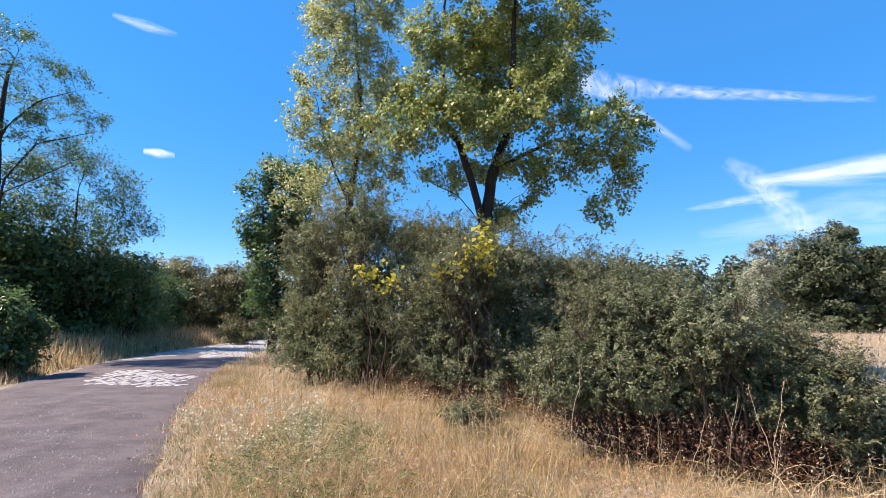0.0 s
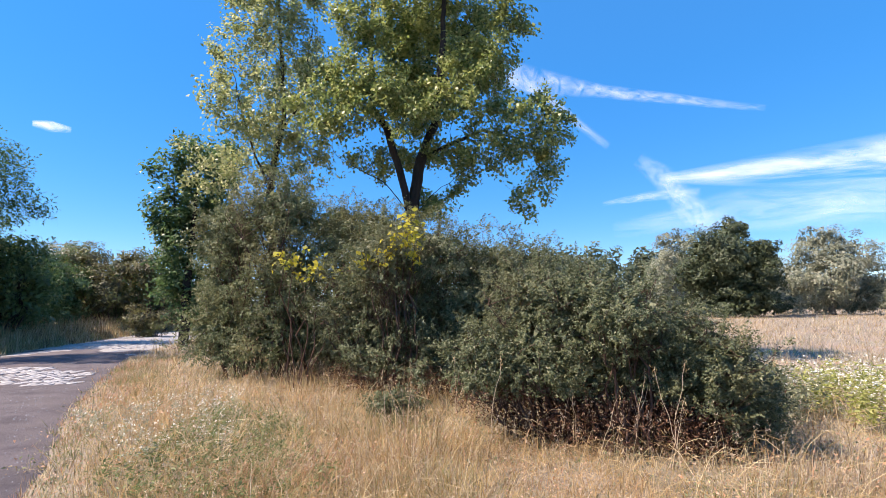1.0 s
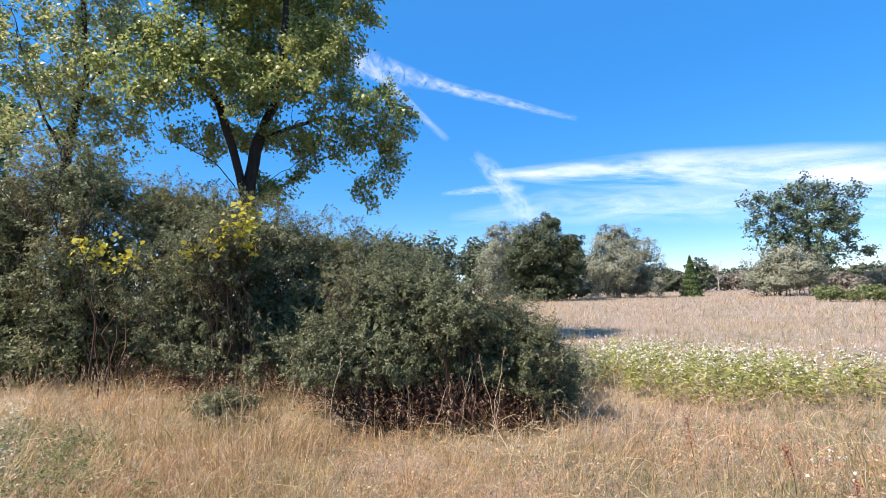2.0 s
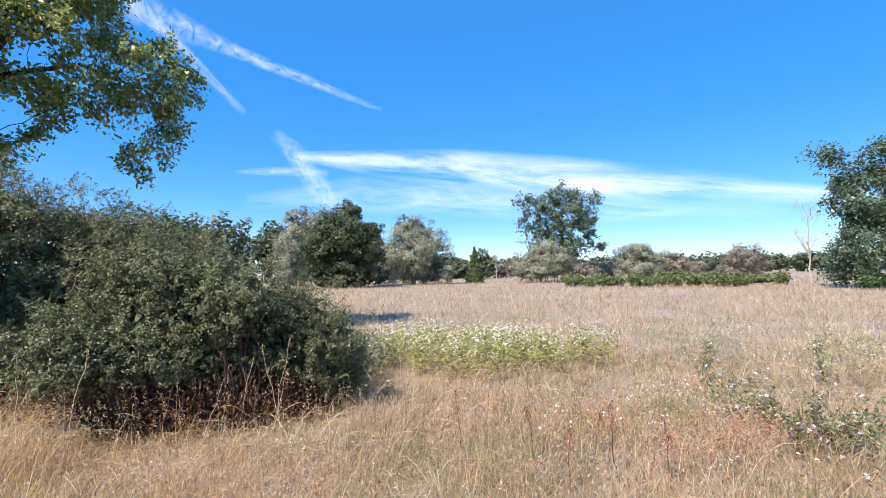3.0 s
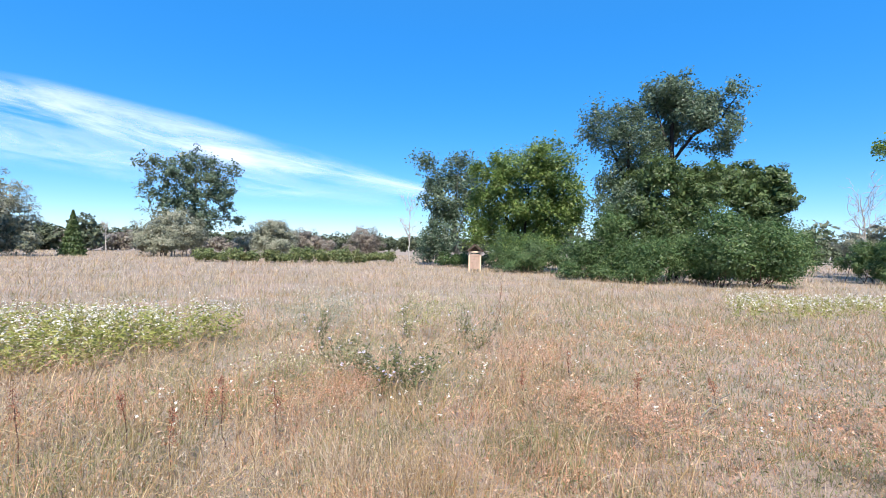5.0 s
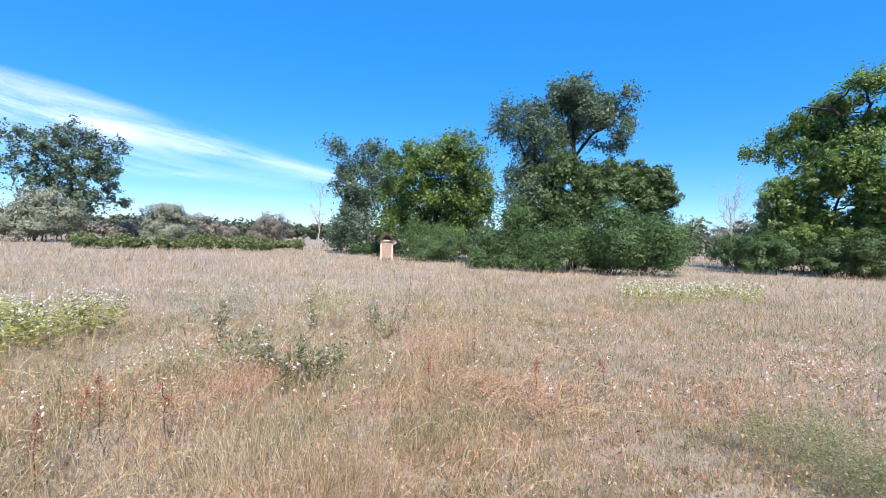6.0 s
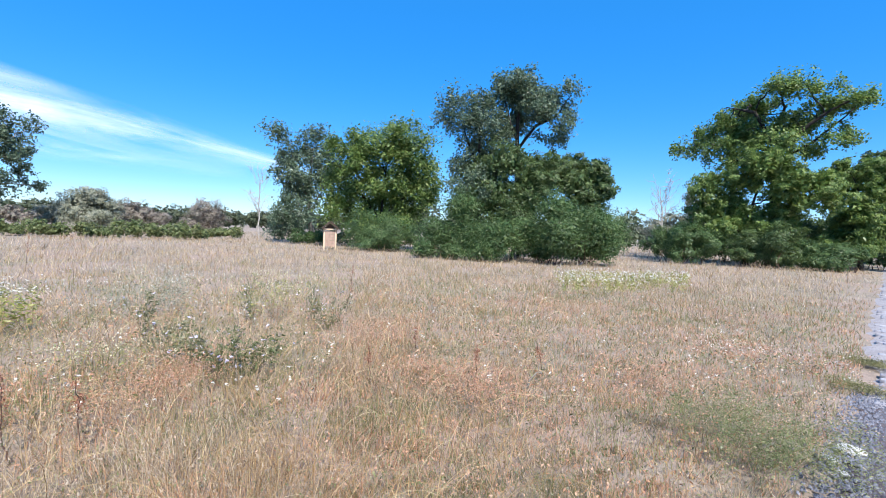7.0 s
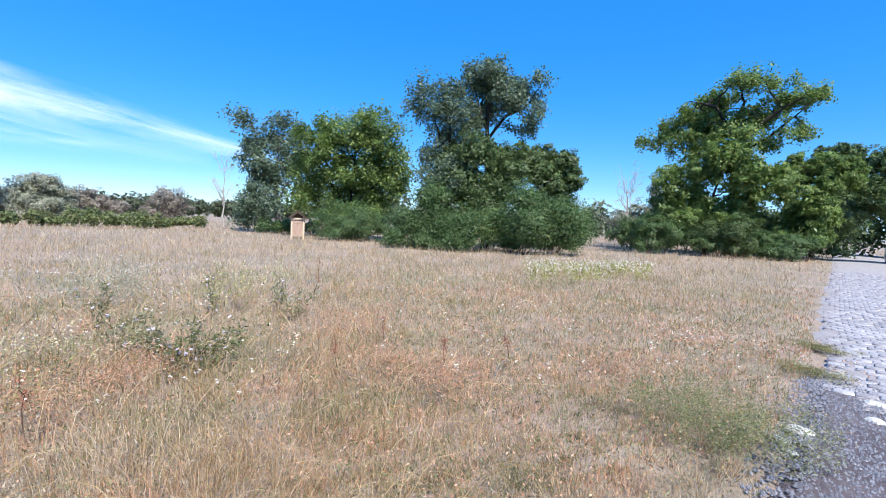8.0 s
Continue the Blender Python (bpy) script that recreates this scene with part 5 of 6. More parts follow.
def meadow():
    rng = np.random.RandomState(101)
    kinds = {"dry": [], "tan": [], "green": [], "rust": []}
    tufts = 46000
    az = rng.uniform(-158, 50, tufts)
    r = 1.3 * np.exp(rng.uniform(0, 1, tufts) * np.log(120 / 1.3))
    close = slice(0, 1500)
    r[close] = 1.45 * rng.uniform(0.03, 1, 1500) ** 0.5
    x, y = -r * np.sin(np.radians(az)), r * np.cos(np.radians(az))
    d = verge(x, y)
    beside = np.where(d > 0, d, -d - ROAD_WIDE)
    edge = 0.12 + 0.3 * wave(x, y, 1.7, 31)
    ok = (beside > edge) & (rng.uniform(size=tufts) < np.clip(0.6 + beside * 0.5, 0, 1)) & (rng.uniform(size=tufts) < np.clip(1.05 + 0.9 * wave(x, y, 0.55, 39), 0.25, 1))
    x, y, r, az, beside = x[ok], y[ok], r[ok], az[ok], beside[ok]
    n = len(x)
    lodge = 3.2 * wave(x, y, 1.6, 38) + rng.normal(0, 0.5, n)
    gold = np.clip((az + 42) / 14, 0, 1) * np.clip((r - 2.4) / 1.5, 0.3, 1)
    short = np.clip((-100 - az) / 12, 0, 1) * np.clip((13 - r) / 5, 0, 1)
    far = np.clip((r - 14) / 16, 0, 1)
    tall = (0.24 + 0.15 * gold + 0.08 * far) * (1 - 0.6 * short) * np.clip(0.3 + beside / 2.2, 0.3, 1) * (1 - 0.3 * (az < -48) * np.clip((4.6 - r) / 1.5, 0, 1)) * (1 + 0.45 * wave(x, y, 1.3, 33) + 0.35 * wave(x, y, 0.5, 40)).clip(0.25, 2) * (1 - 0.62 * np.clip((az + 42) / 6, 0, 1) * np.clip((-8 - az) / 6, 0, 1) * (r < 9))
    p_green = np.clip(0.22 + 0.8 * wave(x, y, 2.6, 34) - 0.15 * far + 0.26 * (az < -45) * (r < 16), 0.03, 0.8) * (1 - 0.7 * far)
    p_rust = np.clip(0.04 + 0.75 * wave(x, y, 1.9, 35), 0, 0.7) * (az < -50) * (r < 13) + 0.4 * np.clip(wave(x, y, 1.4, 37), 0, 1) * (az > -50) * (r < 9)
    p_gold = np.clip(0.25 + 0.1 * (r < 15) - 0.15 * (az < -48) * (r < 4.5) + 0.65 * gold + 0.5 * wave(x, y, 1.8, 36), 0.05, 0.95)
    u = rng.uniform(size=n)
    kind = np.where(u < p_green, 2, np.where(u < p_green + p_rust, 3, np.where(rng.uniform(size=n) < p_gold, 0, 1)))
    each = rng.poisson(9.5, n) + 2
    for k, key in enumerate(("dry", "tan", "green", "rust")):
        labels = {"dry": "golden dry grass, knee high, unmown", "tan": "greyish tan dry meadow grass", "green": "olive green grass among the dry stalks", "rust": "rusty red sorrel among the grass"}
        mats = {"dry": STRAW, "tan": TAN, "green": GREEN, "rust": RUST}
        m = np.flatnonzero(kind == k)
        for fine in (True, False):
            t = m[(r[m] < 6.5) == fine]
            i = np.repeat(t, each[t])
            s = 0.05 + 0.018 * r[i]
            bx, by = x[i] + rng.normal(0, 1, len(i)) * s, y[i] + rng.normal(0, 1, len(i)) * s
            way = np.where(rng.uniform(size=len(i)) < 0.65, lodge[i], np.arctan2(by - y[i], bx - x[i])) + rng.normal(0, 0.5, len(i))
            h = tall[i] * rng.uniform(0.4, 1.35, len(i)) * (0.8 if key == "green" else 1.0)
            wide = 0.0031 * (np.maximum(r[i], 2.6) / 3) ** 0.97 * rng.uniform(0.6, 1.4, len(i))
            lean = np.abs(rng.normal(0.64, 0.27, len(i))).clip(0.02, 0.97)
            blades({"dry": "dry_grass", "tan": "tan_grass", "green": "green_grass", "rust": "sorrel"}[key], labels[key], mats[key], bx, by, h, wide, lean, way, rng, fine)


meadow()


def turf():
    """Short sparse growth: the trodden strip beside the track and the ground round the viewer and behind."""
    rng = np.random.RandomState(106)
    n = 170000
    az, r = rng.uniform(-162, -98, n), 1.2 * np.exp(rng.uniform(0, 1, n) * np.log(20 / 1.2))
    m = 16000
    az, r = np.r_[az, rng.uniform(-180, 180, m)], np.r_[r, rng.uniform(0.2, 1.5, m)]
    az, r = np.r_[az, rng.uniform(50, 202, m)], np.r_[r, 24 * rng.uniform(0.05, 1, m) ** 0.7]
    x, y = -r * np.sin(np.radians(az)), r * np.cos(np.radians(az))
    near = np.flatnonzero((ROAD_LINE[:, 1] > 0.5) & (ROAD_LINE[:, 1] < 17))
    k = near[(len(near) * rng.uniform(0, 1, 34000) ** 0.8).astype(int) * -1 - 1]
    p = ROAD_LINE[k] - ROAD_LEFT[k] * rng.uniform(-0.25, 1.3, (34000, 1)) + rng.normal(0, 0.2, (34000, 2))
    x, y = np.r_[x, p[:, 0]], np.r_[y, p[:, 1]]
    r = np.hypot(x, y)
    d = verge(x, y)
    beside = np.where(d > 0, d, -d - ROAD_WIDE)
    tuft = wave(x, y, 0.35, 61)
    ok = (beside > -0.05 + 0.22 * wave(x, y, 0.8, 62)) & (rng.uniform(size=len(x)) < np.clip(0.75 + 0.7 * tuft, 0.15, 1))
    x, y, r, tuft = x[ok], y[ok], r[ok], tuft[ok]
    g, q, u = wave(x, y, 1.7, 63), wave(x, y, 1.2, 64), rng.uniform(size=len(x))
    kind = np.where(u < 0.3 + 0.5 * g, 0, np.where(u < 0.55 + 0.5 * g + 0.45 * q, 1, np.where(rng.uniform(size=len(x)) < 0.7, 2, 3)))
    for k, (mat, label) in enumerate(((GREEN, "short olive turf beside the track"), (RUST, "short reddish dried turf beside the track"), (TAN, "short bleached turf beside the track"), (GLAUCOUS, "short grey-green turf beside the track"))):
        i = np.flatnonzero(kind == k)
        h = rng.uniform(0.03, 0.12, len(i)) * (1 + 0.7 * np.clip(tuft[i], -0.6, 1))
        blades("short_turf", label, mat, x[i], y[i], h, 0.005 * (np.maximum(r[i], 2.5) / 3) ** 0.9, np.abs(rng.normal(0.5, 0.3, len(i))).clip(0, 0.97), rng.uniform(0, 6.283, len(i)), rng, False)


turf()


def far_verge():
    """Tall unmown grass in clumps on the bank between the track and the wood."""
    rng = np.random.RandomState(102)
    near = np.flatnonzero((ROAD_LINE[:, 1] > 4) & (ROAD_LINE[:, 1] < 60))
    for mat, n, label, field in ((STRAW, 60000, "tall golden grass on the far verge of the track", 71), (TAN, 22000, "bleached grass on the far verge of the track", 72), (GREEN, 22000, "tall green weeds on the far verge of the track", 73), (DEAD_RED, 9000, "dead brown stalks on the far verge of the track", 74)):
        k = near[rng.randint(0, len(near), n)]
        off = ROAD_WIDE + 0.1 + 5.0 * rng.uniform(0, 1, n) ** 1.3
        p = ROAD_LINE[k] + ROAD_LEFT[k] * off[:, None] + rng.normal(0, 0.25, (n, 2))
        d = -verge(p[:, 0], p[:, 1]) - ROAD_WIDE
        clump = wave(p[:, 0], p[:, 1], 1.9, field)
        keep = (d > 0.05 + 0.25 * wave(p[:, 0], p[:, 1], 1.1, 75)) & (clump + rng.normal(0, 0.5, n) > -0.2)
        p, d, clump = p[keep], d[keep], clump[keep]
        r = np.hypot(p[:, 0], p[:, 1])
        h = rng.uniform(0.3, 0.95, len(p)) * np.clip(0.3 + d * 0.7, 0.3, 1) * (1 + 0.35 * clump)
        blades("verge_grass", label, mat, p[:, 0], p[:, 1], h, 0.0046 * (r / 3) ** 0.95, np.abs(rng.normal(0.35, 0.28, len(p))).clip(0, 0.95), rng.uniform(0, 6.283, len(p)), rng, False)


far_verge()


def litter():
    """Fallen straw lying every way between the tufts."""
    rng = np.random.RandomState(103)
    n = 14000
    az, r = rng.uniform(-158, 50, n), 1.3 * np.exp(rng.uniform(0, 1, n) * np.log(12 / 1.3))
    x, y = -r * np.sin(np.radians(az)), r * np.cos(np.radians(az))
    ok = verge(x, y) > 0.15
    x, y, r = x[ok], y[ok], r[ok]
    blades("straw_litter", "fallen straw lying on the soil", STRAW, x, y, rng.uniform(0.15, 0.4, len(x)), 0.0032 * (r / 3) ** 0.8, rng.uniform(0.9, 0.99, len(x)), rng.uniform(0, 6.283, len(x)), rng)


litter()


def seed_stalks():
    """Tall thin stalks with loose seed heads, standing above the grass."""
    rng = np.random.RandomState(104)
    n = 5200
    az, r = rng.uniform(-150, 32, n), 2.2 * np.exp(rng.uniform(0, 1, n) * np.log(26 / 2.2))
    x, y = -r * np.sin(np.radians(az)), r * np.cos(np.radians(az))
    short = (az < -102) & (r < 11)
    ok = (verge(x, y) > 0.8) & ~(short & (rng.uniform(size=n) < 0.75))
    x, y, r = x[ok], y[ok], r[ok]
    n = len(x)
    h, lean, way = rng.uniform(0.3, 0.68, n), np.abs(rng.normal(0.22, 0.2, n)).clip(0, 0.9), rng.uniform(0, 6.283, n)
    blades("seed_stalks", "tall pale dry grass stalks", STRAW, x, y, h, 0.002 * (r / 3) ** 0.85, lean, way, rng)
    i = np.repeat(np.arange(n), 9)
    f = rng.uniform(0.72, 1.02, len(i))
    at = np.stack([x[i] + np.cos(way[i]) * h[i] * lean[i] * f ** 1.6, y[i] + np.sin(way[i]) * h[i] * lean[i] * f ** 1.6, h[i] * np.sqrt(1 - lean[i] ** 2) * f], 1)
    at += rng.normal(0, 0.012, at.shape)
    s = rng.uniform(0.014, 0.03, len(i)) * (r[i] / 4) ** 0.4
    ob = put("seed_heads", leaves_mesh("seed_heads", at, rng.normal(0, 1, at.shape), rng.normal(0, 0.5, at.shape) + [0, 0, 1], s, s * 0.35, small=True), TAN)
    tagged(ob, "loose pale seed heads above the meadow grass", "grass", kind="stuff")


seed_stalks()


# ---------------------------------------------------------------- weeds and flowers
def weed_patch(name, label, plants, tall, leafmat, flowermat, seed, leaf=0.07, heads=5, head=0.03, leafy=26, spread=0.12):
    """Leafy stems with flower clusters at their tops; plants are ground places. One mass that nobody could count."""
    rng = np.random.RandomState(seed)
    plants = np.asarray(plants)
    n = len(plants)
    root = new(name)
    tagged(root, label, "wild flowers", kind="stuff")
    h = tall * rng.uniform(0.7, 1.15, n)
    tilt = rng.normal(0, 0.12, (n, 2))
    i = np.repeat(np.arange(n), leafy)
    f = rng.uniform(0.12, 0.97, len(i))
    at = np.c_[plants[i] + tilt[i] * (h[i] * f)[:, None], h[i] * f]
    a = rng.uniform(0, 6.283, len(i))
    out = np.stack([np.cos(a), np.sin(a), 0.5 + 0 * a], 1)
    at = at + out * spread * rng.uniform(0.2, 1, (len(i), 1)) * (1.1 - 0.5 * f)[:, None]
    s = leaf * rng.uniform(0.6, 1.3, len(i))
    foliage_ob = put("leaves", leaves_mesh("leaves", at, rng.normal(0, 0.5, at.shape) + [0, 0, 0.7], out, s, s * 0.3), leafmat, root)
    foliage_ob["kind"] = "stuff"
    i = np.repeat(np.arange(n), heads * 4)
    top = np.c_[plants[i] + tilt[i] * h[i][:, None], h[i] + 0.0]
    which = np.tile(np.repeat(np.arange(heads), 4), n)
    off = rng.normal(0, 1, (n, heads, 3)) * [spread * 0.8, spread * 0.8, 0.05]
    at = top + off[i, which] + rng.normal(0, head * 0.35, top.shape)
    s = head * rng.uniform(0.7, 1.3, len(i))
    blossom = put("blossoms", leaves_mesh("blossoms", at, rng.normal(0, 0.35, at.shape) + [0, 0, 1], rng.normal(0, 1, at.shape), s, s * 0.9), flowermat, root)
    blossom["kind"] = "stuff"


def scatter_in(corners, n, seed):
    """Random places inside a convex outline."""
    rng = np.random.RandomState(seed)
    c = np.asarray(corners, float)
    out = []
    lo, hi = c.min(0), c.max(0)
    while len(out) < n:
        p = rng.uniform(lo, hi)
        e, q = np.roll(c, -1, 0) - c, p - c
        turn = e[:, 0] * q[:, 1] - e[:, 1] * q[:, 0]
        if (turn > 0).all() or (turn < 0).all():
            out.append(p)
    return np.array(out)


weed_patch("flower_patch", "yellow-green leafy stand of white-flowered fleabane", scatter_in([(5.7, 6.6), (5.6, 4.4), (7.8, 3.3), (8.9, 3.4), (8.8, 5.6), (7.9, 8.3)], 420, 111), 0.58, WEED, PETAL, 112, 0.08, 3, 0.028, 26)
weed_patch("flower_patch", "low white-flowered weeds at the verge of the track", scatter_in([(-4.2, 7.4), (-2.3, 4.9), (-1.4, 5.6), (-2.6, 9.0)], 130, 113), 0.28, SILVER, PETAL, 114, 0.045, 4, 0.018, 24, 0.08)
weed_patch("flower_patch", "soft green weeds in the grass by the track", scatter_in([(-2.5, 4.8), (-1.2, 3.5), (-0.3, 4.3), (-1.1, 6.4), (-2.2, 7.4)], 260, 124), 0.28, HEDGE, GREEN, 125, 0.05, 1, 0.02, 26, 0.1)
weed_patch("flower_patch", "low white flowers in the meadow grass", scatter_in([(12.1, -7.2), (12.2, -11.4), (16.6, -15.8), (17.2, -9.8)], 230, 115), 0.42, WEED, PETAL, 116, 0.09, 3, 0.04, 18, 0.14)
weed_patch("flower_patch", "grey-green weeds at the end of the thorn bush", scatter_in([(4.0, 6.6), (4.6, 5.4), (6.0, 6.2), (6.2, 8.4)], 320, 117), 0.6, GLAUCOUS, PETAL, 118, 0.07, 1, 0.02, 30)
weed_patch("flower_patch", "silvery grey weed clump in the meadow", np.array(polar(-78.3, 9.9)) + np.random.RandomState(5).normal(0, 0.5, (60, 2)), 0.75, SILVER, PETAL, 119, 0.04, 3, 0.016, 44)
weed_patch("flower_patch", "scattered small white flowers in the grass", np.stack([np.array(polar(a, q)) for a, q in zip(np.random.RandomState(6).uniform(-140, -60, 150), np.random.RandomState(7).uniform(4, 14, 150))]), 0.42, GREEN, PETAL, 120, 0.05, 3, 0.022, 10)


weed_patch("flower_patch", "cream flat-headed yarrow in dry grass", np.array(polar(-76.0, 5.75)) + np.random.RandomState(21).normal(0, 1, (34, 2)) * [0.42, 0.38], 0.42, WEED, CREAM, 221, 0.03, 4, 0.017, 16, 0.1)
weed_patch("flower_patch", "yellow-green leafy weeds with cream heads", np.array(polar(-88.6, 9.5)) + np.random.RandomState(22).normal(0, 1, (40, 2)) * [0.55, 0.5], 0.7, WEED, CREAM, 222, 0.045, 4, 0.022, 30, 0.14)
weed_patch("flower_patch", "faded pinkish-white flowers above reddish leaves", np.array(polar(-139.9, 8.7)) + np.random.RandomState(23).normal(0, 1, (110, 2)) * [0.8, 0.55], 0.12, RUST, PETAL, 223, 0.035, 2, 0.017, 16, 0.1)
for patch_seed, (pa, pr, pn, ps) in enumerate(((-132.6, 5.9, 90, 0.5), (-108.9, 5.2, 70, 0.3), (-116.0, 4.95, 60, 0.3), (-81.8, 5.4, 90, 0.3), (-100.6, 7.4, 70, 0.4), (-77.0, 4.9, 60, 0.3), (-62.0, 5.2, 50, 0.35), (-121.0, 10.5, 70, 0.6))):
    weed_patch("sorrel_patch", "rusty red drying sorrel patch in the meadow", np.array(polar(pa, pr)) + np.random.RandomState(31 + patch_seed).normal(0, ps, (int(pn * 1.6), 2)), 0.27, RUST, RUST, 231 + patch_seed, 0.019, 4, 0.012, 30, 0.07)
# Dead stems whose dark mass also fills in the shade below the bushes.
weed_patch("dead_stems_and_shade", "dead reddish-brown stems, also standing in for shade under the thorn bush", np.concatenate([scatter_in([(0.9, 7.0), (1.35, 5.8), (2.0, 4.9), (3.2, 4.5), (4.4, 5.2), (3.4, 6.8)], 560, 121), scatter_in([(-1.6, 10.2), (-0.6, 8.6), (1.2, 7.4), (1.6, 8.0), (0.4, 9.6)], 260, 122)]), 0.52, DEAD_RED, DEAD_RED, 123, 0.05, 1, 0.02, 26, 0.16)


def chicory(az, r, tall, seed, bushy=1.0, label="branching chicory plant with pale lilac flowers"):
    rng = np.random.RandomState(seed)
    x, y = polar(az, r)
    root = thing("chicory", x, y, -0.02, label, "wild flower", "chicory plants")
    stems, tips = [], []
    for k in range(int(7 * bushy)):
        a, o = rng.uniform(0, 6.283), rng.uniform(0.08, 0.36) * bushy
        tip = np.array([np.cos(a) * o, np.sin(a) * o, tall * rng.uniform(0.65, 1.0)])
        p = bend((0, 0, 0), tip, 7, 0.03, rng, 0.05)
        stems.append((p, np.linspace(0.005, 0.002, 7)))
        tips.append(p)
        for _ in range(4):
            j = rng.randint(2, 6)
            q = bend(p[j], p[j] + rng.normal(0, 0.11, 3) + [0, 0, 0.07], 4, 0.05, rng)
            stems.append((q, np.linspace(0.003, 0.0015, 4)))
            tips.append(q)
    put("stem", tubes("stem", stems, 5), GREEN, root)
    pts = np.concatenate(tips)
    i = rng.randint(0, len(pts), int(400 * bushy))
    at = pts[i] + rng.normal(0, 0.028, (len(i), 3))
    s = rng.uniform(0.025, 0.065, len(i))
    put("leaves", leaves_mesh("leaves", at, rng.normal(0, 0.6, at.shape) + [0, 0, 0.5], rng.normal(0, 1, at.shape), s, s * 0.4), SAGE if bushy > 1.3 else GLAUCOUS, root)["kind"] = "stuff"
    for k in range(int(12 * bushy)):
        c = tips[rng.randint(len(tips))][-1 if k % 2 else -2] + rng.normal(0, 0.01, 3)
        a = np.linspace(0, 6.283, 14, endpoint=False)
        rays = np.stack([np.cos(a), np.sin(a), 0.25 + 0 * a], 1)
        tiltm = np.array(Euler(rng.normal(0, 0.5, 3)).to_matrix())
        put("flower", leaves_mesh("flower", c + (rays * 0.011) @ tiltm.T, (rays * [-0.3, -0.3, 1]) @ tiltm.T + [0, 0, 0.3], rays @ tiltm.T, np.full(14, 0.026), np.full(14, 0.011), 0.05), LILAC, root, "pale lilac flower head")


for a, q, t, s, b in ((-86.0, 5.55, 0.5, 131, 1.6), (-88.3, 5.75, 0.5, 132, 1.5), (-83.2, 6.0, 0.58, 133, 1.0), (-80.2, 6.3, 0.65, 134, 0.9), (-95.4, 8.1, 0.62, 135, 1.0), (-93.6, 8.7, 0.7, 136, 0.7), (-87.0, 9.0, 0.75, 137, 0.8), (-77.0, 8.4, 0.65, 138, 0.8)):
    chicory(a, q, t, s, b)


def dock(az, r, tall, seed):
    """A dock: one ribbed stalk with whorls of red-brown seeds."""
    rng = np.random.RandomState(seed)
    x, y = polar(az, r)
    root = thing("dock", x, y, -0.02, "reddish-brown dried dock seed stalk in the grass", "wild plant", "dock stalks")
    p = bend((0, 0, 0), (rng.normal(0, 0.06), rng.normal(0, 0.06), tall), 8, 0.015, rng)
    put("stalk", tubes("stalk", [(p, np.linspace(0.006, 0.002, 8))], 6), TWIG, root)
    at = []
    for _ in range(13):
        z = rng.uniform(0.5, 1.0)
        c = np.array([np.interp(z, np.linspace(0, 1, 8), p[:, k]) for k in range(3)])
        at.append(c + rng.normal(0, 0.016, (22, 3)) * (1.4 - z) * 2)
    at = np.concatenate(at)
    s = rng.uniform(0.008, 0.017, len(at))
    put("seed_head", leaves_mesh("seed_head", at, rng.normal(0, 1, at.shape), rng.normal(0, 1, at.shape), s, s * 0.8), DOCK, root)["kind"] = "stuff"


for k, (a, q, t) in enumerate(((-74.8, 4.15, 0.55), (-69.5, 4.2, 0.62), (-64.6, 3.9, 0.5), (-66.5, 19.0, 1.1), (-67.0, 4.6, 0.4), (-113.5, 5.6, 0.42), (-97.0, 9.4, 1.0), (-120.5, 6.2, 0.35), (-52.0, 4.6, 0.55), (-106.0, 6.6, 0.4), (-60.5, 4.4, 0.5), (-101.5, 5.4, 0.42))):
    dock(a, q, t, 150 + k)


def tall_stalk(az, r, tall, lean, seed):
    """A dead straw-coloured reed stem with a nodding head."""
    rng = np.random.RandomState(seed)
    x, y = polar(az, r)
    root = thing("dry_reed", x, y, -0.02, "tall bleached reed stalk before the thorn bush", "reed", "dry reeds", turn=az)
    p = bend((0, 0, 0), (lean, rng.normal(0, 0.05), tall), 8, 0.012, rng, 0.02)
    put("stalk", tubes("stalk", [(p, np.linspace(0.0034, 0.0016, 8))], 5), PALE_WOOD, root)
    at = p[-1] + rng.normal(0, 1, (16, 3)) * [0.012, 0.012, 0.05] - [0, 0, 0.05]
    s = rng.uniform(0.02, 0.04, 16)
    put("seed_head", leaves_mesh("seed_head", at, rng.normal(0, 1, at.shape), rng.normal(0, 0.3, at.shape) + [0, 0, -1], s, s * 0.25), STRAW, root)["kind"] = "stuff"


stalk_rng = np.random.RandomState(160)
for k in range(16):
    tall_stalk(stalk_rng.uniform(-33, -17) if k > 5 else stalk_rng.uniform(-12, 0), stalk_rng.uniform(5.0, 5.9), stalk_rng.uniform(0.6, 1.1), stalk_rng.normal(0, 0.16), 170 + k)

FRESH = foliage("fresh_green_herb", [(0.16, 0.185, 0.075), (0.21, 0.24, 0.1), (0.28, 0.3, 0.135), (0.36, 0.355, 0.18)], 0.4, 0.5)
weed_patch("herb_clump", "fine-leaved fresh green herb clump at the verge", np.array(polar(-141.6, 4.8)) + np.random.RandomState(9).normal(0, 1, (150, 2)).clip(-1.7, 1.7) * [0.4, 0.3], 0.4, FRESH, TAN, 181, 0.02, 3, 0.01, 110, 0.08)
weed_patch("herb_clump", "low green herb mat creeping onto the track", np.array(polar(-148.2, 9.4)) + np.random.RandomState(10).normal(0, 1, (60, 2)) * [0.2, 0.12], 0.06, GREEN, GREEN, 182, 0.022, 1, 0.012, 70, 0.1)
weed_patch("herb_clump", "low dry herb mat at the edge of the cobbles", np.array(polar(-148.0, 7.7)) + np.random.RandomState(11).normal(0, 1, (60, 2)) * [0.2, 0.12], 0.07, GREEN, TAN, 183, 0.022, 1, 0.012, 60, 0.1)


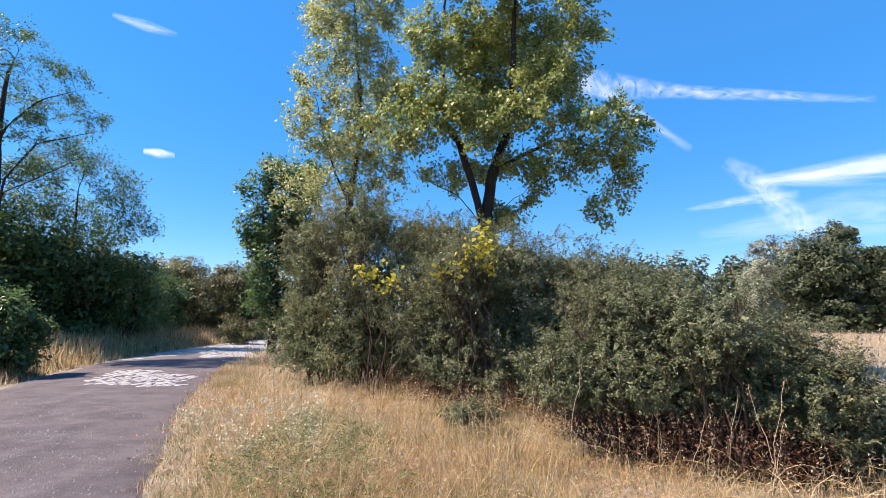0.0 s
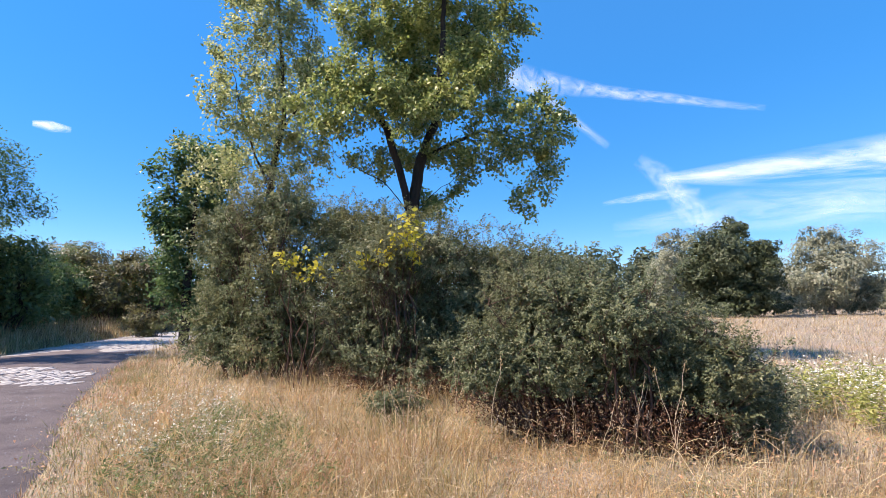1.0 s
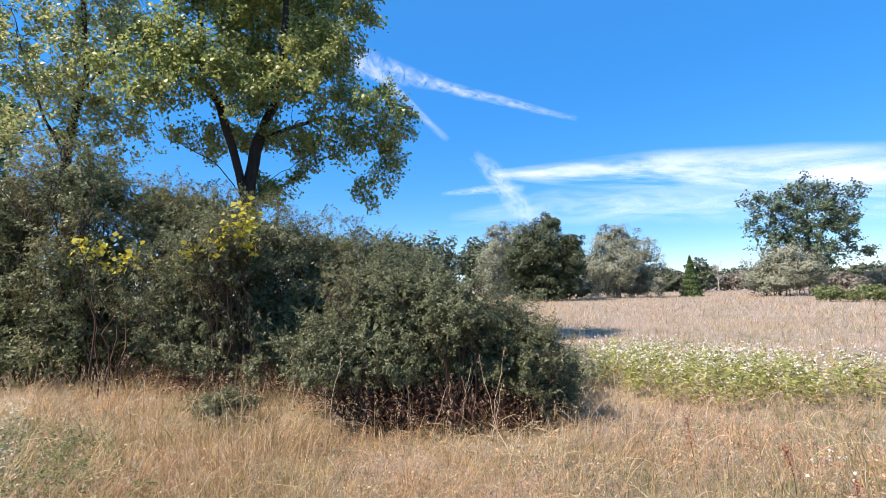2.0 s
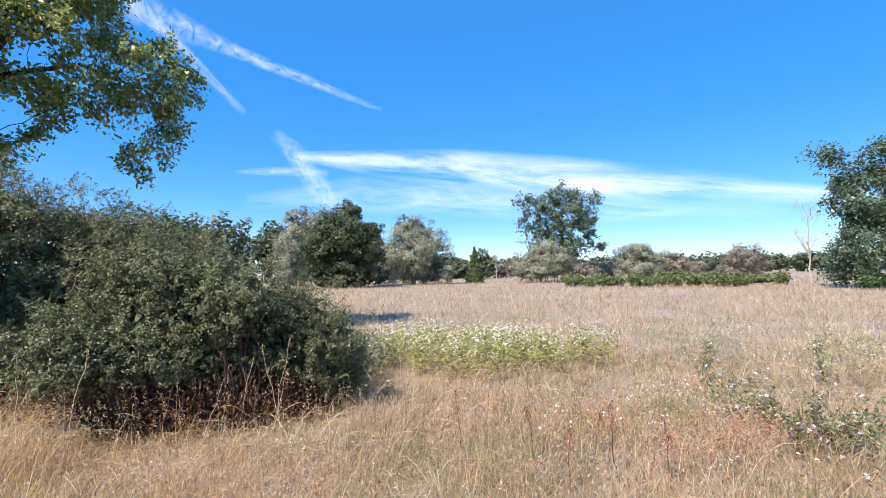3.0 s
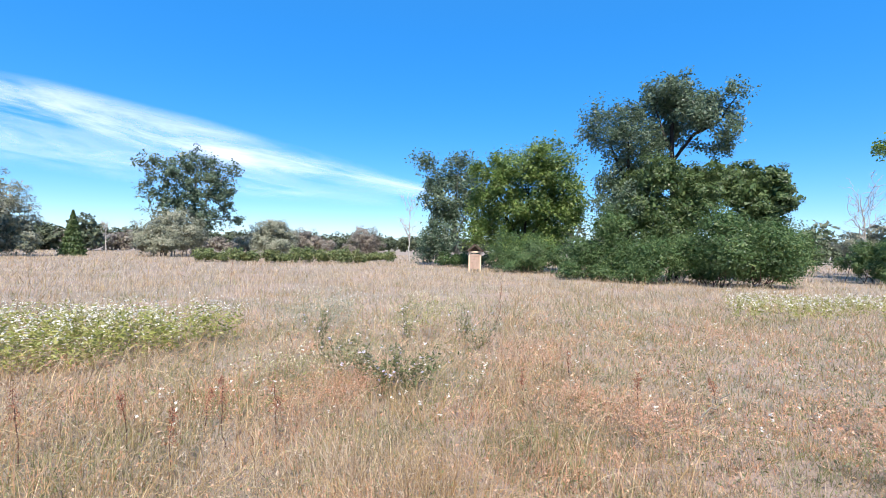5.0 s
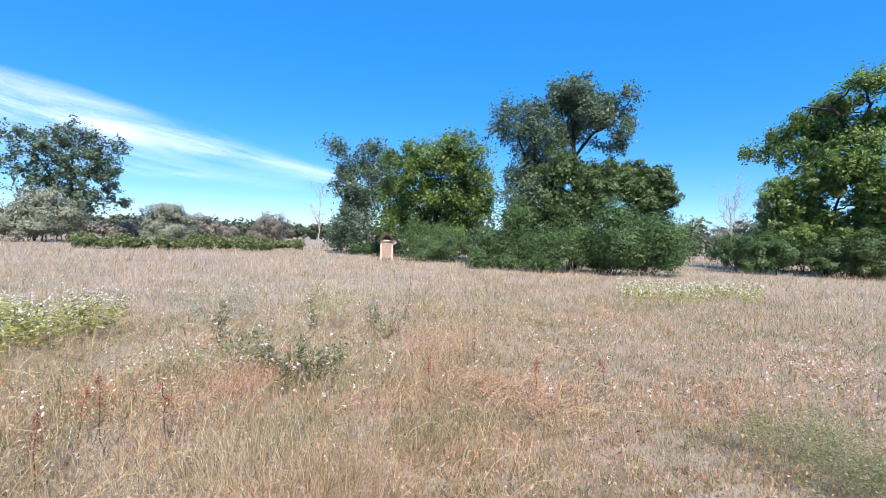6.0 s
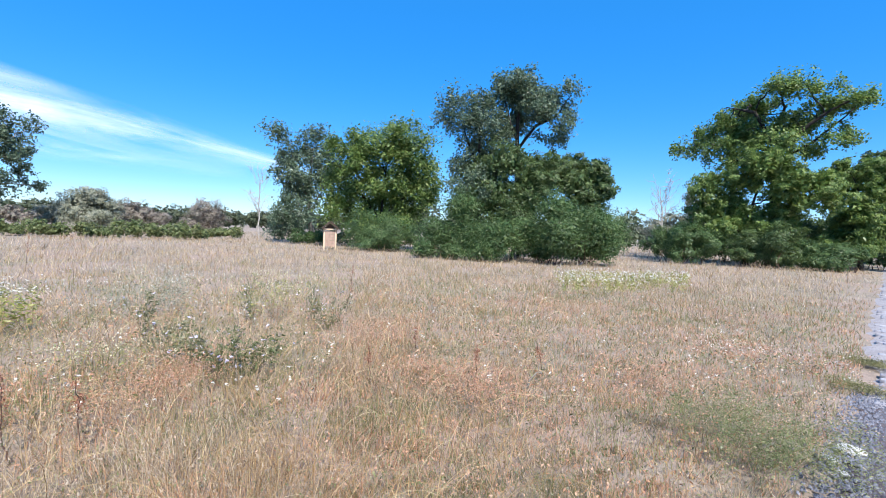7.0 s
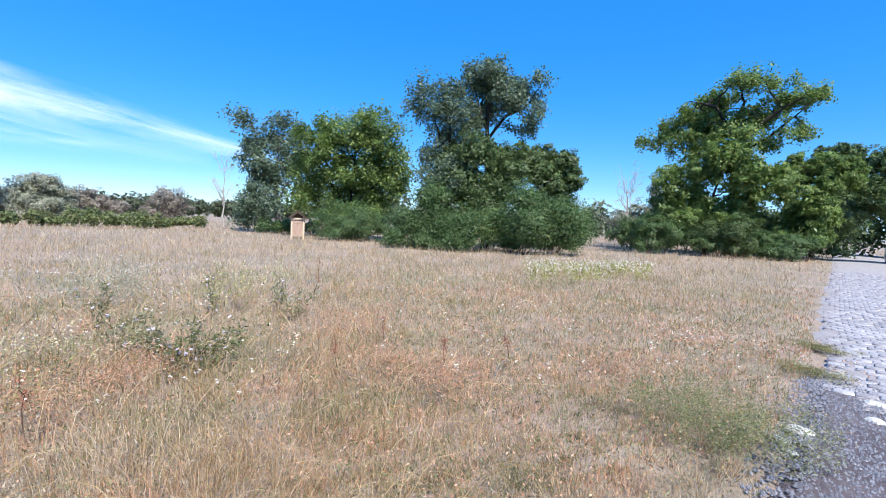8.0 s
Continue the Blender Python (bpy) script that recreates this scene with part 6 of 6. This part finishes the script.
def herbs():
    """Low leafy growth and dead leaves between the grass, in patches of one kind."""
    rng = np.random.RandomState(184)
    for key, label, mat, n, field, tall in (
            ("low_herbs", "low grey-green herbs between the grass", GLAUCOUS, 60000, 51, 0.16),
            ("low_herbs", "low fresh green herbs between the grass", FRESH, 44000, 52, 0.16),
            ("red_herbs", "low reddish dried herbs between the grass", RUST, 52000, 53, 0.28),
            ("dry_herbs", "bleached dead leaves lying between the grass", STRAW, 50000, 54, 0.1)):
        az, r = rng.uniform(-156, 40, n), 1.6 * np.exp(rng.uniform(0, 1, n) * np.log(15 / 1.6))
        x, y = -r * np.sin(np.radians(az)), r * np.cos(np.radians(az))
        ok = (verge(x, y) > 0.1 + 0.3 * wave(x, y, 0.9, 55)) & (wave(x, y, 1.5, field) + rng.normal(0, 0.35, n) > 0.2)
        x, y, r = x[ok], y[ok], r[ok]
        z = ground_z(x, y) + tall * rng.uniform(0.05, 1.2, len(x)) ** 1.3
        at = np.stack([x, y, z], 1)
        s = rng.uniform(0.012, 0.034, len(x)) * (r / 4).clip(0.7, 2.2) ** 0.7
        ob = put(key, leaves_mesh(key, at, rng.normal(0, 0.6, at.shape) + [0, 0, 0.8], rng.normal(0, 1, at.shape), s, s * 0.5), mat)
        tagged(ob, label, "herbs", kind="stuff")


herbs()


def tangle():
    """Long bent straws lying across one another through the dry grass."""
    rng = np.random.RandomState(185)
    n = 5600
    az = np.where(rng.uniform(size=n) < 0.6, rng.uniform(-45, 28, n), rng.uniform(-120, -45, n))
    r = 2.3 * np.exp(rng.uniform(0, 1, n) * np.log(11 / 2.3))
    x, y = -r * np.sin(np.radians(az)), r * np.cos(np.radians(az))
    ok = verge(x, y) > 0.7
    x, y, r = x[ok], y[ok], r[ok]
    n = len(x)
    long, way = rng.uniform(0.25, 0.7, n), rng.uniform(0, 6.283, n)
    turn = way + rng.normal(0, 0.5, n)
    rise = rng.uniform(0.25, 0.75, n) * long
    t = np.linspace(0, 1, 6)
    px = x[:, None] + long[:, None] * (np.cos(way)[:, None] * t * 0.5 + np.cos(turn)[:, None] * t ** 2 * 0.5)
    py = y[:, None] + long[:, None] * (np.sin(way)[:, None] * t * 0.5 + np.sin(turn)[:, None] * t ** 2 * 0.5)
    pz = rise[:, None] * np.sin(t * np.pi * rng.uniform(0.5, 0.85, n)[:, None])
    p = np.stack([px, py, pz], -1)
    half = (0.0016 * (r / 3) ** 0.85)[:, None] * np.linspace(1, 0.5, 6)[None]
    side = np.stack([-np.sin(way), np.cos(way), 0.6 + 0 * way], 1)[:, None] * half[..., None]
    v = np.stack([p - side, p + side], 2).reshape(-1, 3)
    k = np.arange(5)
    f = (np.arange(n)[:, None, None] * 12 + np.stack([k * 2, k * 2 + 1, k * 2 + 3, k * 2 + 2], 1)[None]).reshape(-1, 4)
    ob = put("bent_straw", quick("bent_straw", v, f), STRAW)
    tagged(ob, "long bent pale straws lying through the grass", "grass", kind="stuff")


tangle()


# ---------------------------------------------------------------- stones
def stone(bm, c, size, rng, cuts=1):
    r = bmesh.ops.create_icosphere(bm, subdivisions=cuts, radius=0.5)
    for v in r["verts"]:
        v.co = Vector((v.co.x * size[0], v.co.y * size[1], v.co.z * size[2])) * rng.uniform(0.8, 1.2) + Vector(c)


for k, (sx, sy, w) in enumerate(((2.84, -4.26, 0.13), (2.93, -4.6, 0.22), (2.66, -4.12, 0.09), (2.1, -3.1, 0.1), (3.17, -6.04, 0.24), (2.87, -5.5, 0.22))):
    rs = np.random.RandomState(190 + k)
    bm = bmesh.new()
    stone(bm, (0, 0, 0), (w, w * 0.75, w * 0.35), rs, 2)
    ob = part("stone", bm, WHITE_STONE, None)
    ob.location = (sx, sy, 0.02)
    tagged(ob, "pale flat stone lying at the road's edge", "stone", "verge stones")


def dead_branch():
    rng = np.random.RandomState(195)
    x, y = polar(-118.5, 5.4)
    root = thing("fallen_branch", x, y, 0.03, "thin grey fallen branch lying in short grass", "branch")
    main = bend((0, 0, 0.0), (0.35, -0.55, 0.2), 8, 0.03, rng)
    put("branch", tubes("branch", [(main, np.linspace(0.012, 0.004, 8)), (bend(main[4], main[4] + [0.2, -0.05, 0.12], 5, 0.05, rng), np.linspace(0.006, 0.003, 5))], 6), BARK_GREY, root)


dead_branch()


def pebbles():
    """Loose slag and stones on the track, in one mesh."""
    rng = np.random.RandomState(196)
    n = 46000
    close = np.flatnonzero(np.hypot(ROAD_LINE[:, 0], ROAD_LINE[:, 1]) < 20)
    k = close[rng.randint(0, len(close), n)]
    off = rng.uniform(-0.25, ROAD_WIDE + 0.2, n)
    p = ROAD_LINE[k] + ROAD_LEFT[k] * off[:, None] + rng.normal(0, 0.3, (n, 2))
    r = np.hypot(p[:, 0], p[:, 1])
    keep = (verge(p[:, 0], p[:, 1]) < 0.05) & (r > 2.2) & (rng.uniform(size=n) < np.clip((4.5 / r) ** 1.6, 0, 1)) & ((p[:, 1] > -6.2) | (rng.uniform(size=n) < 0.06))
    p, r = p[keep], r[keep]
    s = np.abs(rng.normal(0.006, 0.008, len(p))).clip(0.003, 0.011) * (r / 5).clip(0.8, 1.5)
    heap = rng.uniform([1.6, -6.9], [6.5, -2.4], (26000, 2))
    hv = verge(heap[:, 0], heap[:, 1])
    heap = heap[(hv < 0.12 * rng.normal(0, 1, len(heap))) & (hv > -3.2 * rng.uniform(0.2, 1, len(heap)))]
    p, s = np.concatenate([p, heap]), np.r_[s, rng.uniform(0.007, 0.021, len(heap))]
    chip = np.array([(1, 0, -0.5), (0, 1, -0.5), (-1, 0, -0.5), (0, -1, -0.5), (0, 0, 0.8)], float)
    v = chip[None] * s[:, None, None] * rng.uniform(0.7, 1.3, (len(p), 5, 1))
    a = rng.uniform(0, 6.283, len(p))
    v = np.stack([v[..., 0] * np.cos(a)[:, None] - v[..., 1] * np.sin(a)[:, None], v[..., 0] * np.sin(a)[:, None] + v[..., 1] * np.cos(a)[:, None], v[..., 2]], -1)
    cross = np.clip(-verge(p[:, 0], p[:, 1]) / ROAD_WIDE, 0, 1)
    v[..., :2] += p[:, None]
    v[..., 2] += (0.014 + 0.05 * np.sin(np.pi * cross))[:, None]
    f = np.array([(0, 1, 4), (1, 2, 4), (2, 3, 4), (3, 0, 4)])
    faces = (np.arange(len(p))[:, None, None] * 5 + f).reshape(-1, 3)
    ob = put("gravel", quick("gravel", v.reshape(-1, 3), faces), PEBBLE)
    tagged(ob, "loose dark slag gravel on the track", "gravel", kind="stuff")


pebbles()


# ---------------------------------------------------------------- clouds
def cloud_stuff(name, scale, thick, seed, wisps):
    m, n, l, p = material(name)
    n.remove(p)
    uv = n.new("ShaderNodeUVMap")
    mp = n.new("ShaderNodeMapping")
    mp.inputs["Location"].default_value = (seed, seed * 1.7, 0)
    mp.inputs["Scale"].default_value = scale
    l.new(uv.outputs["UV"], mp.inputs["Vector"])
    k = n.new("ShaderNodeTexNoise")
    k.inputs["Scale"].default_value, k.inputs["Detail"].default_value, k.inputs["Roughness"].default_value = 1.0, 7.0, 0.62
    k.inputs["Distortion"].default_value = wisps
    l.new(mp.outputs["Vector"], k.inputs["Vector"])
    r = ramp(n, [(0, 0, 0), (1, 1, 1)], [0.33, 0.72])
    l.new(k.outputs["Fac"], r.inputs["Fac"])
    sep = n.new("ShaderNodeSeparateXYZ")
    l.new(uv.outputs["UV"], sep.inputs[0])

    def hump(socket, power):
        a = n.new("ShaderNodeMath")          # 4 t (1 - t), raised
        a.operation = "SUBTRACT"
        a.inputs[0].default_value = 1.0
        l.new(socket, a.inputs[1])
        b = n.new("ShaderNodeMath")
        b.operation = "MULTIPLY"
        l.new(socket, b.inputs[0])
        l.new(a.outputs[0], b.inputs[1])
        c = n.new("ShaderNodeMath")
        c.operation, c.inputs[1].default_value = "MULTIPLY", 4.0
        l.new(b.outputs[0], c.inputs[0])
        d = n.new("ShaderNodeMath")
        d.operation, d.inputs[1].default_value = "POWER", power
        l.new(c.outputs[0], d.inputs[0])
        return d.outputs[0]

    out = r.outputs["Color"]
    for s, pw in ((sep.outputs[1], 1.3), (sep.outputs[0], 0.45)):
        a = n.new("ShaderNodeMath")
        a.operation = "MULTIPLY"
        l.new(out, a.inputs[0])
        l.new(hump(s, pw), a.inputs[1])
        out = a.outputs[0]
    a = n.new("ShaderNodeMath")
    a.operation, a.use_clamp = "MULTIPLY", True
    a.inputs[1].default_value = thick
    l.new(out, a.inputs[0])
    tr, df, tl, half, full = (n.new("ShaderNode" + x) for x in ("BsdfTransparent", "BsdfDiffuse", "BsdfTranslucent", "MixShader", "MixShader"))
    df.inputs["Color"].default_value = tl.inputs["Color"].default_value = (0.95, 0.96, 0.97, 1)
    half.inputs[0].default_value = 0.6
    l.new(df.outputs[0], half.inputs[1])
    l.new(tl.outputs[0], half.inputs[2])
    l.new(a.outputs[0], full.inputs[0])
    l.new(tr.outputs[0], full.inputs[1])
    l.new(half.outputs[0], full.inputs[2])
    l.new(full.outputs[0], n["Material Output"].inputs["Surface"])
    return m


def cloud(label, line, mat, high=430.0):
    """A thin sheet of high cloud along a line of (az, elevation, half-width in degrees)."""
    line = np.asarray(line, float)
    t = np.linspace(0, len(line) - 1, 40)
    az, el, hw = (np.interp(t, range(len(line)), line[:, k]) for k in range(3))
    d = unit(np.stack([np.gradient(az), np.gradient(el)], 1))
    across = np.linspace(-1, 1, 9)
    a = az[:, None] - d[:, 1:] * hw[:, None] * across
    e = el[:, None] + d[:, :1] * hw[:, None] * across
    far = high / np.tan(np.radians(e))
    v = np.stack([-far * np.sin(np.radians(a)), far * np.cos(np.radians(a)), high + 0 * far], -1).reshape(-1, 3)
    i, j = np.meshgrid(np.arange(39), np.arange(8), indexing="ij")
    f = np.stack([i * 9 + j, (i + 1) * 9 + j, (i + 1) * 9 + j + 1, i * 9 + j + 1], -1).reshape(-1, 4)
    me = quick("cloud", v, f)
    uv = np.stack(np.broadcast_arrays((t / t[-1])[:, None], (across * 0.5 + 0.5)[None]), -1).reshape(-1, 2)
    me.uv_layers.new(name="UVMap").data.foreach_set("uv", uv[f.ravel()].astype(np.float32).ravel())
    tagged(put("cloud", me, mat), label, "cloud", kind="structure")


CIRRUS = cloud_stuff("cirrus_band", (3.5, 1.8, 1), 1.0, 1.3, 0.35)
WISP = cloud_stuff("thin_cirrus", (5, 2.2, 1), 0.4, 4.2, 1.2)
TRAIL = cloud_stuff("vapour_trail", (22, 2.0, 1), 0.42, 7.7, 0.8)
PUFF = cloud_stuff("cloud_puff", (1.2, 0.8, 1), 1.2, 2.2, 0.3)
VEIL = cloud_stuff("faint_cloud", (1.5, 0.8, 1), 0.4, 3.1, 0.3)
cloud("broad white band of high cirrus cloud", [(-31, 13.4, 0.5), (-40, 12.9, 1.6), (-50, 12.1, 2.6), (-62, 10.6, 2.8), (-76, 8.6, 2.1), (-91, 6.2, 0.5)], CIRRUS)
cloud("thin veil of cirrus below the white band", [(-26, 8.2, 1.0), (-38, 9.2, 2.4), (-52, 8.6, 2.4), (-68, 6.6, 1.6), (-84, 5.6, 0.8)], WISP, 440)
cloud("white vapour trail breaking up", [(-11, 26.8, 2.2), (-18, 25.2, 1.6), (-25, 23.5, 0.8), (-33, 21.4, 0.6), (-41.3, 18.8, 0.35)], TRAIL, 420)
cloud("faint old vapour trail", [(-13, 27.0, 0.7), (-19, 23.6, 0.7), (-26, 17.4, 0.5)], WISP, 425)
cloud("wispy upright cirrus streak", [(-29, 15.8, 0.9), (-31.5, 13.4, 1.4), (-34, 9.8, 1.6), (-36, 7.0, 1.6)], WISP, 415)
cloud("wispy cirrus streak joining the upright one", [(-25, 11.2, 0.3), (-30, 11.6, 0.6), (-35, 11.6, 0.5)], WISP, 418)
cloud("tiny white cloud puff", [(31.9, 16.7, 0.3), (33.4, 16.7, 0.55), (34.8, 16.7, 0.3)], PUFF, 422)
cloud("tiny white cloud puff", [(32.5, 28.3, 0.3), (35.5, 28.4, 0.6), (38.5, 28.5, 0.3)], VEIL, 423)


# ---------------------------------------------------------------- cobbles of the track
def cobble_mesh(seed):
    rng = np.random.RandomState(seed)
    me = bpy.data.meshes.new("cobble")
    bm = bmesh.new()
    a, b, h = 0.092, 0.077, 0.05
    lo = [bm.verts.new((sx * a * rng.uniform(0.92, 1.06), sy * b * rng.uniform(0.92, 1.06), -h)) for sx, sy in ((-1, -1), (1, -1), (1, 1), (-1, 1))]
    md = [bm.verts.new((v.co.x * 0.99, v.co.y * 0.99, 0.004)) for v in lo]
    hi = [bm.verts.new((v.co.x * 0.78, v.co.y * 0.78, 0.011 * rng.uniform(0.7, 1.2))) for v in lo]
    for p, q in ((lo, md), (md, hi)):
        for i in range(4):
            bm.faces.new((p[i], p[(i + 1) % 4], q[(i + 1) % 4], q[i]))
    bm.faces.new(hi)
    bm.to_mesh(me)
    bm.free()
    return smooth(me)


def cobble_stone():
    m, n, l, p = material("worn_grey_cobble")
    oi = n.new("ShaderNodeObjectInfo")
    g = n.new("ShaderNodeNewGeometry")
    add = n.new("ShaderNodeMath")
    add.operation = "ADD"
    l.new(oi.outputs["Random"], add.inputs[0])
    l.new(g.outputs["Random Per Island"], add.inputs[1])
    fr = n.new("ShaderNodeMath")
    fr.operation = "FRACT"
    l.new(add.outputs[0], fr.inputs[0])
    r = ramp(n, [(0.29, 0.265, 0.272), (0.35, 0.325, 0.332), (0.42, 0.395, 0.402)])
    l.new(fr.outputs[0], r.inputs["Fac"])
    k = noise_node(n, l, 30, 6)
    kr = ramp(n, [(0.7, 0.7, 0.7), (1.15, 1.15, 1.15)], [0.35, 0.65])
    l.new(k.outputs["Fac"], kr.inputs["Fac"])
    l.new(mix_colour(n, l, r.outputs["Color"], kr.outputs["Color"], 1.0, "MULTIPLY"), p.inputs["Base Color"])
    p.inputs["Roughness"].default_value = 0.6
    return m


def lay_cobbles():
    rng = np.random.RandomState(200)
    stone_mat = cobble_stone()
    shapes = [cobble_mesh(201 + k) for k in range(6)]
    for me in shapes:
        me.materials.append(stone_mat)
    seg = np.r_[0, np.cumsum(np.linalg.norm(np.diff(ROAD_LINE, axis=0), axis=1))]
    rows = np.arange(0, seg[-1], 0.162)
    lx, ly = np.interp(rows, seg, ROAD_LINE[:, 0]), np.interp(rows, seg, ROAD_LINE[:, 1])
    nx, ny = np.interp(rows, seg, ROAD_LEFT[:, 0]), np.interp(rows, seg, ROAD_LEFT[:, 1])
    singles, rest = [], []
    for k in range(len(rows)):
        if not (ly[k] < -5.6 and ly[k] > -28 or 9.5 < ly[k] < 28):
            continue
        for o in np.arange(0.25 + 0.095 * (k % 2), ROAD_WIDE - 0.15, 0.19):
            x, y = lx[k] + nx[k] * o, ly[k] + ny[k] * o
            if y > 0:
                bare = (abs(y - 12.2 + 0.35 * (x + 7)) < 1.2 + 0.6 * wave(np.array(x), np.array(y), 1.5, 41)) and 0.3 < o < 2.7 or (y > 20.5 + wave(np.array(x), np.array(y), 2, 42) and o < 3.6)
            else:
                bare = y < -6.3 + 0.9 * float(wave(np.array(x), np.array(y), 1.6, 43))
            if o < 0.3 + 0.35 * float(wave(np.array(x), np.array(y), 0.9, 45)):
                continue
            if not bare or rng.uniform() < (0.05 if y < 0 else 0.28) + 0.25 * (wave(np.array(x), np.array(y), 1.1, 44) > 0.55):
                continue
            z = 0.05 * math.sin(math.pi * o / ROAD_WIDE) + 0.014 + 0.018 * float(wave(np.array(x), np.array(y), 1.3, 7)) * math.sin(math.pi * o / ROAD_WIDE) + rng.normal(0, 0.004)
            turn = math.atan2(ny[k], nx[k]) + rng.normal(0, 0.06)
            (singles if y < 0 and math.hypot(x, y) < 9.2 and o < 3.4 and len(singles) < 300 else rest).append((x, y, z, turn, rng.randint(6)))
    for x, y, z, turn, s in singles:
        ob = new("cobble", shapes[s])
        ob.parent = road
        ob.matrix_basis = Matrix.Translation((x, y, z)) @ Matrix.Rotation(turn, 4, "Z")
    vs, fs, n = [], [], 0
    data = [(np.array([v.co[:] for v in me.vertices]), [tuple(p.vertices) for p in me.polygons]) for me in shapes]
    for x, y, z, turn, s in rest:
        v, f = data[s]
        c, sn = math.cos(turn), math.sin(turn)
        vs.append(np.stack([v[:, 0] * c - v[:, 1] * sn + x, v[:, 0] * sn + v[:, 1] * c + y, v[:, 2] + z], 1))
        fs.append(np.array(f) + n)
        n += len(v)
    me = smooth(quick("cobbles", np.concatenate(vs), np.concatenate(fs)))
    me.materials.append(stone_mat)
    ob = put("cobbles", me, None, road, "worn pale grey cobbles showing through the gravel")
    ob["kind"] = "stuff"


lay_cobbles()
